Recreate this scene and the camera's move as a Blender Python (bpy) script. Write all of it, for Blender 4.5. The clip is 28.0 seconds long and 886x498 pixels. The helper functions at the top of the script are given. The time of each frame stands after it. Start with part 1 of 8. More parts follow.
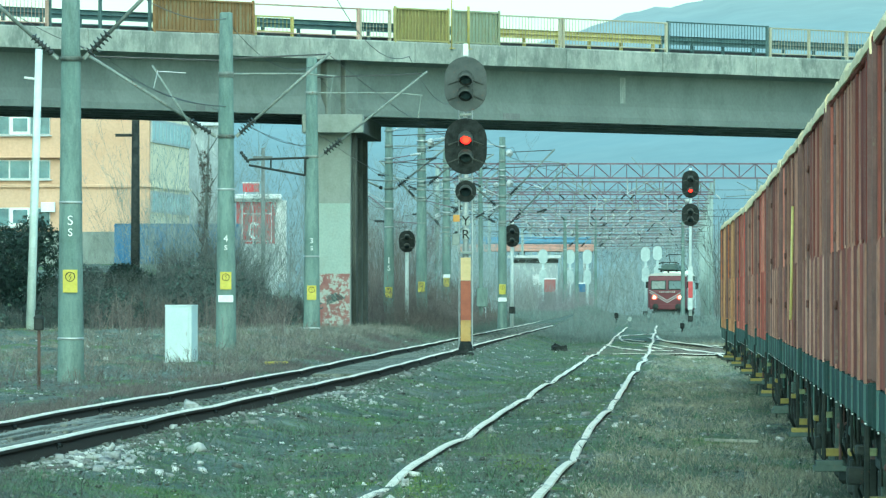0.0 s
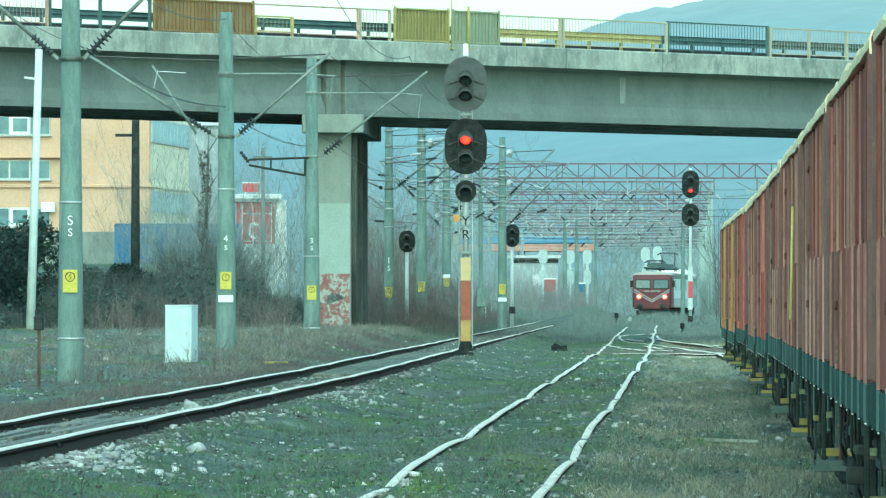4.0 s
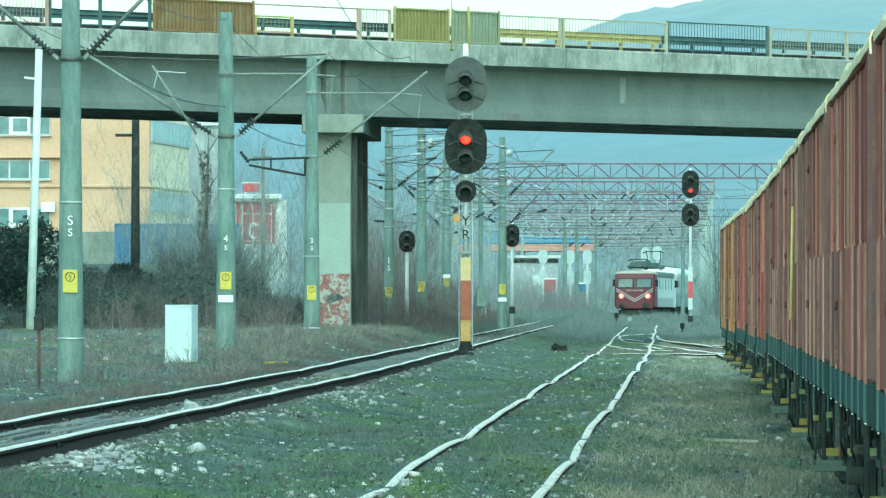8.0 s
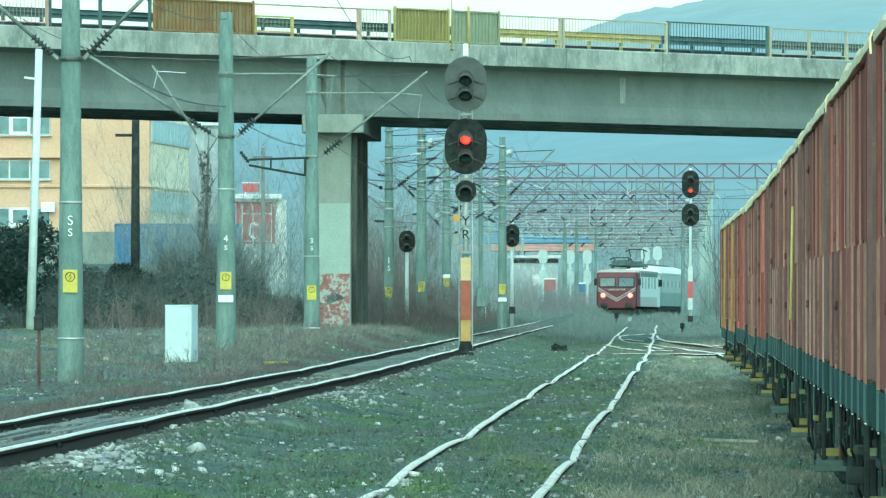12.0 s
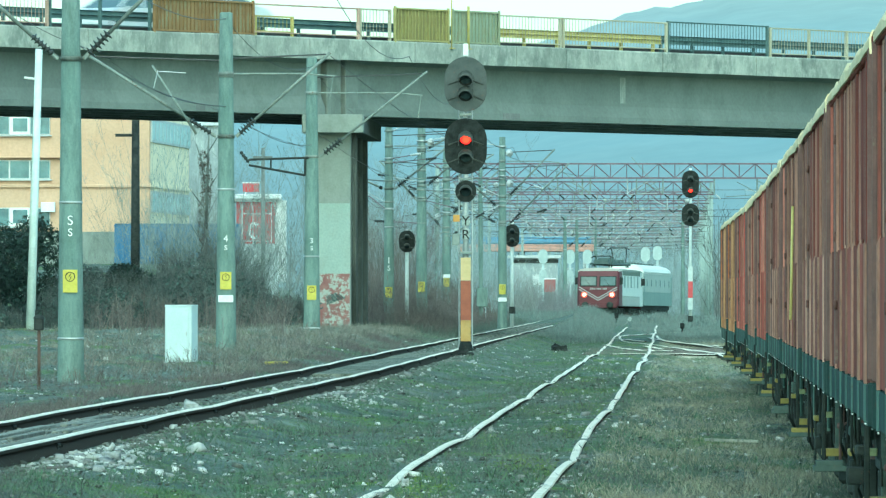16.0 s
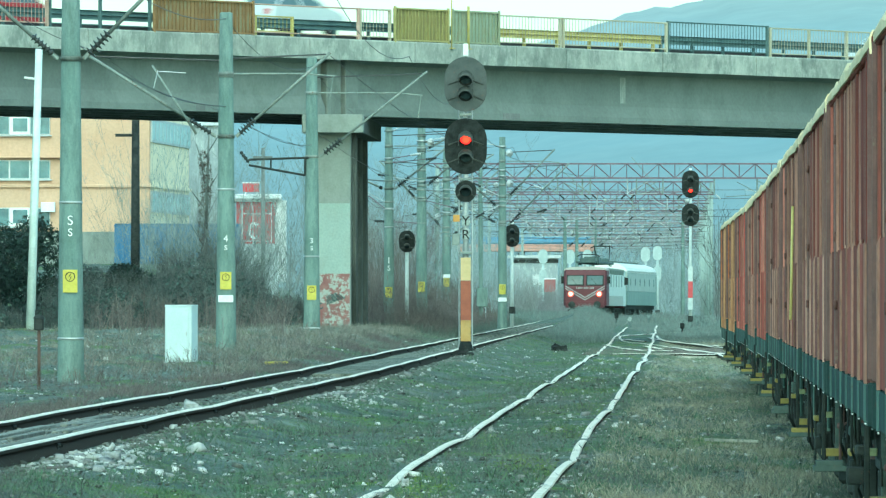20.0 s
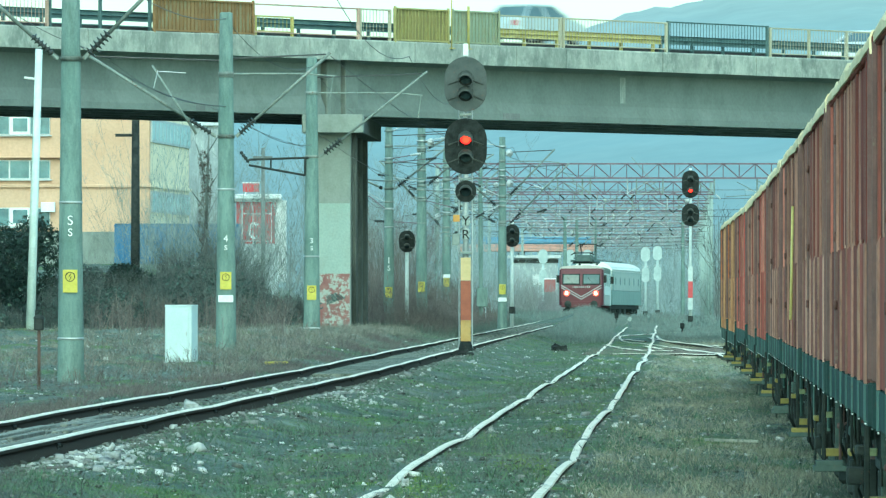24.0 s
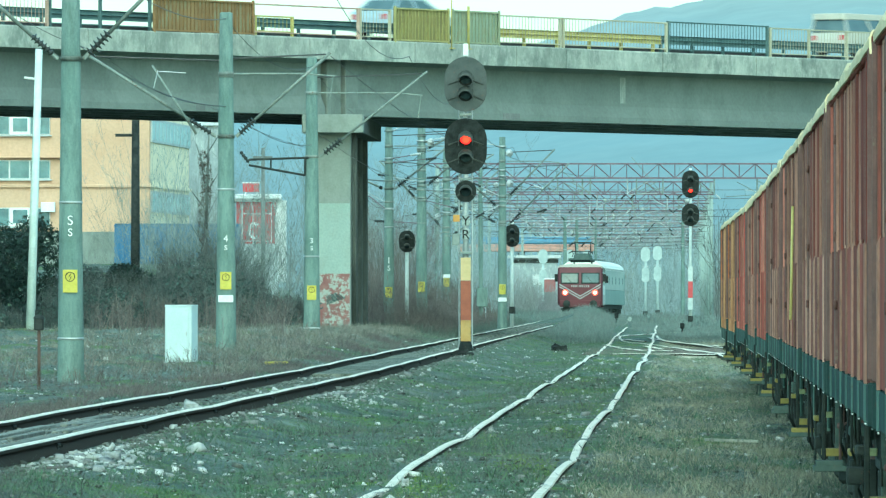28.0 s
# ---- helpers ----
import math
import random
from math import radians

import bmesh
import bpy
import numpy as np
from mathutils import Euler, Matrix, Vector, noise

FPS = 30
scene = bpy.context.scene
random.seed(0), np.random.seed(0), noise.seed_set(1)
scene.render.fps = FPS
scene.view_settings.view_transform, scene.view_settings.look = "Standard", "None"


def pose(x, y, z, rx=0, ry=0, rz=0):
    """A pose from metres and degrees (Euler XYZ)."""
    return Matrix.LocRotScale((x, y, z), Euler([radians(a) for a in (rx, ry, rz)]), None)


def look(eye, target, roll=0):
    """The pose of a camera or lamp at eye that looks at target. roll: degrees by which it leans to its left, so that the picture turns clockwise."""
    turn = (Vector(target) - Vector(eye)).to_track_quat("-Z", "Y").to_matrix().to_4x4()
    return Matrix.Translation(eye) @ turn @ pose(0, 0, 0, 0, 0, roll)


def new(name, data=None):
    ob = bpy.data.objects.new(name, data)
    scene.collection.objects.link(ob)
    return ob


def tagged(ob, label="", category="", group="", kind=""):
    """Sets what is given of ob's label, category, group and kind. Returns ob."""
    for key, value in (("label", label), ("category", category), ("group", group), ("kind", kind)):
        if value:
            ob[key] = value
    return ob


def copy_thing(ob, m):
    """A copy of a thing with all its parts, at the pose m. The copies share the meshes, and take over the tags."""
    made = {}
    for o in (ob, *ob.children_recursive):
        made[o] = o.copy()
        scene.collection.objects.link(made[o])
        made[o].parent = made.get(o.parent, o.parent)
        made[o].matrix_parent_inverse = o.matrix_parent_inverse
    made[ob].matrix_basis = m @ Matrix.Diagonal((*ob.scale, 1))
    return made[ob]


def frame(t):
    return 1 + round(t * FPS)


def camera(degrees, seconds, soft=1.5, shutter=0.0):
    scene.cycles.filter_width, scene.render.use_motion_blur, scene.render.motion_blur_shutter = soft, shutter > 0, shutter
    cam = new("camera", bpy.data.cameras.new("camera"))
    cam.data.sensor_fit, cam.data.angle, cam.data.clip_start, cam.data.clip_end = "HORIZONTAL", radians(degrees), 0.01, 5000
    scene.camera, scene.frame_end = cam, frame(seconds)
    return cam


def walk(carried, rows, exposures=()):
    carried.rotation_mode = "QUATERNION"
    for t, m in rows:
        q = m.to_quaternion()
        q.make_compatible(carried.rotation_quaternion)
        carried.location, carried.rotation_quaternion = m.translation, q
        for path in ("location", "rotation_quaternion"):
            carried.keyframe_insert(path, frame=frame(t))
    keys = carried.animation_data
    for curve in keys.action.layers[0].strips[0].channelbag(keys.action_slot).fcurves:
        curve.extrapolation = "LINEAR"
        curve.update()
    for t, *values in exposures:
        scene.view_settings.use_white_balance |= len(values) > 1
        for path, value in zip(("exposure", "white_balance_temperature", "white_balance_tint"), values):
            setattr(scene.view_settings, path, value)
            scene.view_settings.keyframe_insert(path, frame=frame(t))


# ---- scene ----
# A railway yard throat seen through a very long lens. y runs away from the camera, x to the right,
# z = 0 is the rail top of the near track.
cam = camera(6.19, 28.0, soft=1.28, shutter=0.5)
EYE = (0.0, 0.0, 1.72)
VIEW = look(EYE, (0.0, 1000.0, 1.72 + 5.45))
walk(cam, [(0.0, VIEW), (28.0, VIEW)],
     exposures=[(0.0, 0.88, 5150, -34), (28.0, 0.88, 5150, -34)])

# ---- light: thin high overcast, weak veiled sun from behind the camera ----
world = bpy.data.worlds.new("overcast_sky")
scene.world = world
world.use_nodes = True
wn, wl = world.node_tree.nodes, world.node_tree.links
sky = wn.new("ShaderNodeTexSky")
sky.sky_type = "NISHITA"
sky.sun_disc = False
sky.sun_elevation = radians(32)
sky.sun_rotation = radians(180)
sky.air_density, sky.dust_density, sky.ozone_density = 1.0, 1.6, 0.6
wn["Background"].inputs["Strength"].default_value = 0.155
wl.new(sky.outputs[0], wn["Background"].inputs["Color"])
sun = new("sun", bpy.data.lights.new("sun", "SUN"))
sun.data.energy, sun.data.angle, sun.data.color = 1.36, radians(125), (1.0, 0.94, 0.84)
sun.matrix_world = look((0, -85, 72), (0, 0, 0))


# ---- materials ----
def mat(name, c1, c2, rough=0.8, metal=0.0, scale=2.0, bump=0.25, fine=40.0, c3=None, spots=0.0,
        rand=0.0, streak=0.0, emit=None, glow=0.0, island=0.0, bdist=0.02, world_space=False):
    """A procedural surface: two colours mixed by broad noise, a third in spots, fine grain and relief."""
    m = bpy.data.materials.new(name)
    m.use_nodes = True
    n, l = m.node_tree.nodes, m.node_tree.links
    b = n["Principled BSDF"]
    tc = n.new("ShaderNodeTexCoord")
    mp = n.new("ShaderNodeMapping")
    l.new(n.new("ShaderNodeNewGeometry").outputs["Position"] if world_space else tc.outputs["Object"], mp.inputs["Vector"])
    if streak:
        mp.inputs["Scale"].default_value = (1, 1, streak)
    big = n.new("ShaderNodeTexNoise")
    big.inputs["Scale"].default_value, big.inputs["Detail"].default_value = scale, 5
    big.inputs["Roughness"].default_value = 0.65
    l.new(mp.outputs[0], big.inputs["Vector"])
    ramp = n.new("ShaderNodeValToRGB")
    ramp.color_ramp.elements[0].position, ramp.color_ramp.elements[1].position = 0.35, 0.65
    ramp.color_ramp.elements[0].color, ramp.color_ramp.elements[1].color = (*c1, 1), (*c2, 1)
    l.new(big.outputs["Fac"], ramp.inputs["Fac"])
    out = ramp.outputs["Color"]
    small = n.new("ShaderNodeTexNoise")
    small.inputs["Scale"].default_value, small.inputs["Detail"].default_value = fine, 3
    l.new(tc.outputs["Object"], small.inputs["Vector"])
    if c3:
        s2 = n.new("ShaderNodeTexNoise")
        s2.inputs["Scale"].default_value, s2.inputs["Detail"].default_value = scale * 3.1, 6
        s2.inputs["Roughness"].default_value = 0.75
        l.new(mp.outputs[0], s2.inputs["Vector"])
        r2 = n.new("ShaderNodeValToRGB")
        r2.color_ramp.elements[0].position = (0.56 if streak else 0.66) - 0.3 * spots
        r2.color_ramp.elements[1].position = (0.82 if streak else 0.72) - 0.3 * spots
        l.new(s2.outputs["Fac"], r2.inputs["Fac"])
        mx = n.new("ShaderNodeMixRGB")
        mx.inputs["Color2"].default_value = (*c3, 1)
        l.new(r2.outputs["Color"], mx.inputs["Fac"])
        l.new(out, mx.inputs["Color1"])
        out = mx.outputs["Color"]
    hsv = n.new("ShaderNodeHueSaturation")
    mr = n.new("ShaderNodeMapRange")
    mr.inputs["To Min"].default_value, mr.inputs["To Max"].default_value = 0.82, 1.18
    l.new(small.outputs["Fac"], mr.inputs["Value"])
    l.new(out, hsv.inputs["Color"])
    val = mr.outputs["Result"]
    if rand or island:
        src = n.new("ShaderNodeObjectInfo").outputs["Random"] if rand else n.new("ShaderNodeNewGeometry").outputs["Random Per Island"]
        k = rand or island
        m2 = n.new("ShaderNodeMapRange")
        m2.inputs["To Min"].default_value, m2.inputs["To Max"].default_value = 1 - k, 1 + k
        l.new(src, m2.inputs["Value"])
        mu = n.new("ShaderNodeMath")
        mu.operation = "MULTIPLY"
        l.new(val, mu.inputs[0])
        l.new(m2.outputs["Result"], mu.inputs[1])
        val = mu.outputs[0]
    l.new(val, hsv.inputs["Value"])
    l.new(hsv.outputs["Color"], b.inputs["Base Color"])
    b.inputs["Roughness"].default_value, b.inputs["Metallic"].default_value = rough, metal
    if bump:
        bp = n.new("ShaderNodeBump")
        bp.inputs["Strength"].default_value, bp.inputs["Distance"].default_value = bump, bdist
        l.new(small.outputs["Fac"], bp.inputs["Height"])
        l.new(bp.outputs["Normal"], b.inputs["Normal"])
    if emit:
        b.inputs["Emission Color"].default_value = (*emit, 1)
        b.inputs["Emission Strength"].default_value = glow
    return m


CONCRETE = mat("weathered_concrete", (0.18, 0.205, 0.18), (0.29, 0.32, 0.285), 0.9, scale=0.4, c3=(0.12, 0.135, 0.12), spots=0.3, streak=0.35, fine=14)
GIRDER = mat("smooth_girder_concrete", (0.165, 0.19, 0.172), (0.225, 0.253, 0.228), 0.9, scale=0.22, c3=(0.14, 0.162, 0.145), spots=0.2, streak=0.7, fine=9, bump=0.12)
CONC_DARK = mat("dark_streaked_concrete", (0.12, 0.13, 0.12), (0.22, 0.23, 0.22), 0.9, scale=0.6, c3=(0.3, 0.31, 0.3), spots=0.1, streak=0.3, fine=14)
# pier concrete darkened to stand in for the shade under the deck
SHADEC = mat("shaded_column_concrete", (0.035, 0.042, 0.036), (0.085, 0.095, 0.082), 0.9, scale=0.8, c3=(0.14, 0.15, 0.125), spots=0.22, streak=0.25, fine=14)
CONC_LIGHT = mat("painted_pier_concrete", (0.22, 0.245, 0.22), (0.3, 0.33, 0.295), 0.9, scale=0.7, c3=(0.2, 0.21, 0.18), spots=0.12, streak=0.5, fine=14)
POLE = mat("spun_concrete_pole", (0.125, 0.185, 0.16), (0.24, 0.305, 0.268), 0.85, scale=1.0, c3=(0.08, 0.115, 0.1), spots=0.42, streak=0.25, fine=30)
RAILM = mat("rail_steel", (0.68, 0.64, 0.52), (0.86, 0.82, 0.7), 0.45, 0.1, scale=1.5, bump=0.05, fine=60)
RUST = mat("rusty_steel", (0.07, 0.045, 0.035), (0.13, 0.08, 0.06), 0.85, 0.2, scale=4, fine=60, c3=(0.2, 0.1, 0.06), spots=0.2)
TIE = mat("old_sleeper", (0.09, 0.08, 0.07), (0.17, 0.15, 0.13), 0.9, scale=3, rand=0.25, fine=30)
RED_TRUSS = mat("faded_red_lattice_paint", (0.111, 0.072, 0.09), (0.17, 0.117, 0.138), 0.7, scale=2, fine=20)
# lattice paint greyed and lightened to imitate haze on the farther portals
HAZED = mat("hazed_lattice_paint", (0.22, 0.185, 0.195), (0.3, 0.26, 0.27), 0.8, scale=2, fine=20)
ARM = mat("weathered_bracket_tube", (0.17, 0.2, 0.18), (0.28, 0.31, 0.28), 0.7, 0.2, scale=5, fine=40, c3=(0.16, 0.1, 0.06), spots=0.25)
GALV = mat("galvanised_steel", (0.36, 0.38, 0.38), (0.5, 0.52, 0.51), 0.5, 0.5, scale=5, fine=40)
DARKST = mat("dark_painted_steel", (0.02, 0.024, 0.022), (0.05, 0.055, 0.05), 0.6, 0.1, scale=4, fine=40)
BLACK = mat("soot_black_enamel", (0.012, 0.014, 0.013), (0.035, 0.04, 0.037), 0.7, scale=5, fine=40, c3=(0.08, 0.06, 0.045), spots=0.12)
WHITE = mat("chalky_white_paint", (0.68, 0.7, 0.68), (0.8, 0.81, 0.79), 0.7, scale=2, fine=20, c3=(0.45, 0.45, 0.42), spots=0.1)
REDP = mat("red_band_paint", (0.38, 0.045, 0.05), (0.47, 0.075, 0.08), 0.6, scale=3, fine=20)
BROWNRED = mat("brown_red_band_paint", (0.20, 0.055, 0.03), (0.28, 0.085, 0.045), 0.7, scale=3, fine=20)
CREAM = mat("cream_band_paint", (0.46, 0.345, 0.165), (0.55, 0.43, 0.22), 0.7, scale=3, fine=20, c3=(0.4, 0.33, 0.2), spots=0.15)
YELLOW = mat("yellow_sign_paint", (0.46, 0.4, 0.045), (0.56, 0.49, 0.085), 0.6, scale=3, fine=20)
YRAIL = mat("faded_yellow_rail_paint", (0.357, 0.306, 0.085), (0.468, 0.408, 0.152), 0.7, scale=2, fine=20, c3=(0.17, 0.085, 0.048), spots=0.15)
WIRE = mat("wire_copper_dark", (0.06, 0.065, 0.06), (0.1, 0.1, 0.1), 0.6, 0.3, scale=5, bump=0)
PORC = mat("dark_porcelain", (0.022, 0.027, 0.025), (0.045, 0.05, 0.047), 0.25, scale=8, bump=0)
PORCW = mat("white_porcelain", (0.7, 0.72, 0.72), (0.8, 0.8, 0.8), 0.25, scale=8, bump=0)
REDLAMP = mat("lit_red_lens", (0.6, 0.03, 0.02), (0.6, 0.03, 0.02), 0.3, emit=(1.0, 0.008, 0.013), glow=1.5, bump=0)
REDCORE = mat("lit_red_lens_core", (0.6, 0.05, 0.02), (0.6, 0.05, 0.02), 0.3, emit=(1.0, 0.024, 0.012), glow=2.6, bump=0)
HEADLAMP = mat("lit_headlamp", (0.9, 0.8, 0.7), (0.9, 0.8, 0.7), 0.3, emit=(1.0, 0.42, 0.28), glow=4.0, bump=0)
for m_ in (DARKST, BLACK):
    m_.node_tree.nodes["Principled BSDF"].inputs["Specular IOR Level"].default_value = 0.1
GLASS = mat("dark_window_glass", (0.03, 0.05, 0.055), (0.05, 0.07, 0.075), 0.08, scale=1, bump=0)


# ---- geometry helpers ----
class Geo:
    """Collects faces of one mesh."""

    def __init__(self):
        self.v, self.f, self.s = [], [], []

    def add(self, vs, fs, smooth=False):
        o = len(self.v)
        self.v += [tuple(p) for p in vs]
        self.f += [tuple(i + o for i in f) for f in fs]
        self.s += [smooth] * len(fs)
        return self

    def box(self, c, s, m=None, ch=0.0):
        x, y, z = s[0] / 2, s[1] / 2, s[2] / 2
        ch = min(ch, x * 0.9, y * 0.9, z * 0.9)
        if ch <= 0:
            vs = [(i * x, j * y, k * z) for k in (-1, 1) for j in (-1, 1) for i in (-1, 1)]
            fs = [(0, 2, 3, 1), (4, 5, 7, 6), (0, 1, 5, 4), (2, 6, 7, 3), (0, 4, 6, 2), (1, 3, 7, 5)]
        else:
            a, b = x - ch, y - ch
            ring = [(-a, -y), (a, -y), (x, -b), (x, b), (a, y), (-a, y), (-x, b), (-x, -b)]
            t = ch / 2
            low = [(p * (1 - t / x), q * (1 - t / y), -z) for p, q in ring]
            vs = low + [(p, q, -z + t) for p, q in ring] + [(p, q, z - t) for p, q in ring] + [(p, q, z) for p, q, _ in low]
            fs = [tuple(range(7, -1, -1)), tuple(range(24, 32))]
            for r in range(3):
                fs += [(r * 8 + i, r * 8 + (i + 1) % 8, r * 8 + 8 + (i + 1) % 8, r * 8 + 8 + i) for i in range(8)]
        m = m or Matrix()
        vs = [m @ Vector(p) + Vector(c) for p in vs]
        return self.add(vs, fs)

    def tube(self, p0, p1, r0, r1=None, n=8, caps=True):
        r1 = r0 if r1 is None else r1
        p0, p1 = Vector(p0), Vector(p1)
        d = (p1 - p0).normalized()
        a = d.orthogonal().normalized()
        b = d.cross(a)
        vs = []
        for p, r in ((p0, r0), (p1, r1)):
            for i in range(n):
                t = 2 * math.pi * (i + 0.5) / n
                vs.append(p + (a * math.cos(t) + b * math.sin(t)) * r)
        self.add(vs, [(i, (i + 1) % n, n + (i + 1) % n, n + i) for i in range(n)], n >= 7)
        if caps:
            o = len(self.v) - 2 * n
            self.f += [tuple(o + i for i in range(n - 1, -1, -1)), tuple(o + n + i for i in range(n))]
            self.s += [False, False]
        return self

    def path(self, pts, r, n=5):
        """One bent round bar through all the points."""
        pts = [Vector(p) for p in pts]
        vs, m = [], len(pts)
        a = None
        for i, p in enumerate(pts):
            d = (pts[min(i + 1, m - 1)] - pts[max(i - 1, 0)]).normalized()
            a = d.orthogonal().normalized() if a is None or abs(a.dot(d)) > 0.95 else (a - d * a.dot(d)).normalized()
            b = d.cross(a)
            vs += [p + (a * math.cos(2 * math.pi * (k + 0.5) / n) + b * math.sin(2 * math.pi * (k + 0.5) / n)) * r for k in range(n)]
        fs = [(i * n + k, i * n + (k + 1) % n, (i + 1) * n + (k + 1) % n, (i + 1) * n + k) for i in range(m - 1) for k in range(n)]
        fs += [tuple(range(n - 1, -1, -1)), tuple((m - 1) * n + k for k in range(n))]
        return self.add(vs, fs)

    def sheet(self, profile, y0, y1, closed=True):
        """A profile in x and z drawn out along y."""
        n = len(profile)
        vs = [(x, y0, z) for x, z in profile] + [(x, y1, z) for x, z in profile]
        fs = [(i, (i + 1) % n, n + (i + 1) % n, n + i) for i in range(n if closed else n - 1)]
        self.add(vs, fs)
        if closed:
            self.add(vs, [tuple(range(n - 1, -1, -1)), tuple(range(n, 2 * n))])
        return self

    def lathe(self, axis_p, axis_d, prof, n=16):
        """Turned form: prof is a list of (distance along the axis, radius)."""
        p0, d = Vector(axis_p), Vector(axis_d).normalized()
        a = d.orthogonal().normalized()
        b = d.cross(a)
        vs = []
        for h, r in prof:
            for i in range(n):
                t = 2 * math.pi * i / n
                vs.append(p0 + d * h + (a * math.cos(t) + b * math.sin(t)) * r)
        fs = [(k * n + i, k * n + (i + 1) % n, k * n + n + (i + 1) % n, k * n + n + i) for k in range(len(prof) - 1) for i in range(n)]
        return self.add(vs, fs, True)

    def mesh(self, name):
        me = bpy.data.meshes.new(name)
        me.from_pydata(self.v, [], self.f)
        me.polygons.foreach_set("use_smooth", self.s)
        bm = bmesh.new()
        bm.from_mesh(me)
        bmesh.ops.recalc_face_normals(bm, faces=bm.faces)
        bm.to_mesh(me)
        bm.free()
        return me


def part(name, geo, material, parent=None, label="", m=None):
    """Links one mesh as one object, under a thing or a part if given."""
    me = geo if isinstance(geo, bpy.types.Mesh) else geo.mesh(name)
    if not me.materials:
        me.materials.append(material)
    ob = new(name, me)
    if parent:
        ob.parent = parent
    if m is not None:
        ob.matrix_basis = m
    if label:
        ob["label"] = label
    return ob


def thing(name, m, label, category, group="", kind=""):
    e = new(name)
    e.empty_display_size = 0.2
    e.matrix_basis = m
    return tagged(e, label, category, group, kind)


def cloud(name, verts, faces, material, parent=None):
    """A mesh from numpy arrays, for blades, twigs and leaves."""
    me = bpy.data.meshes.new(name)
    k = faces.shape[1]
    me.vertices.add(len(verts))
    me.vertices.foreach_set("co", verts.astype(np.float32).ravel())
    me.loops.add(faces.size)
    me.loops.foreach_set("vertex_index", faces.astype(np.int32).ravel())
    me.polygons.add(len(faces))
    me.polygons.foreach_set("loop_start", np.arange(0, faces.size, k, dtype=np.int32))
    me.update(calc_edges=True)
    me.materials.append(material)
    ob = new(name, me)
    if parent:
        ob.parent = parent
    return ob


def words(name, text, size, material, parent, m, thick=0.004):
    cu = bpy.data.curves.new(name, "FONT")
    cu.body, cu.size, cu.align_x, cu.align_y, cu.extrude = text, size, "CENTER", "CENTER", thick
    tmp = bpy.data.objects.new(name, cu)
    me = bpy.data.meshes.new_from_object(tmp)
    bpy.data.objects.remove(tmp)
    me.materials.clear()
    return part(name, me, material, parent, m=m)
# ---- plan of tracks and ground ----
def lerp(z, zs, xs):
    return float(np.interp(z, zs, xs))


def left_x(y):
    """Centre line of the left track."""
    return np.interp(y, [30, 74, 95, 134, 150, 221, 323, 404, 560, 800], [-6.6, -4.95, -4.22, -2.78, -2.22, -0.2, 2.76, 5.1, 9.55, 16.6])


def right_x(y):
    """Centre line of the near right track."""
    return np.interp(y, [30, 69, 138, 249, 462, 800], [-1.16, 0.04, 2.19, 5.54, 11.3, 20.6])


def wagon_x(y):
    """Centre line of the track with the parked wagons."""
    return np.interp(y, [0, 40, 61, 73, 104, 126, 161, 215, 238, 255, 275, 300, 325, 346],
                     [2.44, 3.65, 4.28, 4.64, 5.55, 6.17, 7.02, 8.36, 8.75, 8.6, 8.05, 7.4, 7.75, 8.25])


LEFT_Z = 0.27


def smooth(a, b, x):
    t = np.clip((x - a) / (b - a), 0, 1)
    return t * t * (3 - 2 * t)


def ground_z(x, y):
    """Height of the ground: ballast beds, verge, hummocks, and the fall of the far yard."""
    x, y = np.asarray(x, float), np.asarray(y, float)
    u = x - left_x(y)
    v = x - right_x(y)
    verge = np.interp(y, [60, 120, 151, 196, 241, 300, 400, 700], [-0.1, 0.0, 0.02, 0.33, 0.55, 0.45, 0.4, 0.3])
    bed = LEFT_Z - 0.17 + 0.1 * smooth(190, 290, y)
    z = verge + (bed - verge) * smooth(-3.2, -1.3, u)
    z = z + (-0.13 - bed) * smooth(1.1, 2.6, u) * smooth(60, 80, y + 40)
    z = z + 0.075 * (1 - smooth(0.95, 1.9, np.abs(v)))
    z = z + 3.0 * smooth(9, 16, -x) * smooth(380, 460, y) * (1 - smooth(800, 900, y))
    # rough hummock with tall grass that hides the far points
    z = z + 0.5 * np.exp(-((x - (7.7 + 0.028 * (y - 440))) / 1.7) ** 2) * smooth(350, 445, y) * (1 - smooth(470, 540, y))
    z = z + 0.35 * np.exp(-((x - 13.3) / 2.0) ** 2) * smooth(465, 490, y) * (1 - smooth(505, 535, y))
    ripple = 0.05 * np.sin(x * 1.7 + 0.3 * y) * np.sin(y * 0.23 + x) + 0.03 * np.sin(3.1 * x - y * 0.61)
    lumps = 0.07 * np.sin(x * 0.9 + 0.11 * y) * np.sin(y * 0.31 - x * 0.4) + 0.05 * np.sin(x * 2.3 - y * 0.5 + 1.0) + 0.035 * np.sin(y * 0.9 + x * 1.7)
    z = z + lumps * smooth(-2.4, -4.0, u) * smooth(110, 140, y) * (1 - smooth(300, 340, y))
    off = np.minimum(np.abs(u), np.abs(v))
    z = z + ripple * smooth(0.9, 1.8, off) * (1 - smooth(220, 260, y))
    # the yard falls away gently beyond the hummock
    z = z - 0.0037 * np.clip(y - 538, 0, 400)
    return z


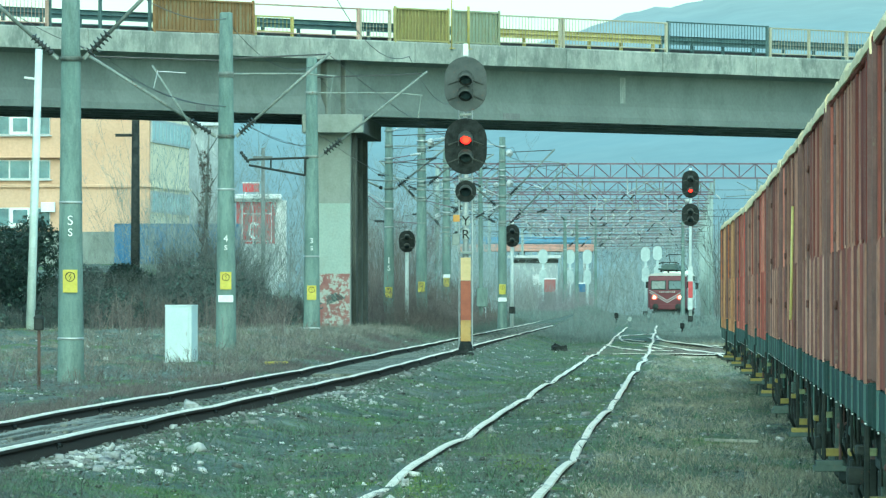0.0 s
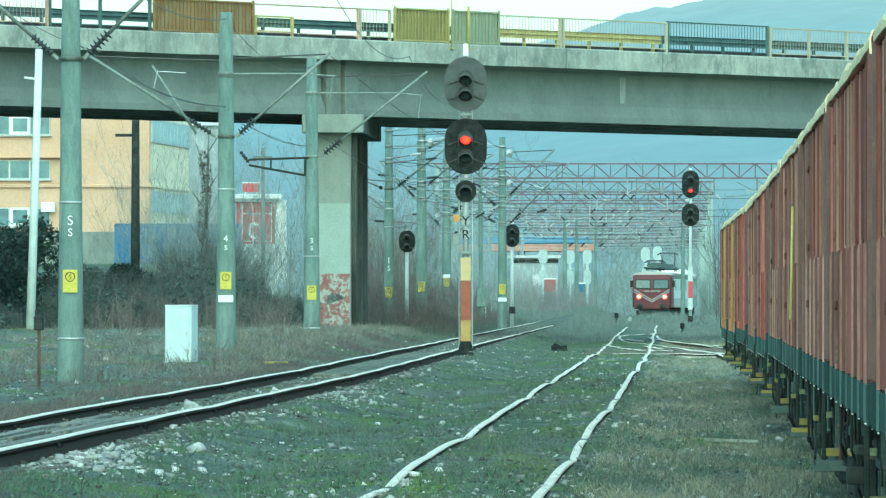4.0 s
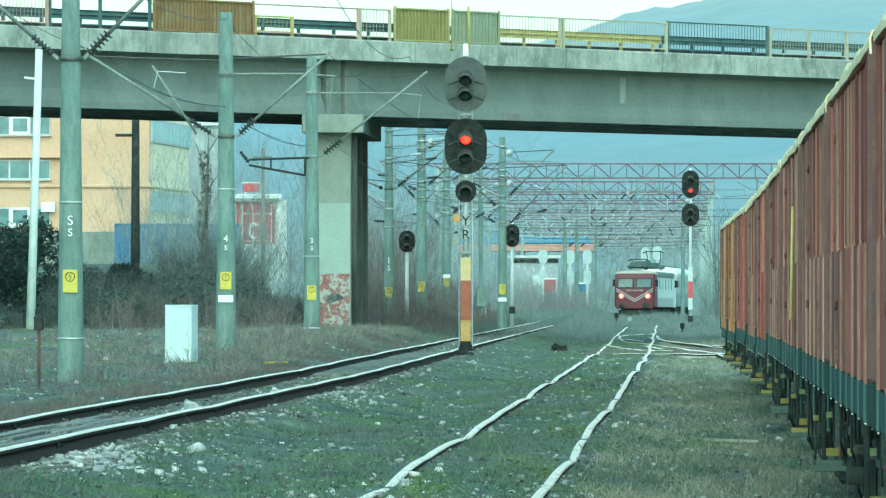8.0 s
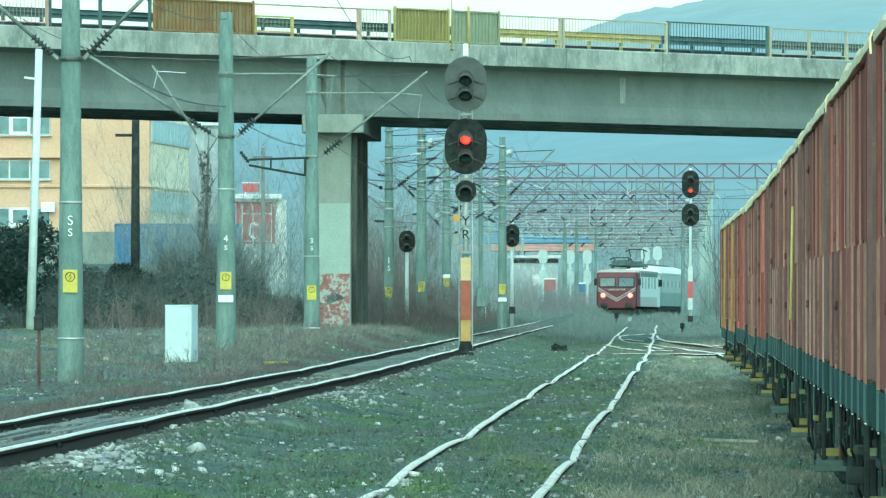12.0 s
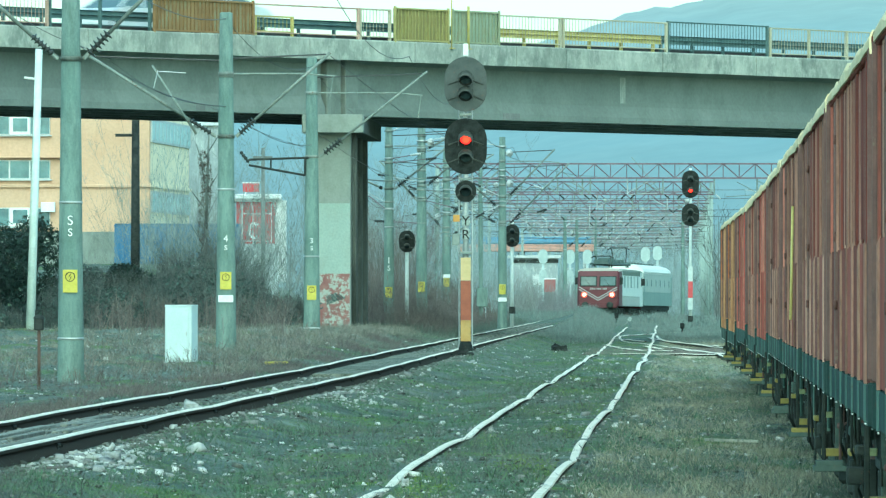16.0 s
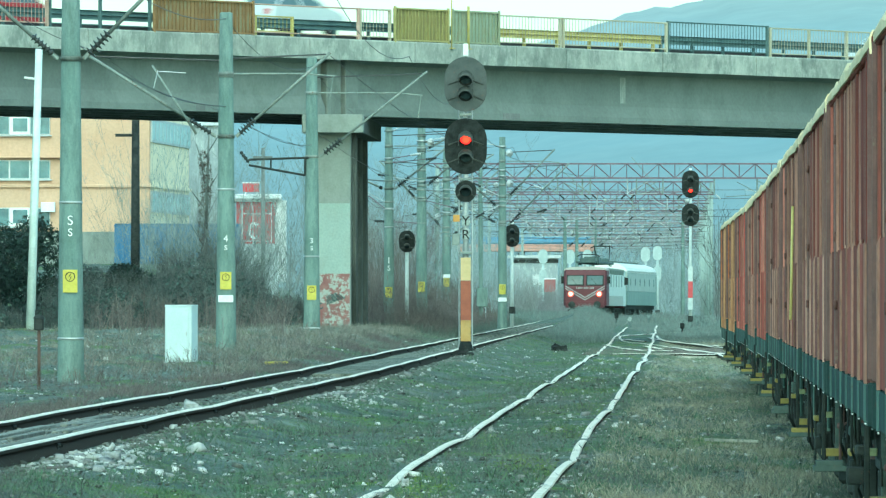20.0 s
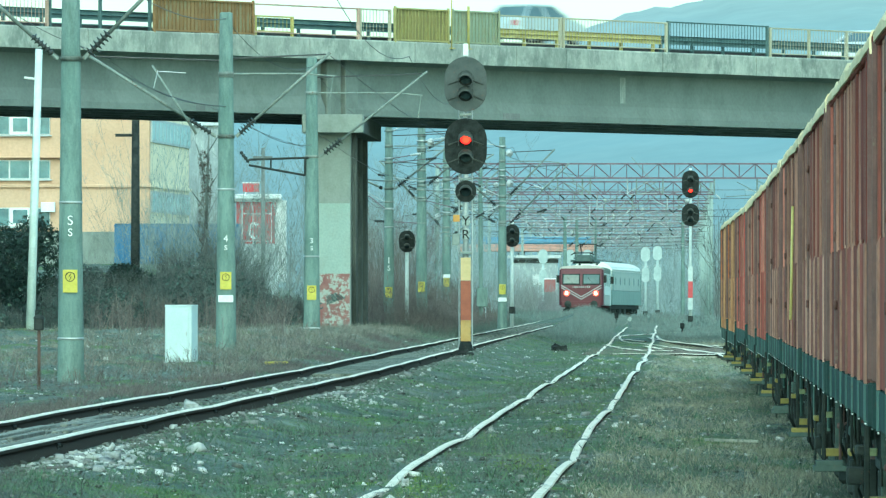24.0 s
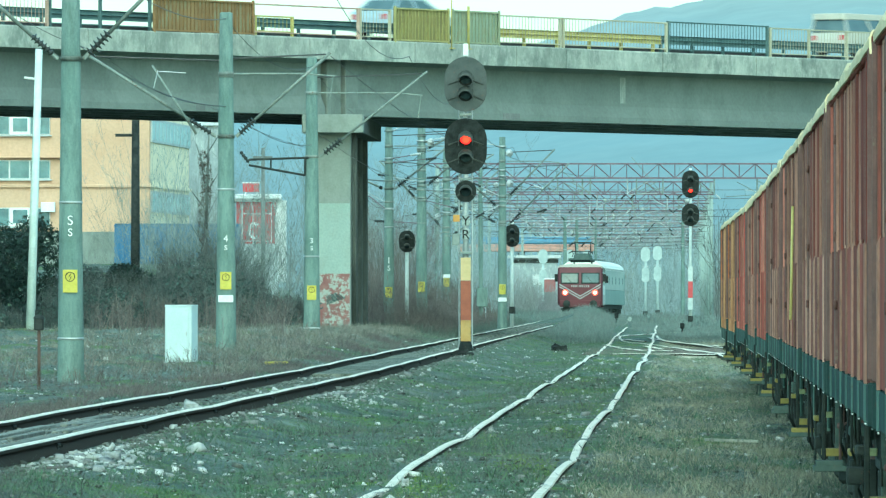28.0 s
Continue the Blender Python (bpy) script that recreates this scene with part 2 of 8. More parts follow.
def ground_material():
    m = bpy.data.materials.new("mossy_railway_ground")
    m.use_nodes = True
    n, l = m.node_tree.nodes, m.node_tree.links
    b = n["Principled BSDF"]
    b.inputs["Roughness"].default_value = 1.0
    b.inputs["Specular IOR Level"].default_value = 0.1
    tc = n.new("ShaderNodeTexCoord")

    def tex(scale, detail, rough, low, high, stretch=(1, 1, 1)):
        mp = n.new("ShaderNodeMapping")
        mp.inputs["Scale"].default_value = stretch
        l.new(tc.outputs["Object"], mp.inputs["Vector"])
        t = n.new("ShaderNodeTexNoise")
        t.inputs["Scale"].default_value, t.inputs["Detail"].default_value, t.inputs["Roughness"].default_value = scale, detail, rough
        l.new(mp.outputs[0], t.inputs["Vector"])
        r = n.new("ShaderNodeMapRange")
        r.interpolation_type = "SMOOTHSTEP"
        r.inputs["From Min"].default_value, r.inputs["From Max"].default_value = low, high
        l.new(t.outputs["Fac"], r.inputs["Value"])
        return r.outputs["Result"]

    def mix(fac, a, c):
        x = n.new("ShaderNodeMixRGB")
        l.new(fac, x.inputs["Fac"])
        if isinstance(a, tuple):
            x.inputs["Color1"].default_value = (*a, 1)
        else:
            l.new(a, x.inputs["Color1"])
        x.inputs["Color2"].default_value = (*c, 1)
        return x.outputs["Color"]

    st = (1, 0.6, 1)
    c = mix(tex(0.9, 6, 0.7, 0.35, 0.65, st), (0.091, 0.125, 0.112), (0.183, 0.215, 0.186))
    c = mix(tex(0.45, 5, 0.65, 0.48, 0.62, st), c, (0.125, 0.19, 0.053))
    c = mix(tex(0.33, 6, 0.7, 0.53, 0.66, st), c, (0.12, 0.118, 0.106))
    c = mix(tex(22.0, 5, 0.8, 0.52, 0.66, (1, 0.6, 1)), c, (0.289, 0.32, 0.297))
    c = mix(tex(17.0, 5, 0.8, 0.54, 0.64, (1, 0.6, 1)), c, (0.034, 0.045, 0.038))
    c = mix(tex(0.55, 6, 0.75, 0.52, 0.66, (1, 0.7, 1)), c, (0.053, 0.08, 0.072))
    c = mix(tex(0.7, 6, 0.75, 0.54, 0.66, (1, 0.7, 1)), c, (0.212, 0.26, 0.212))
    c = mix(tex(0.8, 6, 0.75, 0.58, 0.7, st), c, (0.145, 0.145, 0.117))
    c = mix(tex(6.0, 5, 0.8, 0.66, 0.74, (1, 0.6, 1)), c, (0.405, 0.42, 0.425))
    c = mix(tex(3.0, 5, 0.7, 0.58, 0.72, (1, 0.5, 1)), c, (0.043, 0.05, 0.042))
    l.new(c, b.inputs["Base Color"])
    bp = n.new("ShaderNodeBump")
    bp.inputs["Strength"].default_value, bp.inputs["Distance"].default_value = 0.6, 0.06
    l.new(tex(5.0, 6, 0.75, 0.2, 0.8), bp.inputs["Height"])
    l.new(bp.outputs["Normal"], b.inputs["Normal"])
    return m


GROUND = ground_material()


def build_ground():
    ys = np.concatenate([[-400, -150, -60, 0, 30, 50], np.arange(60, 130, 0.8), np.arange(130, 260, 1.4), np.arange(260, 700, 4), [760, 900, 1200, 1800, 2600, 3600, 4700]])
    xs = np.concatenate([[-2500, -900, -300, -120, -60, -40], np.arange(-28, -12, 1.0), np.arange(-12, 14, 0.32), np.arange(14, 30, 1.0), [40, 60, 120, 300, 900, 2500]])
    gx, gy = np.meshgrid(xs, ys)
    gz = ground_z(gx, gy)
    far = (np.abs(gx) > 200) | (gy > 900) | (gy < -100)
    gz = np.where(far, 0.0, gz)
    w = len(xs)
    i = np.arange(len(ys) - 1)[:, None] * w + np.arange(w - 1)[None, :]
    f = np.stack([i, i + 1, i + 1 + w, i + w], -1).reshape(-1, 4)
    ob = cloud("ground", np.stack([gx, gy, gz], -1).reshape(-1, 3), f, GROUND)
    ob.data.polygons.foreach_set("use_smooth", [True] * len(f))
    tagged(ob, "mossy trampled ground with thin winter grass and stones", "ground", kind="structure")


build_ground()


# ---- distant wooded hill ----
def build_hill():
    xs = np.linspace(-900, 1500, 300)
    ridge = np.interp(xs, [-900, -300, -13, 32, 60, 87, 110, 167, 310, 700, 1500], [96, 96, 98, 108, 119, 126, 131, 140, 152, 190, 240])
    ridge = ridge + 0.8 * np.sin(xs * 0.13 + 1) + 0.5 * np.sin(xs * 0.41)
    rows = np.linspace(0, 1, 24)
    vs, nx = [], len(xs)
    for r in rows:
        for x, h in zip(xs, ridge):
            vs.append((x, 3000 + 1300 * r, -3 + (h * (3000 + 1300 * r) / 3650) * math.sin(r * math.pi / 2) ** 0.9))
    i = np.arange(len(rows) - 1)[:, None] * nx + np.arange(nx - 1)[None, :]
    f = np.stack([i, i + 1, i + 1 + nx, i + nx], -1).reshape(-1, 4)
    m = mat("haze_blue_wooded_hill", (0.05, 0.075, 0.08), (0.08, 0.1, 0.1), 1.0, scale=0.012, fine=0.08, bump=0, emit=(0.16, 0.42, 0.55), glow=0.5)
    # haze put into the glow: grey over the plain, blue half way up, pale at the ridge
    n, l = m.node_tree.nodes, m.node_tree.links
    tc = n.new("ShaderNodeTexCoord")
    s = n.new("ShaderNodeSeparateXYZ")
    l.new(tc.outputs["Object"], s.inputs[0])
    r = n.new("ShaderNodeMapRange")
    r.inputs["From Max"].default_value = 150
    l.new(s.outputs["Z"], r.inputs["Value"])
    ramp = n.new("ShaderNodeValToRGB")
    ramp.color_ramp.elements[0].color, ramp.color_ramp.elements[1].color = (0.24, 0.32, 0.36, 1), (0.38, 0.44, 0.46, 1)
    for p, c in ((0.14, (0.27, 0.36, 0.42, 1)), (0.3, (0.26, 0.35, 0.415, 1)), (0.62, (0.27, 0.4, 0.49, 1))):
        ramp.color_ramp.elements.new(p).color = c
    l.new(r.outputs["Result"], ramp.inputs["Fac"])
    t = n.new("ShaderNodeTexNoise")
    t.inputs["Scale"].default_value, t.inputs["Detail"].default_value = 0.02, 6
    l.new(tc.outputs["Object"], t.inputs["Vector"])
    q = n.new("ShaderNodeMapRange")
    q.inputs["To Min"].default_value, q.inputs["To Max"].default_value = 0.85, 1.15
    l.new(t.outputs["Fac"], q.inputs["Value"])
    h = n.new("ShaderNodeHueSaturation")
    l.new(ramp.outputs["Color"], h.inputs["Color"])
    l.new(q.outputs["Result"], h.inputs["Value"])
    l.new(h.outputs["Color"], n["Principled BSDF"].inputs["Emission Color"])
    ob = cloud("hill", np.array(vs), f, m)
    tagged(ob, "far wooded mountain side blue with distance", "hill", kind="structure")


build_hill()


# ---- tracks ----
RAIL_PROFILE = [(-0.07, -0.17), (0.07, -0.17), (0.07, -0.165), (0.012, -0.06), (0.012, -0.05), (0.05, -0.045), (0.05, -0.014),
                (0.038, 0.0), (-0.038, 0.0), (-0.05, -0.014), (-0.05, -0.045), (-0.012, -0.05), (-0.012, -0.06), (-0.07, -0.165)]


def rail_material():
    """Polished running surface paled in place of reflected sky, web and foot rusty, told apart by which way a face
    looks.
    """
    m = RAILM
    n, l = m.node_tree.nodes, m.node_tree.links
    b = n["Principled BSDF"]
    src = b.inputs["Base Color"].links[0].from_socket
    g = n.new("ShaderNodeNewGeometry")
    s = n.new("ShaderNodeSeparateXYZ")
    l.new(g.outputs["Normal"], s.inputs[0])
    r = n.new("ShaderNodeMapRange")
    r.inputs["From Min"].default_value, r.inputs["From Max"].default_value = 0.56, 0.62
    l.new(s.outputs["Z"], r.inputs["Value"])
    x = n.new("ShaderNodeMixRGB")
    x.inputs["Color1"].default_value = (0.05, 0.046, 0.038, 1)
    l.new(r.outputs["Result"], x.inputs["Fac"])
    l.new(src, x.inputs["Color2"])
    l.new(x.outputs["Color"], b.inputs["Base Color"])
    mm = n.new("ShaderNodeMath")
    mm.operation = "MULTIPLY"
    mm.inputs[1].default_value = 0.15
    l.new(r.outputs["Result"], mm.inputs[0])
    l.new(mm.outputs[0], b.inputs["Metallic"])
    ro = n.new("ShaderNodeMapRange")
    ro.inputs["To Min"].default_value, ro.inputs["To Max"].default_value = 1.0, 0.7
    l.new(r.outputs["Result"], ro.inputs["Value"])
    l.new(ro.outputs["Result"], b.inputs["Roughness"])
    sp = n.new("ShaderNodeMapRange")
    sp.inputs["To Min"].default_value, sp.inputs["To Max"].default_value = 0.05, 0.1
    l.new(r.outputs["Result"], sp.inputs["Value"])
    l.new(sp.outputs["Result"], b.inputs["Specular IOR Level"])


rail_material()


def rail_piece(track, pts):
    g = Geo()
    k = len(RAIL_PROFILE)
    vs = []
    for x, y, z in pts:
        vs += [(x + px, y, z + pz) for px, pz in RAIL_PROFILE]
    fs = [(r * k + i, r * k + (i + 1) % k, (r + 1) * k + (i + 1) % k, (r + 1) * k + i) for r in range(len(pts) - 1) for i in range(k)]
    fs += [tuple(range(k)), tuple(range((len(pts) - 1) * k, len(pts) * k))]
    g.add(vs, fs)
    return part("rail", g, RAILM, track)


def build_track(name, label, centre, y0, y1, z, length=12.5, sag=0.025, sway=0.02, ties=0, seed=1, tie_from=66, tie_z=-0.235):
    rnd = random.Random(seed)
    t = thing(name, Matrix(), label, "railway track", kind="structure")
    joints = np.arange(y0, y1, length)
    for side in (-1, 1):
        kick = [(rnd.uniform(-sway, sway), rnd.uniform(-0.3, 1) * -sag) for _ in range(len(joints) + 2)]
        for j, ya in enumerate(joints):
            yb = min(ya + length - 0.02, y1)
            pts = []
            for q in np.linspace(0, 1, 7):
                y = ya + (yb - ya) * q
                bow = math.sin(q * math.pi)
                dx = kick[j][0] * (1 - q) + kick[j + 1][0] * q
                dz = kick[j][1] * (1 - q) ** 2 + kick[j + 1][1] * q ** 2 - 0.0 + 0.3 * sag * bow
                pts.append((float(centre(y)) + side * 0.753 + dx, y, z(y) + dz))
            rail_piece(t, pts)
            if ties:
                g = Geo()
                x, y, h = pts[0]
                g.box((0, 0, -0.085), (0.075, 0.6, 0.07), ch=0.012)
                for q in (-0.22, 0.22):
                    g.tube((-0.06, q, -0.085), (0.06, q, -0.085), 0.015, n=6)
                part("fishplate", g, DARKST, t, m=Matrix.Translation((x, y, h)))
    if ties:
        g = Geo().box((0, 0, 0), (2.5, 0.26, 0.16), ch=0.02)
        me = g.mesh("sleeper")
        me.materials.append(TIE)
        for i in range(ties):
            y = tie_from + 0.62 * i
            slope = float(centre(y + 2) - centre(y - 2)) / 4
            part("sleeper", me, TIE, t, m=Matrix.Translation((float(centre(y)), y, z(y) + tie_z + rnd.uniform(-0.015, 0.012))) @ pose(0, 0, 0, rnd.uniform(-1, 1), rnd.uniform(-0.6, 0.6), -math.degrees(slope)))
    return t


build_track("main_track", "rusty ballasted railway track with polished rail heads", left_x, 57.5, 560, lambda y: LEFT_Z, ties=300, seed=3, sag=0.02, tie_z=-0.262)
build_track("yard_track", "wavy grass-grown yard track with shiny rail heads", right_x, 50, 480, lambda y: 0.0, ties=260, seed=5, sag=0.065, sway=0.042)
def turnout_rails():
    """Rails that leave the yard track and cross over to the wagon siding."""
    t = thing("turnout", Matrix(), "worn rails of a turnout between yard track and siding", "railway points", kind="structure")
    for run in (((6.85, 334), (8.62, 351), (10.4, 366)), ((6.62, 321), (7.4, 300)), ((8.1, 321), (8.42, 293), (9.2, 271)),
                ((5.5, 279), (5.75, 260), (6.2, 252), (7.1, 251)), ((6.7, 272), (6.95, 259)), ((7.5, 254), (8.2, 237)), ((4.9, 238), (7.9, 236))):
        g = Geo()
        pts = []
        for (ax, ay), (bx, by) in zip(run, run[1:]):
            pts += [Vector((ax + (bx - ax) * q / 6, ay + (by - ay) * q / 6, -0.015 + 0.012 * math.sin(q * 2.4 + ax))) for q in range(6)]
        pts.append(Vector((*run[-1], -0.02)))
        vs, k = [], len(RAIL_PROFILE)
        for i, p in enumerate(pts):
            d = (pts[min(i + 1, len(pts) - 1)] - pts[max(i - 1, 0)]).normalized()
            vs += [(p.x + px * d.y * 1.4, p.y - px * d.x * 1.4, p.z + pz) for px, pz in RAIL_PROFILE]
        fs = [(r * k + i, r * k + (i + 1) % k, (r + 1) * k + (i + 1) % k, (r + 1) * k + i) for r in range(len(pts) - 1) for i in range(k)]
        fs += [tuple(range(k)), tuple(range((len(pts) - 1) * k, len(pts) * k))]
        part("rail", g.add(vs, fs), RAILM, t)
    for y in np.arange(238, 345, 1.7):
        part("long_sleeper", Geo().box((float(right_x(y)) + 0.9, y, -0.12 if y < 266 else -0.2), (4.2, 0.28, 0.16), ch=0.02), TIE, t)


turnout_rails()
build_track("wagon_track", "siding under the parked freight wagons", wagon_x, 20, 340, lambda y: -0.02, ties=150, seed=8, tie_from=30)

# ---- road bridge ----
BR = pose(-14.25, 264, 0, 0, 0, 53.8)
DECK_TOP, SLAB_LOW, GIRDER_LOW, DECK_W = 10.4, 9.68, 7.81, 12.0
U0, U1 = -190.0, 230.0
bridge = thing("road_bridge", BR, "weathered grey concrete girder road bridge over the tracks", "bridge", kind="structure")
BRIDGE_JOINTS = [-190, -150, -110, -70, -34, 18.1, 62, 100, 140, 185, 230]
for a, b in zip(BRIDGE_JOINTS, BRIDGE_JOINTS[1:]):
    L = b - a - 0.04
    c = (a + b) / 2
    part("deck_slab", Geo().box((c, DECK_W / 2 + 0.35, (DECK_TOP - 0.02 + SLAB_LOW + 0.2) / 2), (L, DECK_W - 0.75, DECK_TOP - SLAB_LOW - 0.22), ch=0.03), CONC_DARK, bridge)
    for k in range(5):
        y = 1.2 + k * (DECK_W - 2.4) / 4
        g = Geo()
        h0, h1 = GIRDER_LOW, SLAB_LOW + 0.18
        prof = [(-0.33, h0), (0.33, h0), (0.33, h0 + 0.22), (0.28, h0 + 0.34), (0.16, h0 + 0.62), (0.14, h0 + 0.8), (0.14, h1 - 0.3), (0.42, h1 - 0.12), (0.42, h1), (-0.42, h1), (-0.42, h1 - 0.12), (-0.14, h1 - 0.3), (-0.14, h0 + 0.8), (-0.16, h0 + 0.62), (-0.28, h0 + 0.34), (-0.33, h0 + 0.22)]
        e0 = 1.61 if k == 0 and abs(a - 18.1) < 0.1 else 0.03
        e1 = -0.42 if k == 0 and abs(b - 18.1) < 0.1 else 0.03
        g.sheet(prof, a + e0, b - e1)
        # the outer girder has its own lighter concrete, the inner ones the darker
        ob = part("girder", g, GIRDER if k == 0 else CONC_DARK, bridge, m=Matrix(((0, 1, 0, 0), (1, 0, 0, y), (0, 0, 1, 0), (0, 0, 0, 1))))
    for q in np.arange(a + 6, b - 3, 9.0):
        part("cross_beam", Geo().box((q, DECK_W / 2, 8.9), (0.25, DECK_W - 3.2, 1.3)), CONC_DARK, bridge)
part("end_diaphragm", Geo().box((19.18, 1.24, (GIRDER_LOW + SLAB_LOW) / 2 + 0.02), (0.8, 0.5, SLAB_LOW - GIRDER_LOW + 0.1), ch=0.03), CONCRETE, bridge)
part("end_block", Geo().box((20.06, 1.2, (GIRDER_LOW + SLAB_LOW) / 2 + 0.02), (0.74, 0.63, SLAB_LOW - GIRDER_LOW + 0.06), ch=0.03), GIRDER, bridge)
part("lime_streak", Geo().box((36.5, 1.057, 8.95), (0.34, 0.008, 1.05), ch=0.003), mat("lime_stained_concrete", (0.3, 0.32, 0.28), (0.42, 0.44, 0.39), 0.9, scale=1.5, streak=0.3, c3=(0.2, 0.22, 0.19), spots=0.4), bridge, "pale lime streak down the girder")
part("spalled_patch", Geo().box((29.4, 0.867, 7.95), (1.0, 0.008, 0.22), ch=0.003), CONC_DARK, bridge, "dark spalled patch on the girder")
part("spalled_patch", Geo().box((11.6, 0.867, 7.95), (0.5, 0.008, 0.24), ch=0.003), CONC_DARK, bridge, "dark spalled patch on the girder")
# fascia beams in lengths along both edges
rnd = random.Random(4)
fascia = Geo().sheet([(0, SLAB_LOW), (0.42, SLAB_LOW + 0.1), (0.42, DECK_TOP), (0.03, DECK_TOP), (0, DECK_TOP - 0.05), (0, SLAB_LOW + 0.03)], -1.49, 1.49)
fme = fascia.mesh("fascia_block")
fme.materials.append(mat("fascia_concrete", (0.2, 0.225, 0.195), (0.4, 0.415, 0.36), 0.9, scale=0.9, c3=(0.5, 0.5, 0.44), spots=0.3, streak=0.6, rand=0.1, fine=7, world_space=True))
for u in np.arange(-60, 110, 3.0):
    part("fascia_block", fme, CONCRETE, bridge, m=Matrix.Translation((u, rnd.uniform(-0.008, 0.008), rnd.uniform(-0.008, 0.008))) @ pose(0, 0, 0, 0, 0, -90) @ Matrix.Scale(-1, 4, (1, 0, 0)))
part("far_kerb", Geo().box(((U0 + U1) / 2, DECK_W - 0.2, DECK_TOP - 0.3), (U1 - U0, 0.4, 0.72), ch=0.03), CONC_DARK, bridge)
ASPH = mat("bridge_asphalt", (0.04, 0.04, 0.042), (0.065, 0.065, 0.065), 0.9, scale=1.0, fine=50)
part("carriageway", Geo().box(((U0 + U1) / 2, DECK_W / 2, DECK_TOP + 0.04), (U1 - U0, DECK_W - 3.4, 0.3), ch=0.02), ASPH, bridge)
part("footway", Geo().box(((U0 + U1) / 2, 0.92, DECK_TOP - 0.08), (U1 - U0, 0.9, 0.12), ch=0.02), CONC_DARK, bridge)
# bearings and piers
for j in BRIDGE_JOINTS[1:-1]:
    px, py = (BR @ Vector((j, 0.2, 0))).xy
    pier = thing("bridge_pier", pose(px, py, 0, 0, 0, -1.7), "tall concrete bridge pier with cap beam and row of columns", "bridge pier", "bridge piers", "structure")
    n = 4
    # only nose and front column stay light; shade is painted on the rest
    part("cap_nose", Geo().box((0, -0.4, 7.49), (2.08, 1.0, 0.62), ch=0.04), CONC_LIGHT, pier)
    part("cap_beam", Geo().box((0, 8.12, 7.49), (2.04, 16.0, 0.6), ch=0.04), SHADEC, pier)
    part("bearing_shelf", Geo().box((0, 7.6, 7.775), (1.1, 16.0, 0.07), ch=0.02), CONC_DARK, pier)
    for k in range(n):
        part("column", Geo().box((0, 0.7 + k * 4.6, 3.55), (1.16, 1.1, 7.3), ch=0.05), CONC_LIGHT if k == 0 else SHADEC, pier)
        part("column_foot", Geo().box((0, 0.7 + k * 4.6, 0.12), (1.7, 1.7, 0.5), ch=0.05), CONC_DARK, pier)
    if abs(j - 18.1) < 0.1:
        flake = mat("flaked_red_paint", (0.2, 0.09, 0.085), (0.3, 0.17, 0.155), 0.85, scale=1.3, c3=(0.36, 0.38, 0.34), spots=0.62, fine=14)
        part("painted_patch", Geo().box((0.0, 0.145, 1.35), (1.08, 0.012, 2.1)), flake, pier, "flaking red paint with scrawl")
        wash = mat("whitewashed_concrete", (0.29, 0.36, 0.325), (0.37, 0.44, 0.4), 0.9, scale=0.5, c3=(0.3, 0.34, 0.3), spots=0.3, streak=0.5, fine=14)
        part("whitewash", Geo().box((0.0, 0.146, 3.6), (1.1, 0.01, 2.39)), wash, pier, "pale whitewashed band")
        scrawl = mat("scrawl_paint", (0.05, 0.09, 0.09), (0.08, 0.13, 0.12), 0.8, scale=3, bump=0)
        g = Geo()
        for j2 in range(6):
            pts = [(-0.42 + 0.03 * i, 0.136, 1.3 + 0.05 * j2 + 0.035 * math.sin(i * 1.9 + 2 * j2) + 0.011 * i) for i in range(6, 28 - 2 * j2)]
            g.path([Vector(p) for p in pts], 0.016, 5)
        g.path([Vector((-0.45 + 0.08 * math.cos(a), 0.136, 1.3 + 0.09 * math.sin(a))) for a in np.linspace(1, 6, 10)], 0.025, 5)
        part("scrawl", g, scrawl, pier)
        g = Geo()
        for dx in (0.64, 0.72):
            g.tube((dx, 0.4, 0.3), (dx, 0.4, 7.2), 0.05, n=8)
        part("drain_pipe", g, SHADEC, pier)

# railings
BARS = mat("railing_cream_paint", (0.375, 0.345, 0.24), (0.465, 0.435, 0.32), 0.7, scale=2, fine=20, c3=(0.225, 0.105, 0.056), spots=0.1)
BARD = mat("railing_dark_green_paint", (0.06, 0.1, 0.1), (0.1, 0.15, 0.14), 0.7, scale=2, fine=20)
BARR = mat("railing_rust_red_paint", (0.36, 0.24, 0.18), (0.5, 0.38, 0.3), 0.7, scale=2, fine=20)
RUSTY_MESH = mat("rusty_screen", (0.17, 0.105, 0.05), (0.28, 0.19, 0.09), 0.85, scale=0.8, c3=(0.27, 0.3, 0.2), spots=0.25, fine=20, streak=0.4)


def railing(u0, u1, material, label, top=1.05, bar=0.17, low=0.12, posts=2, y=0.2, fill=True):
    r = thing("bridge_railing", BR @ Matrix.Translation((u0, y, DECK_TOP)), label, "railing", "railings along the bridge", "structure")
    L = u1 - u0
    for i in range(posts):
        q = L * i / max(1, posts - 1)
        part("post", Geo().box((q, 0, (top + 0.04) / 2 - 0.02), (0.1, 0.1, top + 0.06), ch=0.012), material, r)
    part("top_rail", Geo().box((L / 2, 0, top), (L, 0.07, 0.05), ch=0.01), material, r)
    part("bottom_rail", Geo().box((L / 2, 0, low), (L, 0.05, 0.04), ch=0.008), material, r)
    if fill:
        me = Geo().box((0, 0, (top + low) / 2), (0.015, 0.015, top - low)).mesh("bar")
        me.materials.append(material)
        for i in range(1, int(L / bar)):
            part("bar", me, material, r, m=Matrix.Translation((i * bar, 0.002, 0)))
    return r


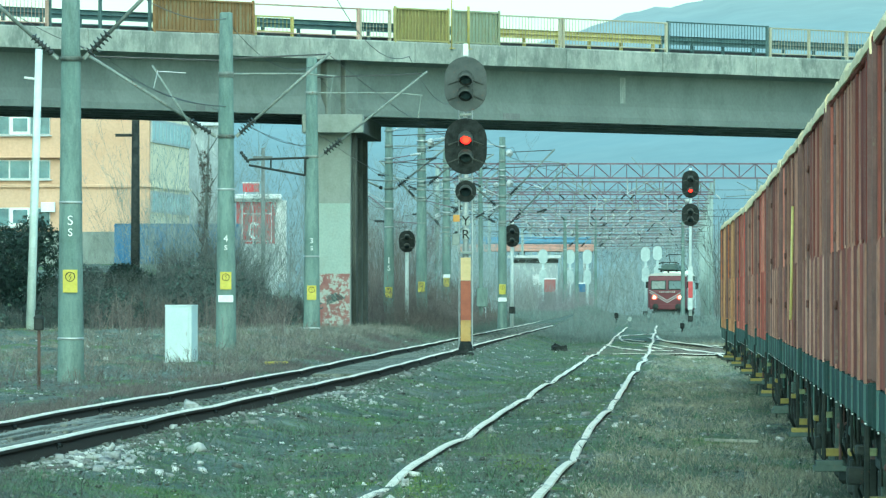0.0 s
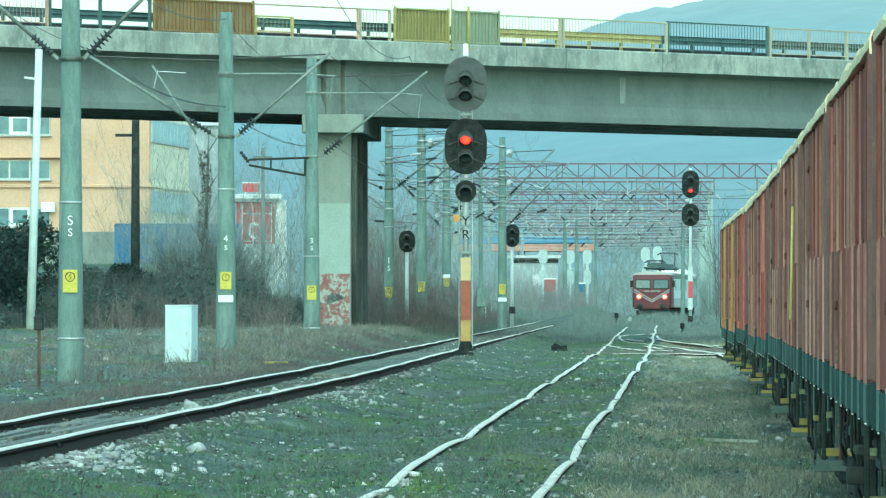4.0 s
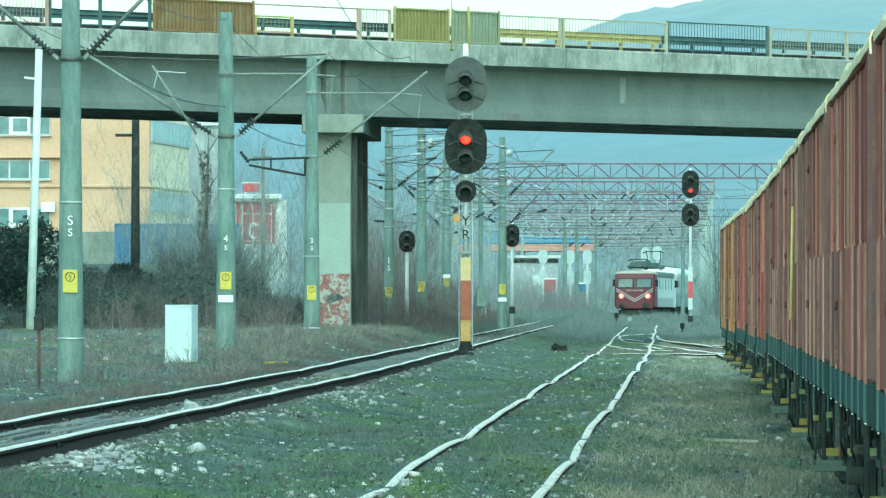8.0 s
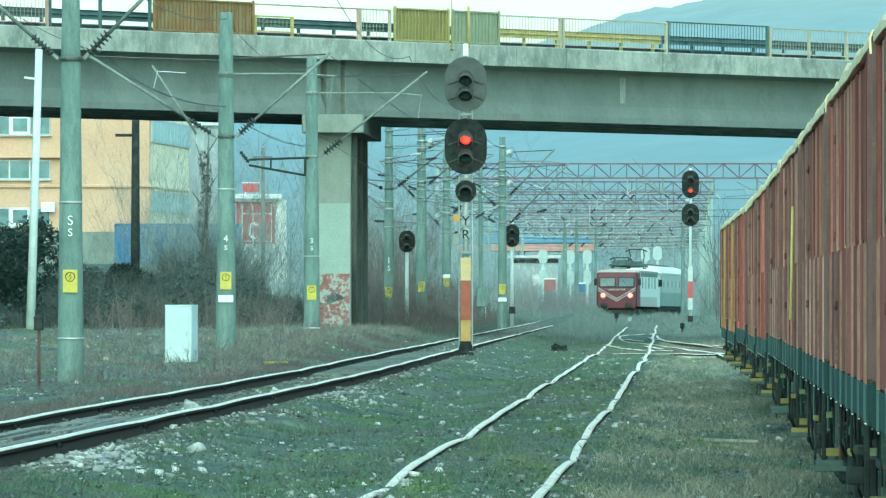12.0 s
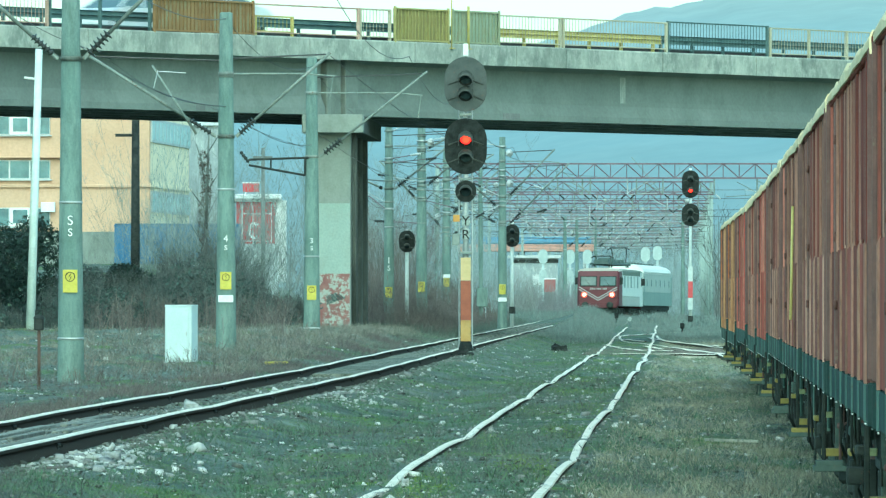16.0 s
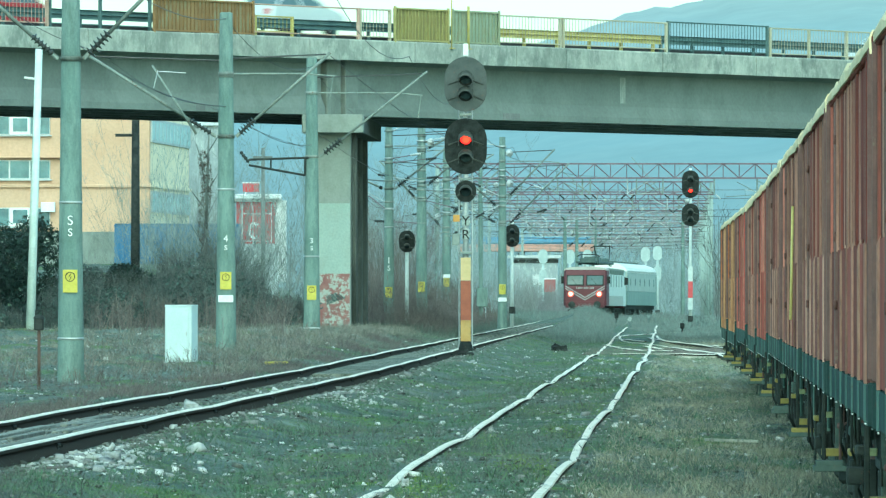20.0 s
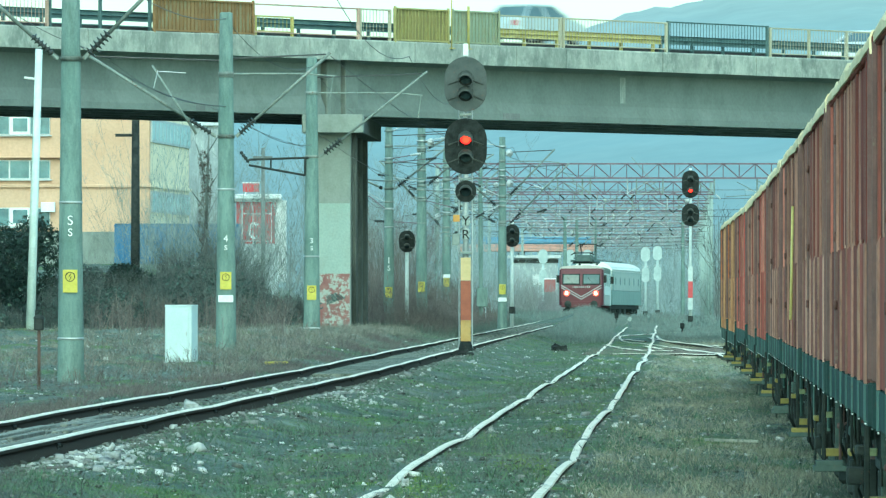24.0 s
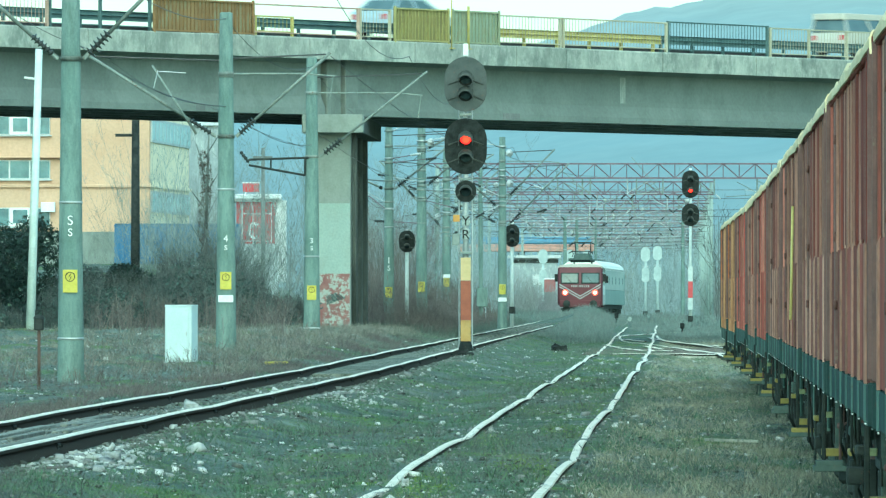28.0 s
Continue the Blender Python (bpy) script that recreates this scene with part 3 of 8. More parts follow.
railing(-13, 2.6, BARR, "thin rust-red steel railing with upright bars", posts=5, bar=0.19)
railing(2.75, 8.0, BARD, "dark steel railing with its bars missing", posts=3, fill=False)
railing(13.6, 19.5, BARR, "thin rust-red steel railing with its bars missing", posts=2, fill=False)
railing(13.85, 15.9, YRAIL, "low yellow-green lattice panel behind the railing", posts=2, bar=0.22, top=0.66, low=0.16, y=0.3)
railing(19.6, 21.3, BARS, "short cream-painted railing beside a yellow screen", bar=0.19)
railing(27.6, 31.4, BARS, "cream-painted steel railing on the bridge edge", bar=0.19, posts=2)
railing(31.6, 38.0, BARS, "cream-painted steel railing on the bridge edge", bar=0.19, posts=2)
railing(38.1, 44.5, BARD, "dark green steel railing with close bars", bar=0.19, top=1.1)
railing(44.7, 60, BARS, "cream-painted steel railing on the bridge edge", bar=0.19, posts=7)


def screen(u0, u1, top, label, material, frame_m):
    """Catenary guard screen of upright bars on a framed sheet."""
    s = thing("guard_screen", BR @ Matrix.Translation((u0, 0.05, DECK_TOP)), label, "guard screen", "guard screens on the bridge")
    L = u1 - u0
    part("panel", Geo().box((L / 2, 0.06, top / 2 + 0.03), (L, 0.03, top), ch=0.005), material, s)
    me = Geo().box((0, 0, top / 2), (0.035, 0.03, top)).mesh("bar")
    me.materials.append(frame_m)
    for i in range(int(L / 0.2) + 1):
        part("bar", me, frame_m, s, m=Matrix.Translation((min(L, i * 0.2), 0.02, 0.02)))
    for q in (0.02, top):
        part("frame_rail", Geo().box((L / 2, 0.0, q + 0.02), (L + 0.1, 0.06, 0.06), ch=0.01), frame_m, s)
    for q in (0, L):
        part("frame_post", Geo().box((q, -0.005, top / 2), (0.09, 0.07, top + 0.2), ch=0.01), frame_m, s)
    return s


screen(8.05, 13.4, 1.05, "rusty brown catenary guard screen with upright bars", RUSTY_MESH, mat("rust_frame", (0.2, 0.12, 0.05), (0.3, 0.19, 0.075), 0.8, scale=2))
screen(21.4, 24.5, 1.1, "yellow-painted catenary guard screen with upright bars", mat("olive_screen", (0.17, 0.15, 0.06), (0.27, 0.23, 0.09), 0.8, scale=1.5, streak=0.4, c3=(0.36, 0.33, 0.09), spots=0.2), mat("olive_frame", (0.3, 0.27, 0.1), (0.4, 0.36, 0.15), 0.75, scale=2, c3=(0.2, 0.12, 0.06), spots=0.2))
screen(24.75, 27.5, 1.1, "pale green catenary guard screen with yellow post", mat("green_screen", (0.22, 0.26, 0.19), (0.32, 0.36, 0.27), 0.8, scale=1.5, streak=0.4, c3=(0.25, 0.15, 0.06), spots=0.12), mat("green_frame", (0.26, 0.28, 0.18), (0.34, 0.36, 0.23), 0.7, scale=2))
for u, h, pr in ((24.6, 2.6, 0.022), (25.6, 1.5, 0.045)):
    p = thing("screen_post", BR @ Matrix.Translation((u, -0.02, DECK_TOP - 0.2)), "tall yellow steel post beside the guard screens", "post", "yellow posts")
    part("shaft", Geo().tube((0, 0, 0), (0, 0, h), pr, n=10), YRAIL, p)
    part("base_plate", Geo().box((0, 0, 0.02), (0.2, 0.2, 0.03), ch=0.005), YRAIL, p)
# guard rail between footway and carriageway
WBEAM = [(0.0, 0.35), (0.05, 0.40), (0.05, 0.47), (0.0, 0.51), (0.05, 0.55), (0.05, 0.62), (0.0, 0.67), (-0.012, 0.67), (0.036, 0.62), (0.036, 0.56), (-0.014, 0.51), (0.036, 0.46), (0.036, 0.41), (-0.012, 0.35)]


def guard_rail(u0, u1, material, label):
    g = thing("crash_barrier", BR @ Matrix.Translation((u0, 1.45, DECK_TOP)), label, "crash barrier", "crash barriers", "structure")
    L = u1 - u0
    part("beam", Geo().sheet([(-x, z) for x, z in WBEAM], 0, L), material, g, m=pose(0, 0, 0, 0, 0, -90))
    for i in range(int(L / 2) + 1):
        part("post", Geo().box((i * 2.0, 0.1, 0.28), (0.06, 0.12, 0.76)), material, g)


guard_rail(-60, 15.8, BARD, "dark crash barrier along the bridge carriageway")
guard_rail(15.9, 27.0, BARD, "dark crash barrier along the bridge carriageway")
guard_rail(27.1, 39.5, YRAIL, "yellow-painted crash barrier along the bridge carriageway")
guard_rail(39.6, 70, BARD, "dark crash barrier along the bridge carriageway")
# ---- catenary poles ----
def insulator(g, p0, p1, r=0.1, n=6):
    p0, p1 = Vector(p0), Vector(p1)
    L = (p1 - p0).length
    prof = [(0, 0.03)]
    for i in range(n):
        a = L * (i + 0.2) / n
        prof += [(a, 0.035), (a + L * 0.25 / n, r), (a + L * 0.4 / n, r), (a + L * 0.55 / n, 0.035)]
    prof.append((L, 0.03))
    g.lathe(p0, p1 - p0, prof, 10)


def cantilever(pole, z, dx, rise, dark=False, arm=True):
    """Slanting bracket tube on an insulator, top stay and registration arm, reaching dx to one side."""
    s = 1 if dx > 0 else -1
    a = Vector((0.24 * s, 0, z))
    tip = Vector((dx, -0.2, z + rise))
    d = tip - a
    i0, i1 = a + d * 0.04, a + d * 0.2
    g = Geo().tube(a, i0, 0.045, n=6)
    g.tube(i1, tip, 0.038, n=7)
    part("bracket_tube", g, ARM, pole)
    g = Geo()
    insulator(g, i0, i1, 0.075 if dark else 0.11)
    part("insulator", g, PORC, pole, "dark ribbed porcelain insulator")
    top = Vector((0, 0, z + rise * 0.93))
    g = Geo().tube(top, tip - d * 0.05 + Vector((0, 0, 0.06)), 0.02, n=5)
    part("stay", g, WIRE, pole)
    if arm:
        q = a + d * 0.72
        g = Geo().tube((0.2 * s, 0, z + rise * 0.75), (q.x, q.y, z + rise * 0.75), 0.022, n=6)
        g.tube((q.x, q.y, z + rise * 0.75), (q.x + 0.75 * s, q.y, z + rise * 0.72), 0.018, n=6)
        g.tube((q.x + 0.7 * s, q.y, z + rise * 0.72), (q.x + 0.62 * s, q.y, z + rise * 0.45), 0.014, n=5)
        part("registration_arm", g, ARM, pole)


CABW = mat("greyed_white_porcelain", (0.4, 0.42, 0.42), (0.55, 0.57, 0.56), 0.3, scale=8, bump=0)


def catenary_pole(x, y, z, height=8.1, r=0.25, arms=(), sign=True, plate=False, mark="", bands=(0.66,), sz=1.95, mz=2.98, bells=(), pz=-0.43, label="grey-green round concrete catenary pole"):
    p = thing("catenary_pole", pose(x, y, z), label + (" with yellow warning sign" if sign else ""), "catenary pole", "catenary poles")
    part("shaft", Geo().lathe((0, 0, -0.4), (0, 0, 1), [(0, r * 1.06), (0.4, r), (height + 0.4, r * 0.62), (height + 0.42, r * 0.5), (height + 0.42, 0.0)], 20), POLE, p)
    for b in bands:
        rr = r * (1 - 0.38 * b) + 0.012
        part("clamp_band", Geo().tube((0, 0, b * height - 0.022), (0, 0, b * height + 0.022), rr - 0.004, n=18), GALV, p)
    for a in arms:
        part("clamp_collar", Geo().tube((0, 0, a[0] - 0.045), (0, 0, a[0] + 0.045), r * 0.78 + 0.01, n=14), ARM, p)
        part("clamp_collar", Geo().tube((0, 0, a[0] + a[2] * 0.75 - 0.05), (0, 0, a[0] + a[2] * 0.75 + 0.05), r * 0.7 + 0.01, n=14), ARM, p)
        cantilever(p, *a)
    if sign:
        s = part("warning_sign", Geo().box((0, -r - 0.01, sz), (0.27, 0.012, 0.42), ch=0.004), YELLOW, p, "yellow high-voltage warning sign")
        g = Geo()
        g.path([Vector((0.085 * math.cos(a), -r - 0.022, sz + 0.08 + 0.085 * math.sin(a))) for a in np.linspace(0, 2 * math.pi, 15)], 0.008, 4)
        g.path([Vector((0.02, -r - 0.022, sz + 0.14)), Vector((-0.02, -r - 0.022, sz + 0.08)), Vector((0.02, -r - 0.022, sz + 0.08)), Vector((-0.01, -r - 0.022, sz + 0.02))], 0.007, 4)
        part("sign_mark", g, DARKST, s)
    if plate:
        part("white_plate", Geo().box((0, -r - 0.01, sz + pz), (0.36, 0.012, 0.17), ch=0.004), WHITE, p, "small white plate")
    for i, ch in enumerate(mark):
        mk = words("painted_mark", ch, (0.25 if y < 160 else 0.22 if y < 300 else 0.34) * (1 - 0.2 * i), WHITE, p, Matrix.Translation((0.0, -r * 0.93 - 0.025, mz - (0.22 if y < 300 else 0.3) * i)) @ pose(0, 0, 0, 90))
    for dx, bz in bells:
        b = part("bell_insulator", Geo().lathe((dx, -0.05, bz), (0.3, -1, 0), [(-0.1, 0.04), (-0.06, 0.14), (0.0, 0.16), (0.05, 0.12), (0.06, 0.06), (0.1, 0.06), (0.11, 0.0)], 14), CABW, p, "round white porcelain insulator")
        part("bell_bracket", Geo().tube((0, 0, bz), (dx, 0.02, bz), 0.03, n=6), ARM, b)
    return p


# (z of the bracket, reach, rise)
catenary_pole(-6.86, 151, 0.0, arms=[(6.05, 2.6, 2.4), (6.05, -2.6, 2.1, True, False)], mark="SS", bands=(0.11, 0.42), mz=3.06)
second = catenary_pole(-5.19, 196, 0.33, arms=[(5.15, 2.5, 2.0), (5.15, -3.3, 1.95, True, False)], mark="4S", plate=True, bands=(0.48,), sz=1.7, mz=2.7)
part("drop_tube", Geo().tube((-0.7, -0.3, 5.2), (-1.76, -0.3, 6.85), 0.032, 0.026, n=8), ARM, second)
part("steady_rod", Geo().tube((-1.6, -0.32, 6.7), (-0.95, -0.34, 6.66), 0.014, n=6), GALV, second)
part("steady_clip", Geo().tube((-1.62, -0.32, 6.72), (-1.72, -0.32, 6.3), 0.014, n=6), GALV, second)
catenary_pole(-3.86, 241, 0.55, arms=[(5.2, 3.4, 2.5)], mark="3S", bands=(0.28, 0.02), sz=1.2, mz=2.72)
far_a = catenary_pole(-2.1, 318, 0.5, arms=[(5.3, 3.0, 2.2), (5.3, -0.9, 0.3, True, False)], mark="1S", r=0.22, bands=(0.47,), sz=1.27, mz=2.5)
far_b = catenary_pole(-0.87, 332, 0.4, arms=[(5.7, 2.4, 1.9), (5.2, -1.7, 1.5, True, False), (7.2, 1.6, 0.7, True, False)], r=0.25, sz=1.6, bells=((0.37, 7.46),), height=8.4)
far_c = catenary_pole(0.16, 381, 0.4, arms=[(5.0, 2.6, 2.2), (4.4, -1.9, 1.8, True, False), (6.6, 2.2, 1.2, True, False), (4.0, 1.6, 1.0, True, False)], plate=True, r=0.24, pz=0.28, sz=1.85, bells=((-0.47, 6.55), (-0.4, 4.9)))
far_d = catenary_pole(2.5, 345, 0.4, arms=[(5.4, 2.2, 2.0), (5.0, -1.6, 1.2), (4.2, 2.8, 2.6, True, False), (4.3, -2.0, 0.9, True, False)], plate=True, r=0.21, height=7.9, sz=1.5, bells=((0.3, 7.24), (0.32, 5.96)))
catenary_pole(-0.3, 420, 0.4, r=0.13, height=6.4, sign=False, arms=[(4.6, 1.9, 1.5, True, False)], label="slim grey steel mast")
far_e = catenary_pole(2.15, 470, 0.3, r=0.2, height=8.6, sign=False, arms=[(5.6, 2.4, 2.0), (5.3, -1.8, 1.4, True, False)])
thin_mast = catenary_pole(1.72, 372, 0.4, r=0.1, height=7.4, sign=False, label="thin dark green steel mast with a grey box")
part("equipment_box", Geo().box((0.05, -0.22, 1.15), (0.5, 0.24, 0.85), ch=0.03), POLE, thin_mast, "grey-green steel equipment box")
part("box_conduit", Geo().tube((0.22, -0.2, 0.0), (0.22, -0.2, 0.75), 0.03, n=8), GALV, thin_mast)
for x, y, r in ((9.68, 650, 0.2), (10.7, 655, 0.18), (12.2, 655, 0.13), (17.57, 600, 0.17)):
    catenary_pole(x, y, 0.2, r=r, height=7.6, arms=[(5.2, 2.2, 1.8)], sign=False)

def line_fittings(pole, r, seed, z0=4.0, z1=7.6, n=6):
    """Collars, strain insulators, jumper loops and short spreaders bolted round the top of a pole."""
    rnd = random.Random(seed)
    for k in range(n):
        z = z0 + (z1 - z0) * (k + rnd.uniform(0.1, 0.9)) / n
        s = rnd.choice((-1, 1))
        part("clamp_collar", Geo().tube((0, 0, z - 0.035), (0, 0, z + 0.035), r * 0.82, n=14), rnd.choice((GALV, ARM, ARM)), pole)
        reach, rise = rnd.uniform(0.5, 1.3), rnd.uniform(-0.5, 0.7)
        a, b = Vector((s * r * 0.7, -0.12, z)), Vector((s * (r + reach), -0.16, z + rise))
        part("spreader", Geo().tube(a, b, 0.017, n=6), rnd.choice((ARM, GALV, RED_TRUSS)), pole)
        g = Geo()
        c = b + (b - a).normalized() * 0.42
        insulator(g, b, c, 0.06, 5)
        part("insulator", g, rnd.choice((PORC, PORC, CABW)), pole)
        part("jumper", Geo().path([a, a.lerp(c, 0.35) - Vector((0, 0, 0.22)), a.lerp(c, 0.75) - Vector((0, 0, 0.2)), c, c + Vector((s * 0.5, 0.3, rnd.uniform(-0.3, 0.5)))], 0.009, 4), WIRE, pole)


for pole, r, seed in ((far_a, 0.22, 2), (far_b, 0.25, 3), (far_c, 0.24, 4), (far_d, 0.21, 5), (far_e, 0.2, 6)):
    line_fittings(pole, r, seed)

# bracket frame of two struts on the third pole's far side
fr = thing("section_switch_bracket", pose(-3.86, 240.85, 5.3), "dark steel lattice bracket with insulator clamped to a pole", "bracket")
g = Geo().tube((0.0, 0, 0.42), (-1.85, 0, 0.36), 0.035, n=6).tube((-0.2, 0, -0.1), (-1.85, 0, 0.2), 0.035, n=6).tube((-0.2, 0, 0.42), (-0.2, 0, -0.12), 0.03, n=6).tube((-1.2, 0, 0.38), (-1.2, 0, 0.08), 0.025, n=6)
part("strut_frame", g, DARKST, fr)
g = Geo()
insulator(g, (-1.85, 0, 0.28), (-2.1, 0, 0.6), 0.07, 4)
part("insulator", g, PORC, fr)


# ---- overhead wires ----
def wire_run(points, name="contact_wire", r=0.009, sag=0.25, hangers=None):
    """A wire hung from point to point."""
    g = Geo()
    for p, q in zip(points, points[1:]):
        p, q = Vector(p), Vector(q)
        n = 9
        line = [p.lerp(q, i / n) - Vector((0, 0, sag * 4 * (i / n) * (1 - i / n))) for i in range(n + 1)]
        g.path(line, r, 4)
    w = part(name, g, WIRE)
    return tagged(w, "thin dark overhead line wire", "wire", "overhead wires", "structure")


YS = [151, 196, 241, 318, 381, 446, 507, 557, 607, 657, 707]
for f, z0, ys in ((left_x, 5.9, YS), (right_x, 5.8, YS[5:])):
    wire_run([(float(f(y)) + 0.12 * (-1) ** i, y, z0 + 0.2) for i, y in enumerate(ys)], sag=0.02)
    wire_run([(float(f(y)) + 0.1, y, z0 + 1.5) for y in ys], "messenger_wire", sag=0.5)
for dx in (4.5, 9.0):
    wire_run([(float(right_x(y)) + dx, y, 7.2) for y in YS[5:]], "messenger_wire", sag=0.7)
    wire_run([(float(right_x(y)) + dx, y, 6.0) for y in YS[5:]], sag=0.02)
wire_run([(-9.4, 151, 8.05), (-8.2, 196, 7.5), (-7, 241, 7.3), (-4, 318, 7.2)], "feeder_wire", sag=0.3)
wire_run([(-6.86, 151, 8.3), (-5.19, 196, 8.3), (-3.86, 241, 8.4), (-2.1, 318, 8.2)], "earth_wire", sag=0.5, r=0.011)
wire_run([(-6.86, 151, 6.4), (-5.19, 196, 6.2), (-3.86, 241, 6.1)], "feeder_wire", sag=0.3)

# jumpers slung from pole to pole across the far tracks
for k, (a, b) in enumerate((((-2.1, 318, 7.4), (-0.87, 332, 7.9)), ((-2.1, 318, 6.7), (0.16, 381, 6.9)), ((-0.87, 332, 7.0), (2.5, 345, 7.3)), ((0.16, 381, 7.2), (2.5, 345, 6.6)), ((2.5, 345, 7.6), (8.4, 446, 8.1)), ((0.16, 381, 6.0), (6.0, 446, 7.9)), ((-3.86, 241, 6.6), (-2.1, 318, 6.3)), ((-0.87, 332, 6.1), (2.15, 470, 7.2)))):
    wire_run([a, b], "jumper_wire", r=0.012, sag=0.15 + 0.08 * (k % 3))


# ---- lattice portals over the yard ----
rs_p = random.Random(31)
# pole concrete paled for the haze in front of the portal uprights
POLEF = mat("hazed_spun_concrete", (0.24, 0.3, 0.28), (0.36, 0.42, 0.39), 0.85, scale=1.0, c3=(0.18, 0.22, 0.2), spots=0.25, streak=0.3, fine=20)


def portal(x0, x1, y, z=8.05, depth=0.78, step=0.85, posts=True, paint_m=None):
    p = thing("catenary_portal", pose(x0, y, 0), "dull red steel lattice portal beam across the yard tracks", "catenary portal", "catenary portals")
    L = x1 - x0
    pm = paint_m or RED_TRUSS
    for dy in (-0.3, 0.3):
        part("top_chord", Geo().box((L / 2, dy, z + depth / 2), (L, 0.08, 0.075)), pm, p)
        part("bottom_chord", Geo().box((L / 2, dy, z - depth / 2), (L, 0.08, 0.075)), pm, p)
    n = max(2, int(L / step))
    g = Geo()
    for i in range(n):
        a, b = L * i / n, L * (i + 1) / n
        up = 1 if i % 2 else -1
        for dy in (-0.3, 0.3):
            g.tube((a, dy, z - up * depth / 2), (b, dy, z + up * depth / 2), 0.022, n=4, caps=False)
            g.tube((b, dy, z - depth / 2), (b, dy, z + depth / 2), 0.016, n=4, caps=False)
    part("lacing", g, pm, p)["kind"] = "stuff"
    for q in ((0.2, L - 0.2) if posts else ()):
        part("upright", Geo().tube((q, 0, -1.6), (q, 0, z + depth / 2), 0.15, 0.11, n=12), POLEF, p)
    for dz, sg in ((-0.55, 0.1), (-1.0, 0.12), (-1.5, 0.25), (-1.9, 0.2)):
        g = Geo()
        g.path([Vector((L * i / 12, 0.1, z - depth / 2 + dz - sg * 4 * (i / 12) * (1 - i / 12))) for i in range(13)], 0.012, 4)
        part("cross_wire", g, WIRE, p)
    # droppers with insulators
    for q in np.arange(1.2, L - 1, 1.9 if y > 760 else 1.35) + rs_p.uniform(-0.6, 0.6):
        q += rs_p.uniform(-0.8, 0.8)
        d = rs_p.choice((-1, 1))
        g = Geo().tube((q, 0, z - depth / 2), (q, 0, z - depth / 2 - 0.9), 0.04, n=6).tube((q, 0, z - depth / 2 - 0.8), (q + 1.1 * d, 0, z - depth / 2 - 0.2), 0.022, n=5).tube((q, 0, z - depth / 2 - 0.9), (q + 1.7 * d, 0, z - depth / 2 + rs_p.uniform(-1.3, 1.2)), 0.02, n=5)
        part("dropper", g, rs_p.choice((ARM, ARM, GALV)), p)
        g = Geo()
        insulator(g, (q - 0.1 * d, 0, z - depth / 2 - 0.9), (q - 0.36 * d, 0, z - depth / 2 - 1.14), 0.044, 5)
        part("insulator", g, PORC if rs_p.random() < 0.88 else CABW, p)
        if rs_p.random() < 0.14:
            part("bell_insulator", Geo().lathe((q + 0.5, -0.1, z - depth / 2 - 0.35), (0, 0, 1), [(-0.14, 0.03), (-0.1, 0.1), (0.0, 0.14), (0.08, 0.1), (0.13, 0.04)], 12), CABW, p)
    return p


portal(-0.5, 24.0, 446, z=8.4)
for i in range(13):
    y = 507 + 50.5 * i
    portal(0.6 + 0.026 * (y - 507), 16.8 + 0.029 * (y - 507), y, z=8.25, paint_m=HAZED if i > 2 else None)
# ---- light signals ----
def lobe(g, w, h, y0, y1, z):
    """A flat board with round top and bottom, w wide and h high."""
    n = 14
    ring = []
    for i in range(n + 1):
        a = math.pi * i / n
        ring.append((w / 2 * math.cos(a), h / 2 - w / 2 + w / 2 * math.sin(a)))
    for i in range(n + 1):
        a = math.pi + math.pi * i / n
        ring.append((w / 2 * math.cos(a), -(h / 2 - w / 2) + w / 2 * math.sin(a)))
    g.sheet([(x, z + q) for x, q in ring], y0, y1)


PALEW = mat("weathered_white_mast_paint", (0.45, 0.5, 0.48), (0.58, 0.62, 0.6), 0.7, scale=2, fine=20, c3=(0.3, 0.33, 0.3), spots=0.2)
PLATEW = mat("grimy_letter_plate", (0.2, 0.235, 0.215), (0.42, 0.46, 0.43), 0.8, scale=9, fine=30, c3=(0.1, 0.12, 0.1), spots=0.3)
HOOD = mat("worn_grey_hood_enamel", (0.03, 0.035, 0.03), (0.075, 0.08, 0.07), 0.5, scale=5, fine=40, c3=(0.13, 0.13, 0.11), spots=0.15)

HOOD.node_tree.nodes["Principled BSDF"].inputs["Specular IOR Level"].default_value = 0.2


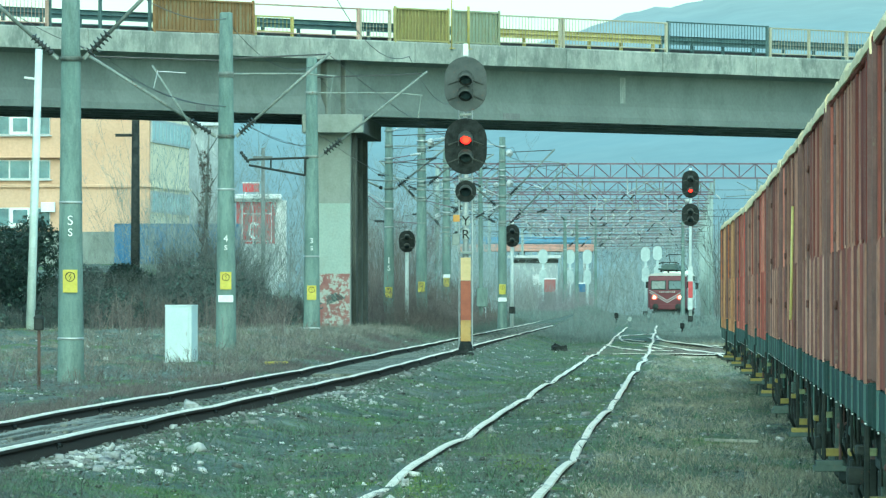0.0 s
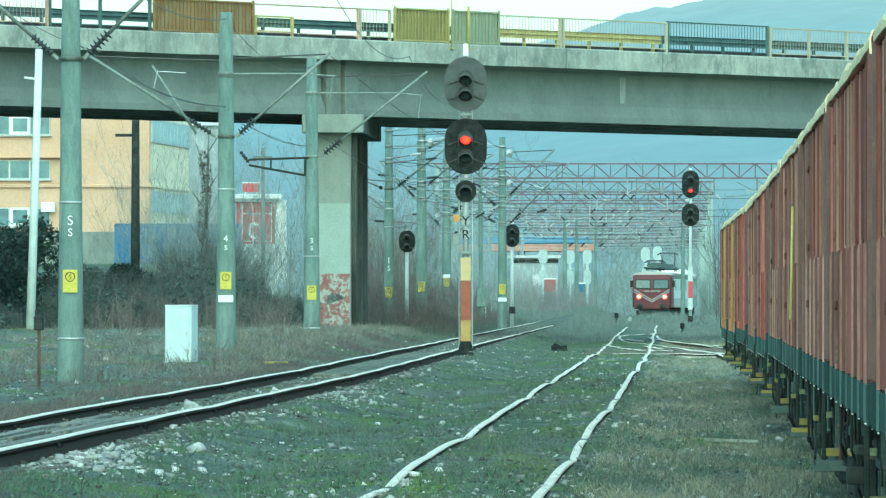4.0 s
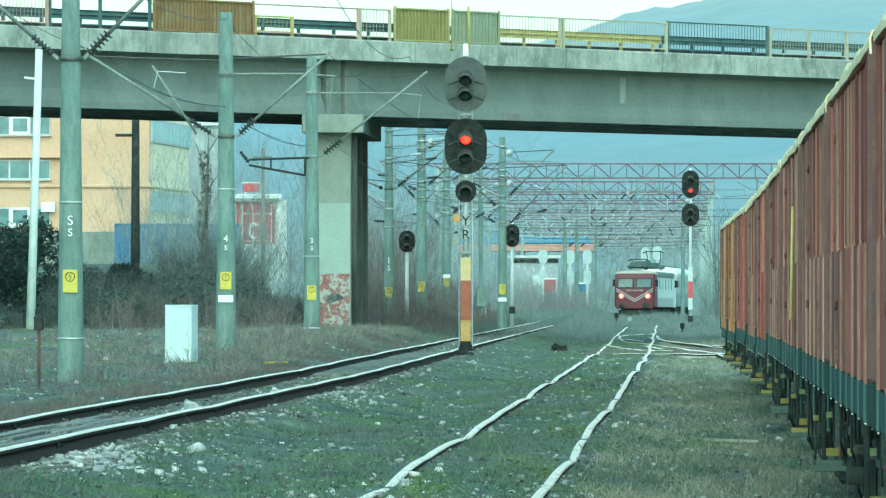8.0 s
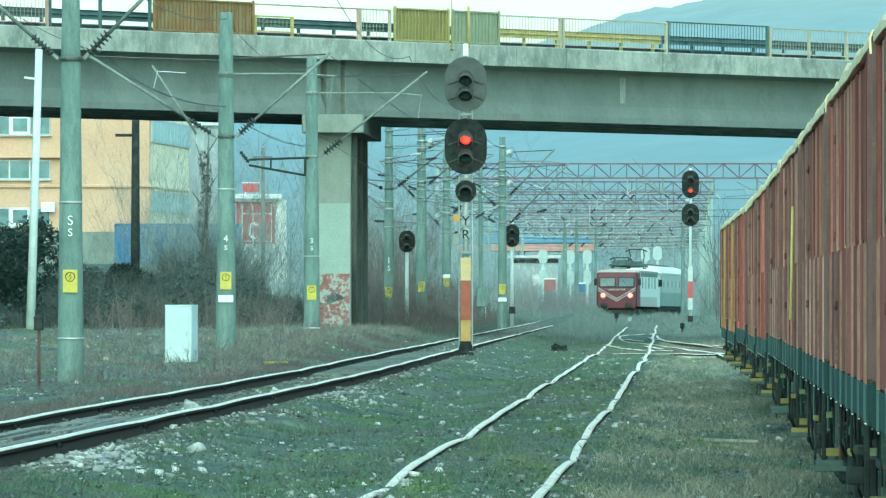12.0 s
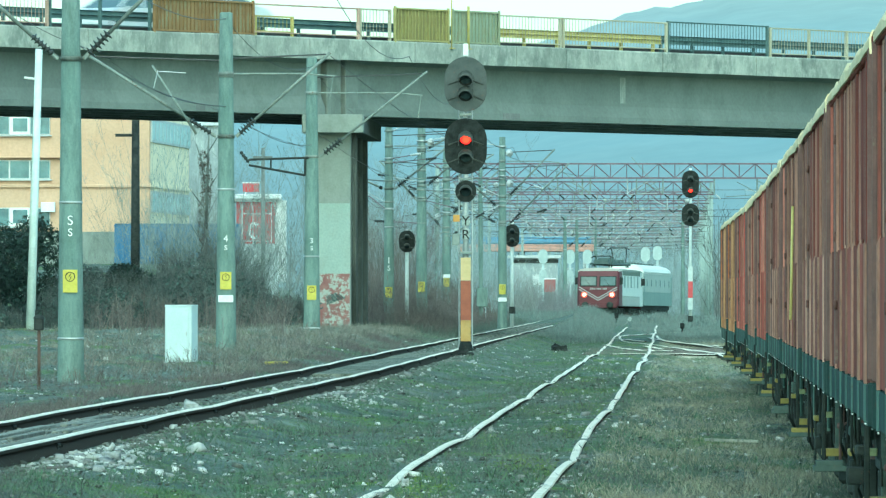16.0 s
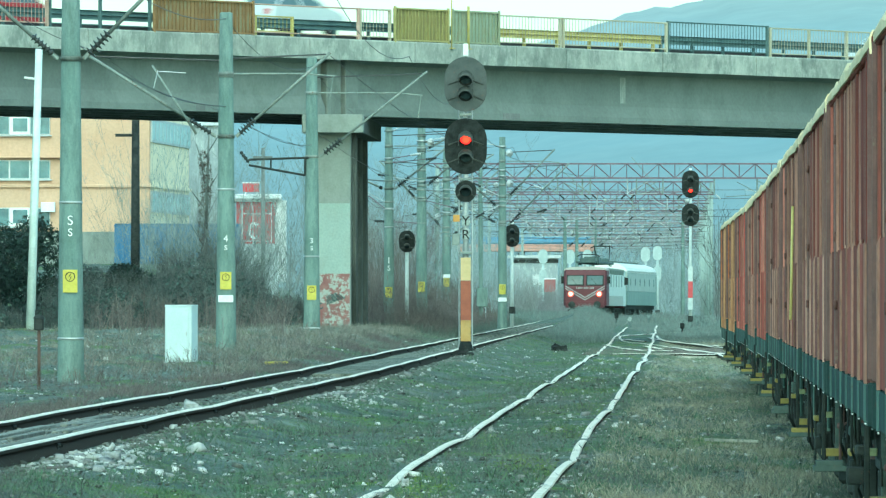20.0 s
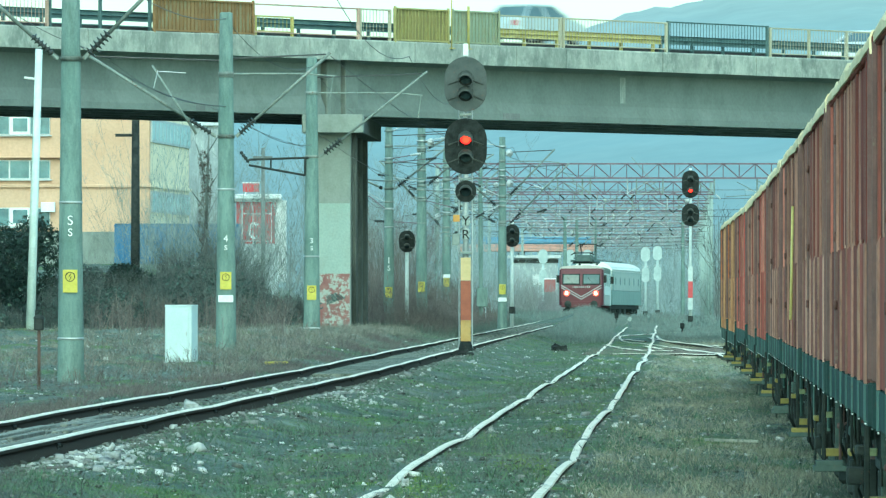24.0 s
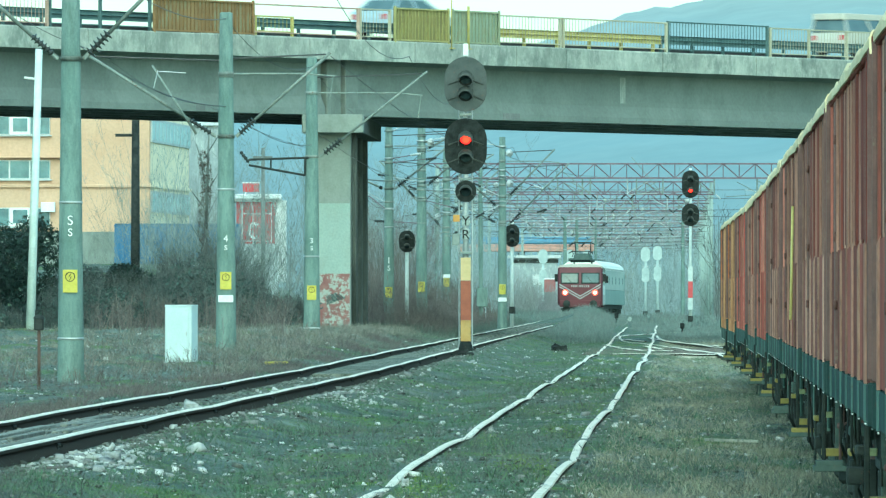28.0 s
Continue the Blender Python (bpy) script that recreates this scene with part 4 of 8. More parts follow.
def signal_head(sig, z, w, h, lamps, lit=None, y=-0.14, box=0.22, mat_=None, big=1.0):
    g = Geo()
    lobe(g, w, h, y - 0.012, y + 0.012, z)
    head = part("signal_head", g, mat_ or BLACK, sig, "round-ended black signal board")
    g = Geo()
    lobe(g, w * 0.5, h * 0.78, y + 0.014, y + 0.014 + box, z)
    part("lamp_case", g, DARKST, head)
    for i, dz in enumerate(lamps):
        gl = part("bezel", Geo().lathe((0, y - 0.012, z + dz), (0, -1, 0), [(0, 0.2 * w / 1.1), (0.03, 0.19 * w / 1.1), (0.03, 0.15 * w / 1.1)], 18), BLACK, head)
        r = big * 0.155 * w / 1.1
        part("lens", Geo().lathe((0, y - 0.03, z + dz), (0, -1, 0), [(0, r), (0.03, r * 0.8), (0.045, 0.0)], 18), REDLAMP if lit == i else GLASS, gl, "glowing red lens" if lit == i else "")
        if lit == i:
            part("lens_core", Geo().lathe((0.01, y - 0.068, z + dz - 0.02), (0, -1, 0), [(0, r * 0.62), (0.012, r * 0.45), (0.016, 0.0)], 16), REDCORE, gl, "bright orange-red centre of the lens")
        vs, fs, n = [], [], 12
        for rr in (r * 1.15, r * 1.28):
            for yy in (y - 0.03, y - 0.42):
                for k in range(n + 1):
                    a = math.radians(-20 + 220 * k / n)
                    drop = (y - 0.03 - yy) / 0.39
                    vs.append((rr * math.cos(a) - 0.012 * drop * w, yy, z + dz + rr * math.sin(a) - 0.115 * drop * w))
        m = n + 1
        for k in (0, 2):
            fs += [(k * m + q, k * m + q + 1, k * m + m + q + 1, k * m + m + q) for q in range(n)]
        fs += [(m + q, m + q + 1, 3 * m + q + 1, 3 * m + q) for q in range(n)]
        part("hood", Geo().add(vs, fs, True), HOOD, gl)
        for s in (-1, 1):
            g = Geo().tube((s * r * 1.1, y - 0.02, z + dz - r * 0.4), (s * w * 0.42, y - 0.02, z + dz - r * 1.1), 0.02, n=5)
            part("hood_stay", g, HOOD, gl)
    return head


def main_signal():
    s = thing("main_signal", pose(0.59, 213, 0.08), "tall railway light signal with two black boards, red lamp lit", "railway signal", "railway signals")
    part("base_block", Geo().box((0, 0, -0.02), (0.42, 0.42, 0.26), ch=0.05), BLACK, s)
    part("base_flange", Geo().lathe((0, 0, 0.15), (0, 0, 1), [(0, 0.2), (0.1, 0.18), (0.28, 0.12), (0.3, 0.0)], 14), BLACK, s)
    part("mast", Geo().tube((0, 0, 0.2), (0, 0, 7.95), 0.08, 0.065, n=14), GALV, s)
    for z0, z1, m in ((0.4, 0.95, mat("ochre_band_paint", (0.34, 0.21, 0.06), (0.43, 0.29, 0.1), 0.7, scale=3, fine=20, c3=(0.25, 0.18, 0.1), spots=0.2)), (0.95, 1.98, BROWNRED), (1.98, 2.58, CREAM)):
        g = Geo().box((0, -0.13, (z0 + z1) / 2), (0.26, 0.03, z1 - z0 - 0.004), ch=0.004)
        part("marker_board", g, m, s)
    signal_head(s, 7.08, 1.1, 1.43, (0.16, -0.24), mat_=mat("sooty_grey_enamel", (0.04, 0.05, 0.047), (0.078, 0.088, 0.082), 0.75, scale=2.5, c3=(0.11, 0.08, 0.06), spots=0.2))
    signal_head(s, 5.47, 1.1, 1.46, (0.2, -0.26), lit=0)
    signal_head(s, 4.3, 0.54, 0.57, (0.0,), big=1.75)
    words("signal_letter", "Y", 0.36, BLACK, s, Matrix.Translation((0, -0.12, 3.52)) @ pose(0, 0, 0, 90))
    words("signal_letter", "R", 0.36, BLACK, s, Matrix.Translation((0, -0.12, 3.16)) @ pose(0, 0, 0, 90))
    for z in (3.52, 3.16):
        part("letter_plate", Geo().box((0, -0.1, z + 0.02), (0.2, 0.02, 0.27), ch=0.006), PLATEW, s)
    part("cable_box", Geo().box((-0.26, -0.05, 3.05), (0.2, 0.18, 0.3), ch=0.02), ARM, s)
    part("orange_plate", Geo().box((-0.24, -0.1, 3.6), (0.17, 0.015, 0.18), ch=0.004), mat("orange_paint", (0.42, 0.21, 0.04), (0.52, 0.28, 0.06), 0.6, c3=(0.3, 0.2, 0.1), spots=0.3), s)
    part("white_cap", Geo().box((0, -0.05, 7.98), (0.14, 0.12, 0.32), ch=0.02), WHITE, s)
    g = Geo()
    for x in (-0.17, 0.17):
        g.tube((x, 0.22, 0.2), (x, 0.14, 7.6), 0.02, n=6)
    for k in range(24):
        g.tube((-0.17, 0.2, 0.5 + k * 0.3), (0.17, 0.2, 0.5 + k * 0.3), 0.012, n=5)
    part("ladder", g, GALV, s)
    for z in (6.3, 4.62, 2.7):
        part("clamp", Geo().box((0, -0.02, z), (0.34, 0.24, 0.07), ch=0.01), ARM, s)


main_signal()



def far_signal(x, y, z, heads, lit, top, label, bands=True, back=False, foot=0.0):
    s = thing("yard_signal", pose(x, y, z, 0, 0, 180 if back else 0), label, "railway signal", "railway signals")
    part("mast", Geo().tube((0, 0, -0.2), (0, 0, top), 0.085, 0.06, n=12), PALEW, s)
    if bands:
        for z0, z1, m in ((0.4, 1.0, PALEW), (1.0, 1.84, REDP), (1.84, 2.6, PALEW)):
            part("marker_board", Geo().box((0, -0.11, (z0 + z1) / 2), (0.23, 0.03, z1 - z0 - 0.004), ch=0.004), m, s)
    part("base_block", Geo().box((0, 0, foot - 0.05), (0.26, 0.26, 0.3), ch=0.05), DARKST, s)
    for i, (hz, w, h, lamps) in enumerate(heads):
        signal_head(s, hz, w, h, lamps, lit if i == 0 else None)
    part("white_cap", Geo().box((0, 0, top), (0.13, 0.13, 0.3), ch=0.02), WHITE, s)
    return s


far_signal(12.5, 414, 0.5, [(6.75, 0.86, 1.4, (0.28, -0.3)), (5.2, 0.88, 1.15, (0.18, -0.22))], 1, 7.4, "black railway signal showing red on a white mast")
far_signal(-1.4, 318, 0.45, [(3.3, 0.62, 0.86, (0.18, -0.18))], None, 3.6, "small black signal board on a post", False)
far_signal(2.95, 350, 0.45, [(3.75, 0.62, 0.98, (0.2, -0.2))], None, 4.3, "small black signal board on a post", False, foot=0.62)
# rear sides of white-painted signals further off
PALE = mat("pale_grey_signal_paint", (0.33, 0.39, 0.39), (0.46, 0.52, 0.51), 0.7, scale=2, fine=20)
for x, y, z in ((8.3, 680, -0.2), (10.6, 684, -0.2), (12.05, 684, -0.2), (16.9, 684, 0.0), (17.9, 684, 0.1)):
    s = thing("white_signal", pose(x, y, z), "pale grey signal on a slim mast with two round boards", "railway signal", "railway signals")
    part("mast", Geo().tube((0, 0, -0.8), (0, 0, 5.2), 0.12, 0.1, n=10), PALE, s)
    part("crossbar", Geo().box((0, 0.1, 4.0), (0.5, 0.06, 0.08)), GALV, s)
    for hz, h in ((5.0, 1.2), (3.3, 1.25)):
        g = Geo()
        lobe(g, 0.76 if hz > 4 else 0.62, h, -0.12, 0.12, hz)
        part("signal_head", g, PALE, s)
    part("base_block", Geo().box((0, 0, 0.0), (0.4, 0.4, 0.5), ch=0.04), DARKST, s)
# ---- parked freight wagons ----
WAGON_COLOURS = [((0.15, 0.066, 0.055), (0.22, 0.1, 0.082)), ((0.14, 0.075, 0.066), (0.2, 0.108, 0.094)),
                 ((0.25, 0.05, 0.042), (0.33, 0.075, 0.062)), ((0.3, 0.145, 0.05), (0.4, 0.21, 0.075))]
# light painted in: wall panels darkened, ribs a lit copy of the same paint
SIDE = [mat("wagon_oxide_paint", (1.05 * a[0], 0.72 * a[1], 0.65 * a[2]), (1.45 * b[0], 0.95 * b[1], 0.87 * b[2]), 0.75, scale=1.3, c3=(0.09, 0.05, 0.04), spots=0.25, streak=0.25, fine=18, rand=0.4) for a, b in WAGON_COLOURS]
RIBS = [mat("wagon_lit_rib_paint", (a[0] + 0.13, a[1] + 0.076, a[2] + 0.052), (b[0] + 0.29, b[1] + 0.19, b[2] + 0.12), 0.8, scale=1.5, c3=(0.16, 0.08, 0.055), spots=0.3, streak=0.22, fine=18, rand=0.3) for a, b in WAGON_COLOURS]
SILL = mat("wagon_sill_green_paint", (0.075, 0.122, 0.1), (0.122, 0.172, 0.142), 0.75, scale=1.5, c3=(0.101, 0.101, 0.072), spots=0.25, fine=18, rand=0.25)
# darker copy of the sill green, as shade between the sill ribs
SILLD = mat("shaded_green_sill_plate", (0.022, 0.04, 0.036), (0.045, 0.075, 0.066), 0.8, scale=2.5, c3=(0.06, 0.05, 0.04), spots=0.25, fine=18, rand=0.2)
UNDER = mat("oily_underframe", (0.02, 0.027, 0.024), (0.055, 0.062, 0.053), 0.8, 0.0, scale=3, c3=(0.09, 0.06, 0.045), spots=0.15, fine=25)
OCHRE = mat("ochre_step_paint", (0.22, 0.178, 0.042), (0.35, 0.285, 0.075), 0.8, scale=3, c3=(0.18, 0.12, 0.05), spots=0.25)
OLIVE = mat("pale_olive_block_paint", (0.17, 0.2, 0.095), (0.27, 0.3, 0.15), 0.8, scale=3, c3=(0.12, 0.12, 0.07), spots=0.25)
# near-black brown painted in for the shade between the ribs
GROOVE = mat("shaded_brown_groove", (0.042, 0.021, 0.018), (0.09, 0.045, 0.036), 0.85, scale=1.3, c3=(0.1, 0.06, 0.045), spots=0.2, streak=0.25, fine=18)
FOOT = mat("dark_green_footboard", (0.05, 0.075, 0.062), (0.1, 0.135, 0.112), 0.8, scale=3, c3=(0.13, 0.14, 0.11), spots=0.25)
PINK = mat("faded_red_handle_paint", (0.13, 0.075, 0.065), (0.2, 0.12, 0.1), 0.8, scale=4, fine=30)
TARP = mat("cream_tarpaulin", (0.72, 0.59, 0.34), (0.83, 0.7, 0.45), 0.85, scale=1.6, fine=12, bump=0.4, c3=(0.45, 0.42, 0.28), spots=0.15)
for m_ in SIDE + RIBS + [GROOVE]:
    m_.node_tree.nodes["Principled BSDF"].inputs["Specular IOR Level"].default_value = 0.06
for m_ in (SILL, SILLD, UNDER):
    m_.node_tree.nodes["Principled BSDF"].inputs["Specular IOR Level"].default_value = 0.15
LEN, BODY, HALF = 14.2, 13.2, 1.45


BARM = mat("dull_brown_bar_paint", (0.12, 0.064, 0.052), (0.2, 0.106, 0.084), 0.8, scale=3, c3=(0.2, 0.14, 0.1), spots=0.2)


def wheelset(parent, y):
    for s in (-1, 1):
        g = Geo().lathe((0.72 * s, y, 0.46), (1, 0, 0), [(-0.07, 0.0), (-0.07, 0.46), (0.03, 0.455), (0.06, 0.40), (0.05, 0.2), (0.07, 0.12), (0.07, 0.0)], 22)
        part("wheel", g, RUST, parent)
    part("axle", Geo().tube((-1.0, y, 0.46), (1.0, y, 0.46), 0.08, n=10), UNDER, parent)


def bogie(wagon, y):
    b = part("bogie", Geo().box((0, y, 0.62), (1.9, 0.36, 0.22), ch=0.04), UNDER, wagon)
    for s in (-1, 1):
        x = 1.14 * s
        g = Geo()
        prof = [(-1.15, 0.38), (-1.15, 0.62), (-0.75, 0.64), (-0.45, 0.86), (0.45, 0.86), (0.75, 0.64), (1.15, 0.62), (1.15, 0.38), (0.65, 0.38), (0.4, 0.3), (-0.4, 0.3), (-0.65, 0.38)]
        n = len(prof)
        vs = [(x - 0.03, y + q, z) for q, z in prof] + [(x + 0.03, y + q, z) for q, z in prof]
        g.add(vs, [(i, (i + 1) % n, n + (i + 1) % n, n + i) for i in range(n)] + [tuple(range(n)), tuple(range(2 * n - 1, n - 1, -1))])
        part("side_frame", g, UNDER, b)
        for q in (-0.9, 0.9):
            part("axle_box", Geo().box((x + 0.12 * s, y + q, 0.48), (0.2, 0.28, 0.28), ch=0.05), UNDER, b)
        g = Geo()
        for q in (-0.2, 0.0, 0.2):
            for k in range(5):
                g.lathe((x + 0.02 * s, y + q, 0.36 + k * 0.07), (0, 0, 1), [(0, 0.05), (0.03, 0.085), (0.06, 0.05)], 8)
        part("springs", g, RUST, b)
    for q in (-0.9, 0.9):
        wheelset(b, y + q)
    return b


def stake(x, s, q, w, d, z0, z1, cap=0.0):
    """A pressed upright standing d proud of a wall at x, its edges rounded, its top sloped by cap."""
    ring = [(0.0, w / 2), (0.75 * d, w / 2 - 0.012), (d, w / 2 - 0.04), (d, -w / 2 + 0.03), (0.9 * d, -w / 2 + 0.008), (0.6 * d, -w / 2), (-0.004, -w / 2 - 0.004)]
    n = len(ring)
    vs = [(x + a * s, q + b, z0) for a, b in ring] + [(x + a * s, q + b, z1 - max(0, a) / d * cap) for a, b in ring]
    return Geo().add(vs, [(i, (i + 1) % n, n + (i + 1) % n, n + i) for i in range(n)] + [tuple(range(n - 1, -1, -1)), tuple(range(n, 2 * n))])


def door_gear(w, q, rnd):
    """Locking post with clamps and handle on the wagon's side."""
    x = -HALF
    bar = part("door_post", stake(x, -1, q, 0.2, rnd.uniform(0.02, 0.026), 1.25, 3.02, 0.02), BARM, w, "dull brown door locking post")
    for z in (rnd.uniform(1.5, 1.7), 2.1, 2.75):
        part("clamp", Geo().tube((x - 0.02, q - 0.11, z - 0.03), (x - 0.02, q - 0.11, z + 0.03), 0.013, n=8), BARM, bar)


def wagon(colour, seed, posts=9, proud=0.018, drop=0.0):
    rnd = random.Random(seed)
    w = thing("freight_wagon", Matrix(), "rusty brown high-sided freight wagon with ribbed walls and green sill", "freight wagon", "parked freight wagons")
    ms, mr = SIDE[colour], RIBS[colour]
    hb = BODY / 2
    zb, zt = 1.0 - drop, 1.212 - drop
    part("floor", Geo().box((0, 0, 1.2), (2.8, BODY - 0.02, 0.12)), UNDER, w)
    for s in (-1, 1):
        x = HALF * s
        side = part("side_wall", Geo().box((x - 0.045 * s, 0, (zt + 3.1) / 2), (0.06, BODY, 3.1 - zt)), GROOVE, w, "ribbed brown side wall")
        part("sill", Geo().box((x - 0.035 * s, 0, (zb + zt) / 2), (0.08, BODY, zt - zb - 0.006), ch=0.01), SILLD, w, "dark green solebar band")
        part("top_rail", Geo().box((x - 0.03 * s, 0, 3.07), (0.1, BODY, 0.09), ch=0.02), ms, side)
        n = posts if s < 0 else 6
        step = (BODY - 0.3) / (n - 1)
        for i in range(n):
            q = -hb + 0.15 + step * i
            d = proud + rnd.uniform(-0.003, 0.004)
            wdt = rnd.uniform(0.16, 0.24)
            mid = 2.03 + rnd.uniform(-0.012, 0.015)
            part("lower_rib", stake(x, s, q, wdt, d, zt + 0.003, mid, 0.05), mr, side)
            part("sill_rib", stake(x, s, q, wdt, d, zb, zt), SILL, side)
            if s < 0:
                part("lashing_eye", Geo().tube((x - d * 0.5, q - wdt / 2 - 0.012, zb - 0.01), (x - d * 0.5, q - wdt / 2 + 0.03, zb - 0.01), 0.006, n=8), WHITE, side, "bright lashing eye")
            if i < n - 1:
                pn = part("lower_panel", Geo().box((x - 0.008 * s, q + step / 2, (zt + 2.02) / 2), (0.02, step - wdt - 0.16, 2.0 - zt), ch=0.006), ms, side)
                part("upper_panel", Geo().box((x - 0.012 * s, q + step / 2 + rnd.uniform(-0.1, 0.1), 2.52), (0.018, step - rnd.uniform(0.3, 0.55), 0.98), ch=0.006), ms, side)
        n = int(posts * 2.3) if s < 0 else 6
        for i in range(n):
            q = -hb + 0.12 + (BODY - 0.24) * i / (n - 1) + (rnd.uniform(-0.16, 0.16) if 0 < i < n - 1 else 0)
            part("upper_rib", stake(x - 0.006 * s, s, q, rnd.uniform(0.12, 0.26), rnd.choice((0.006, 0.01, 0.015, 0.02)), 2.0, 3.03), rnd.choice((mr, mr, mr, ms, RIBS[0], RIBS[2] if rnd.random() < 0.3 else mr)), side)
    for s in (-1, 1):
        e = part("end_wall", Geo().box((0, s * (hb - 0.03), 2.1), (2.72, 0.06, 1.9)), ms, w)
        for x in (-0.9, -0.3, 0.3, 0.9):
            part("end_post", Geo().box((x, s * (hb + 0.04), 2.1), (0.12, 0.09, 1.9), ch=0.015), ms, e)
        for x in (-1, 1):
            part("corner_post", Geo().box((x * (HALF - 0.03), s * (hb - 0.02), 2.15), (0.13, 0.16, 1.8), ch=0.02), BARM, e)
            part("corner_foot", Geo().box((x * (HALF - 0.03), s * (hb - 0.02), 1.12), (0.13, 0.16, 0.24), ch=0.02), SILLD, e)
        part("head_stock", Geo().box((0, s * hb, 1.08), (2.7, 0.16, 0.32), ch=0.02), UNDER, w)
        for x in (-0.875, 0.875):
            b = part("buffer", Geo().lathe((x, s * (hb + 0.05), 1.05), (0, s, 0), [(0, 0.13), (0.3, 0.13), (0.3, 0.09), (0.42, 0.09), (0.42, 0.22), (0.46, 0.22), (0.47, 0.0)], 16), UNDER, w)
        part("coupling", Geo().path([Vector((0, s * (hb + 0.05), 1.0)), Vector((0, s * (hb + 0.3), 0.9)), Vector((0, s * (hb + 0.5), 0.95))], 0.035, 6), UNDER, w)
        for x in (-1, 1):
            # footboard tray with hangers, and the painted step above it
            y = s * (hb - 0.35)
            if s > 0:
                continue
            st = part("corner_step", Geo().box((x * 1.4, y, 0.47), (0.32, 0.34, 0.045), ch=0.012), FOOT, w, "dark green steel footboard")
            part("tread", Geo().box((x * 1.44, y - 0.02, 0.507), (0.2, 0.3, 0.04), ch=0.008), FOOT if seed in (20, 22) else OCHRE, st, "" if seed in (20, 22) else "ochre-painted tread")
            for k in (-0.13, 0.12):
                part("step_hanger", Geo().box((x * (1.36 + k), y + 0.1, 0.75), (0.03, 0.05, 0.5), ch=0.006), UNDER, st)
            bk = part("painted_step", Geo().box((x * 1.41, s * (hb - 1.1), 0.57), (0.15, 0.3, 0.055), ch=0.01), OCHRE if s < 0 or colour == 2 else FOOT, w, "ochre-painted step" if s < 0 or colour == 2 else "")
            part("step_bracket", Geo().box((x * 1.36, s * (hb - 1.1) + 0.1, 0.78), (0.05, 0.06, 0.4), ch=0.006), FOOT, bk)
            part("brake_block_plate", Geo().box((x * 1.42, s * (hb - 1.9), 0.83), (0.06, 0.12, 0.045), ch=0.008), OLIVE, w, "pale olive painted plate")
            part("uncoupling_lever", Geo().path([Vector((x * 1.36, s * (hb - 0.62), 0.5)), Vector((x * 1.36, s * (hb - 0.62), 0.76)), Vector((x * 1.3, s * (hb - 0.62), 0.8)), Vector((x * 1.16, s * (hb - 0.62), 0.8))], 0.011, 6), PINK, w, "faded red lever")
            part("lever_knob", Geo().lathe((x * 1.36, s * (hb - 0.62), 0.74), (0, 0, 1), [(0, 0.0), (0.012, 0.022), (0.03, 0.026), (0.048, 0.02), (0.056, 0.0)], 10), PINK, w)
            g = Geo()
            for k in range(5):
                g.lathe((x * 1.34, s * (hb - 1.55), 0.56 + 0.034 * k), (0, 0, 1), [(0.0, 0.022), (0.008, 0.036), (0.02, 0.036), (0.028, 0.022)], 10)
            part("coil_spring", g, GALV, w, "grey coil spring")
            part("brake_hose", Geo().path([Vector((x * 1.3, s * (hb - 0.2), 0.9)), Vector((x * 1.33, s * (hb - 0.16), 0.55)), Vector((x * 1.28, s * (hb - 0.13), 0.4)), Vector((x * 1.2, s * (hb - 0.16), 0.42)), Vector((x * 1.18, s * (hb - 0.2), 0.6))], 0.013, 6), DARKST, w)
    part("centre_sill", Geo().box((0, 0, 0.98), (0.5, BODY, 0.3), ch=0.02), UNDER, w)
    for s in (-1, 1):
        part("truss_rod", Geo().path([Vector((s * 1.2, -3.2, 1.0)), Vector((s * 1.2, -2.2, 0.62)), Vector((s * 1.2, 2.2, 0.62)), Vector((s * 1.2, 3.2, 1.0))], 0.045, 6), UNDER, w)
        for q in (-2.9, 1.9):
            part("hanger_post", Geo().box((s * (1.4 + rnd.uniform(-0.02, 0.03)), q, 0.84), (0.024, 0.1, rnd.uniform(0.24, 0.34)), ch=0.006), SILL, w)
        part("brake_lever", Geo().box((s * 1.42, 0.9, 0.72), (0.05, 0.5, 0.04), ch=0.01), OCHRE, w)
        for k in range(27):
            q, z = rnd.uniform(-6.3, 6.3), rnd.uniform(0.42, 0.92)
            x = s * rnd.uniform(1.2, 1.44)
            if k % 3 == 0:
                part("brake_rod", Geo().tube((x, q, z - 0.15), (x, q + rnd.uniform(-0.2, 0.2), 1.0), rnd.uniform(0.007, 0.014), n=6), rnd.choice((UNDER, UNDER, SILLD, RUST, FOOT)), w)
            elif k % 3 == 1:
                part("valve_box", Geo().box((x, q, z), (rnd.uniform(0.05, 0.12), 0.2, rnd.uniform(0.05, 0.14)), ch=0.015), rnd.choice((UNDER, FOOT)), w)
            else:
                part("air_hose", Geo().path([Vector((x, q, 0.98)), Vector((x, q + 0.05, z)), Vector((x - 0.04 * s, q + 0.2, z - 0.1)), Vector((x, q + 0.35, 0.95))], 0.01, 6), rnd.choice((UNDER, DARKST)), w)
    # dark filler added on both sides to close off the shade underneath
    for s in (-1, 1):
        part("side_girder", Geo().box((s * 1.08, 0, 0.74), (0.08, BODY - 0.5, 0.46), ch=0.02), UNDER, w)
    part("brake_cylinder", Geo().tube((0.5, -0.6, 0.72), (0.5, 0.6, 0.72), 0.2, n=14), UNDER, w)
    bogie(w, -hb + 2.1)
    bogie(w, hb - 2.1)
    door_gear(w, rnd.uniform(2.6, 4.2), rnd)
    return w


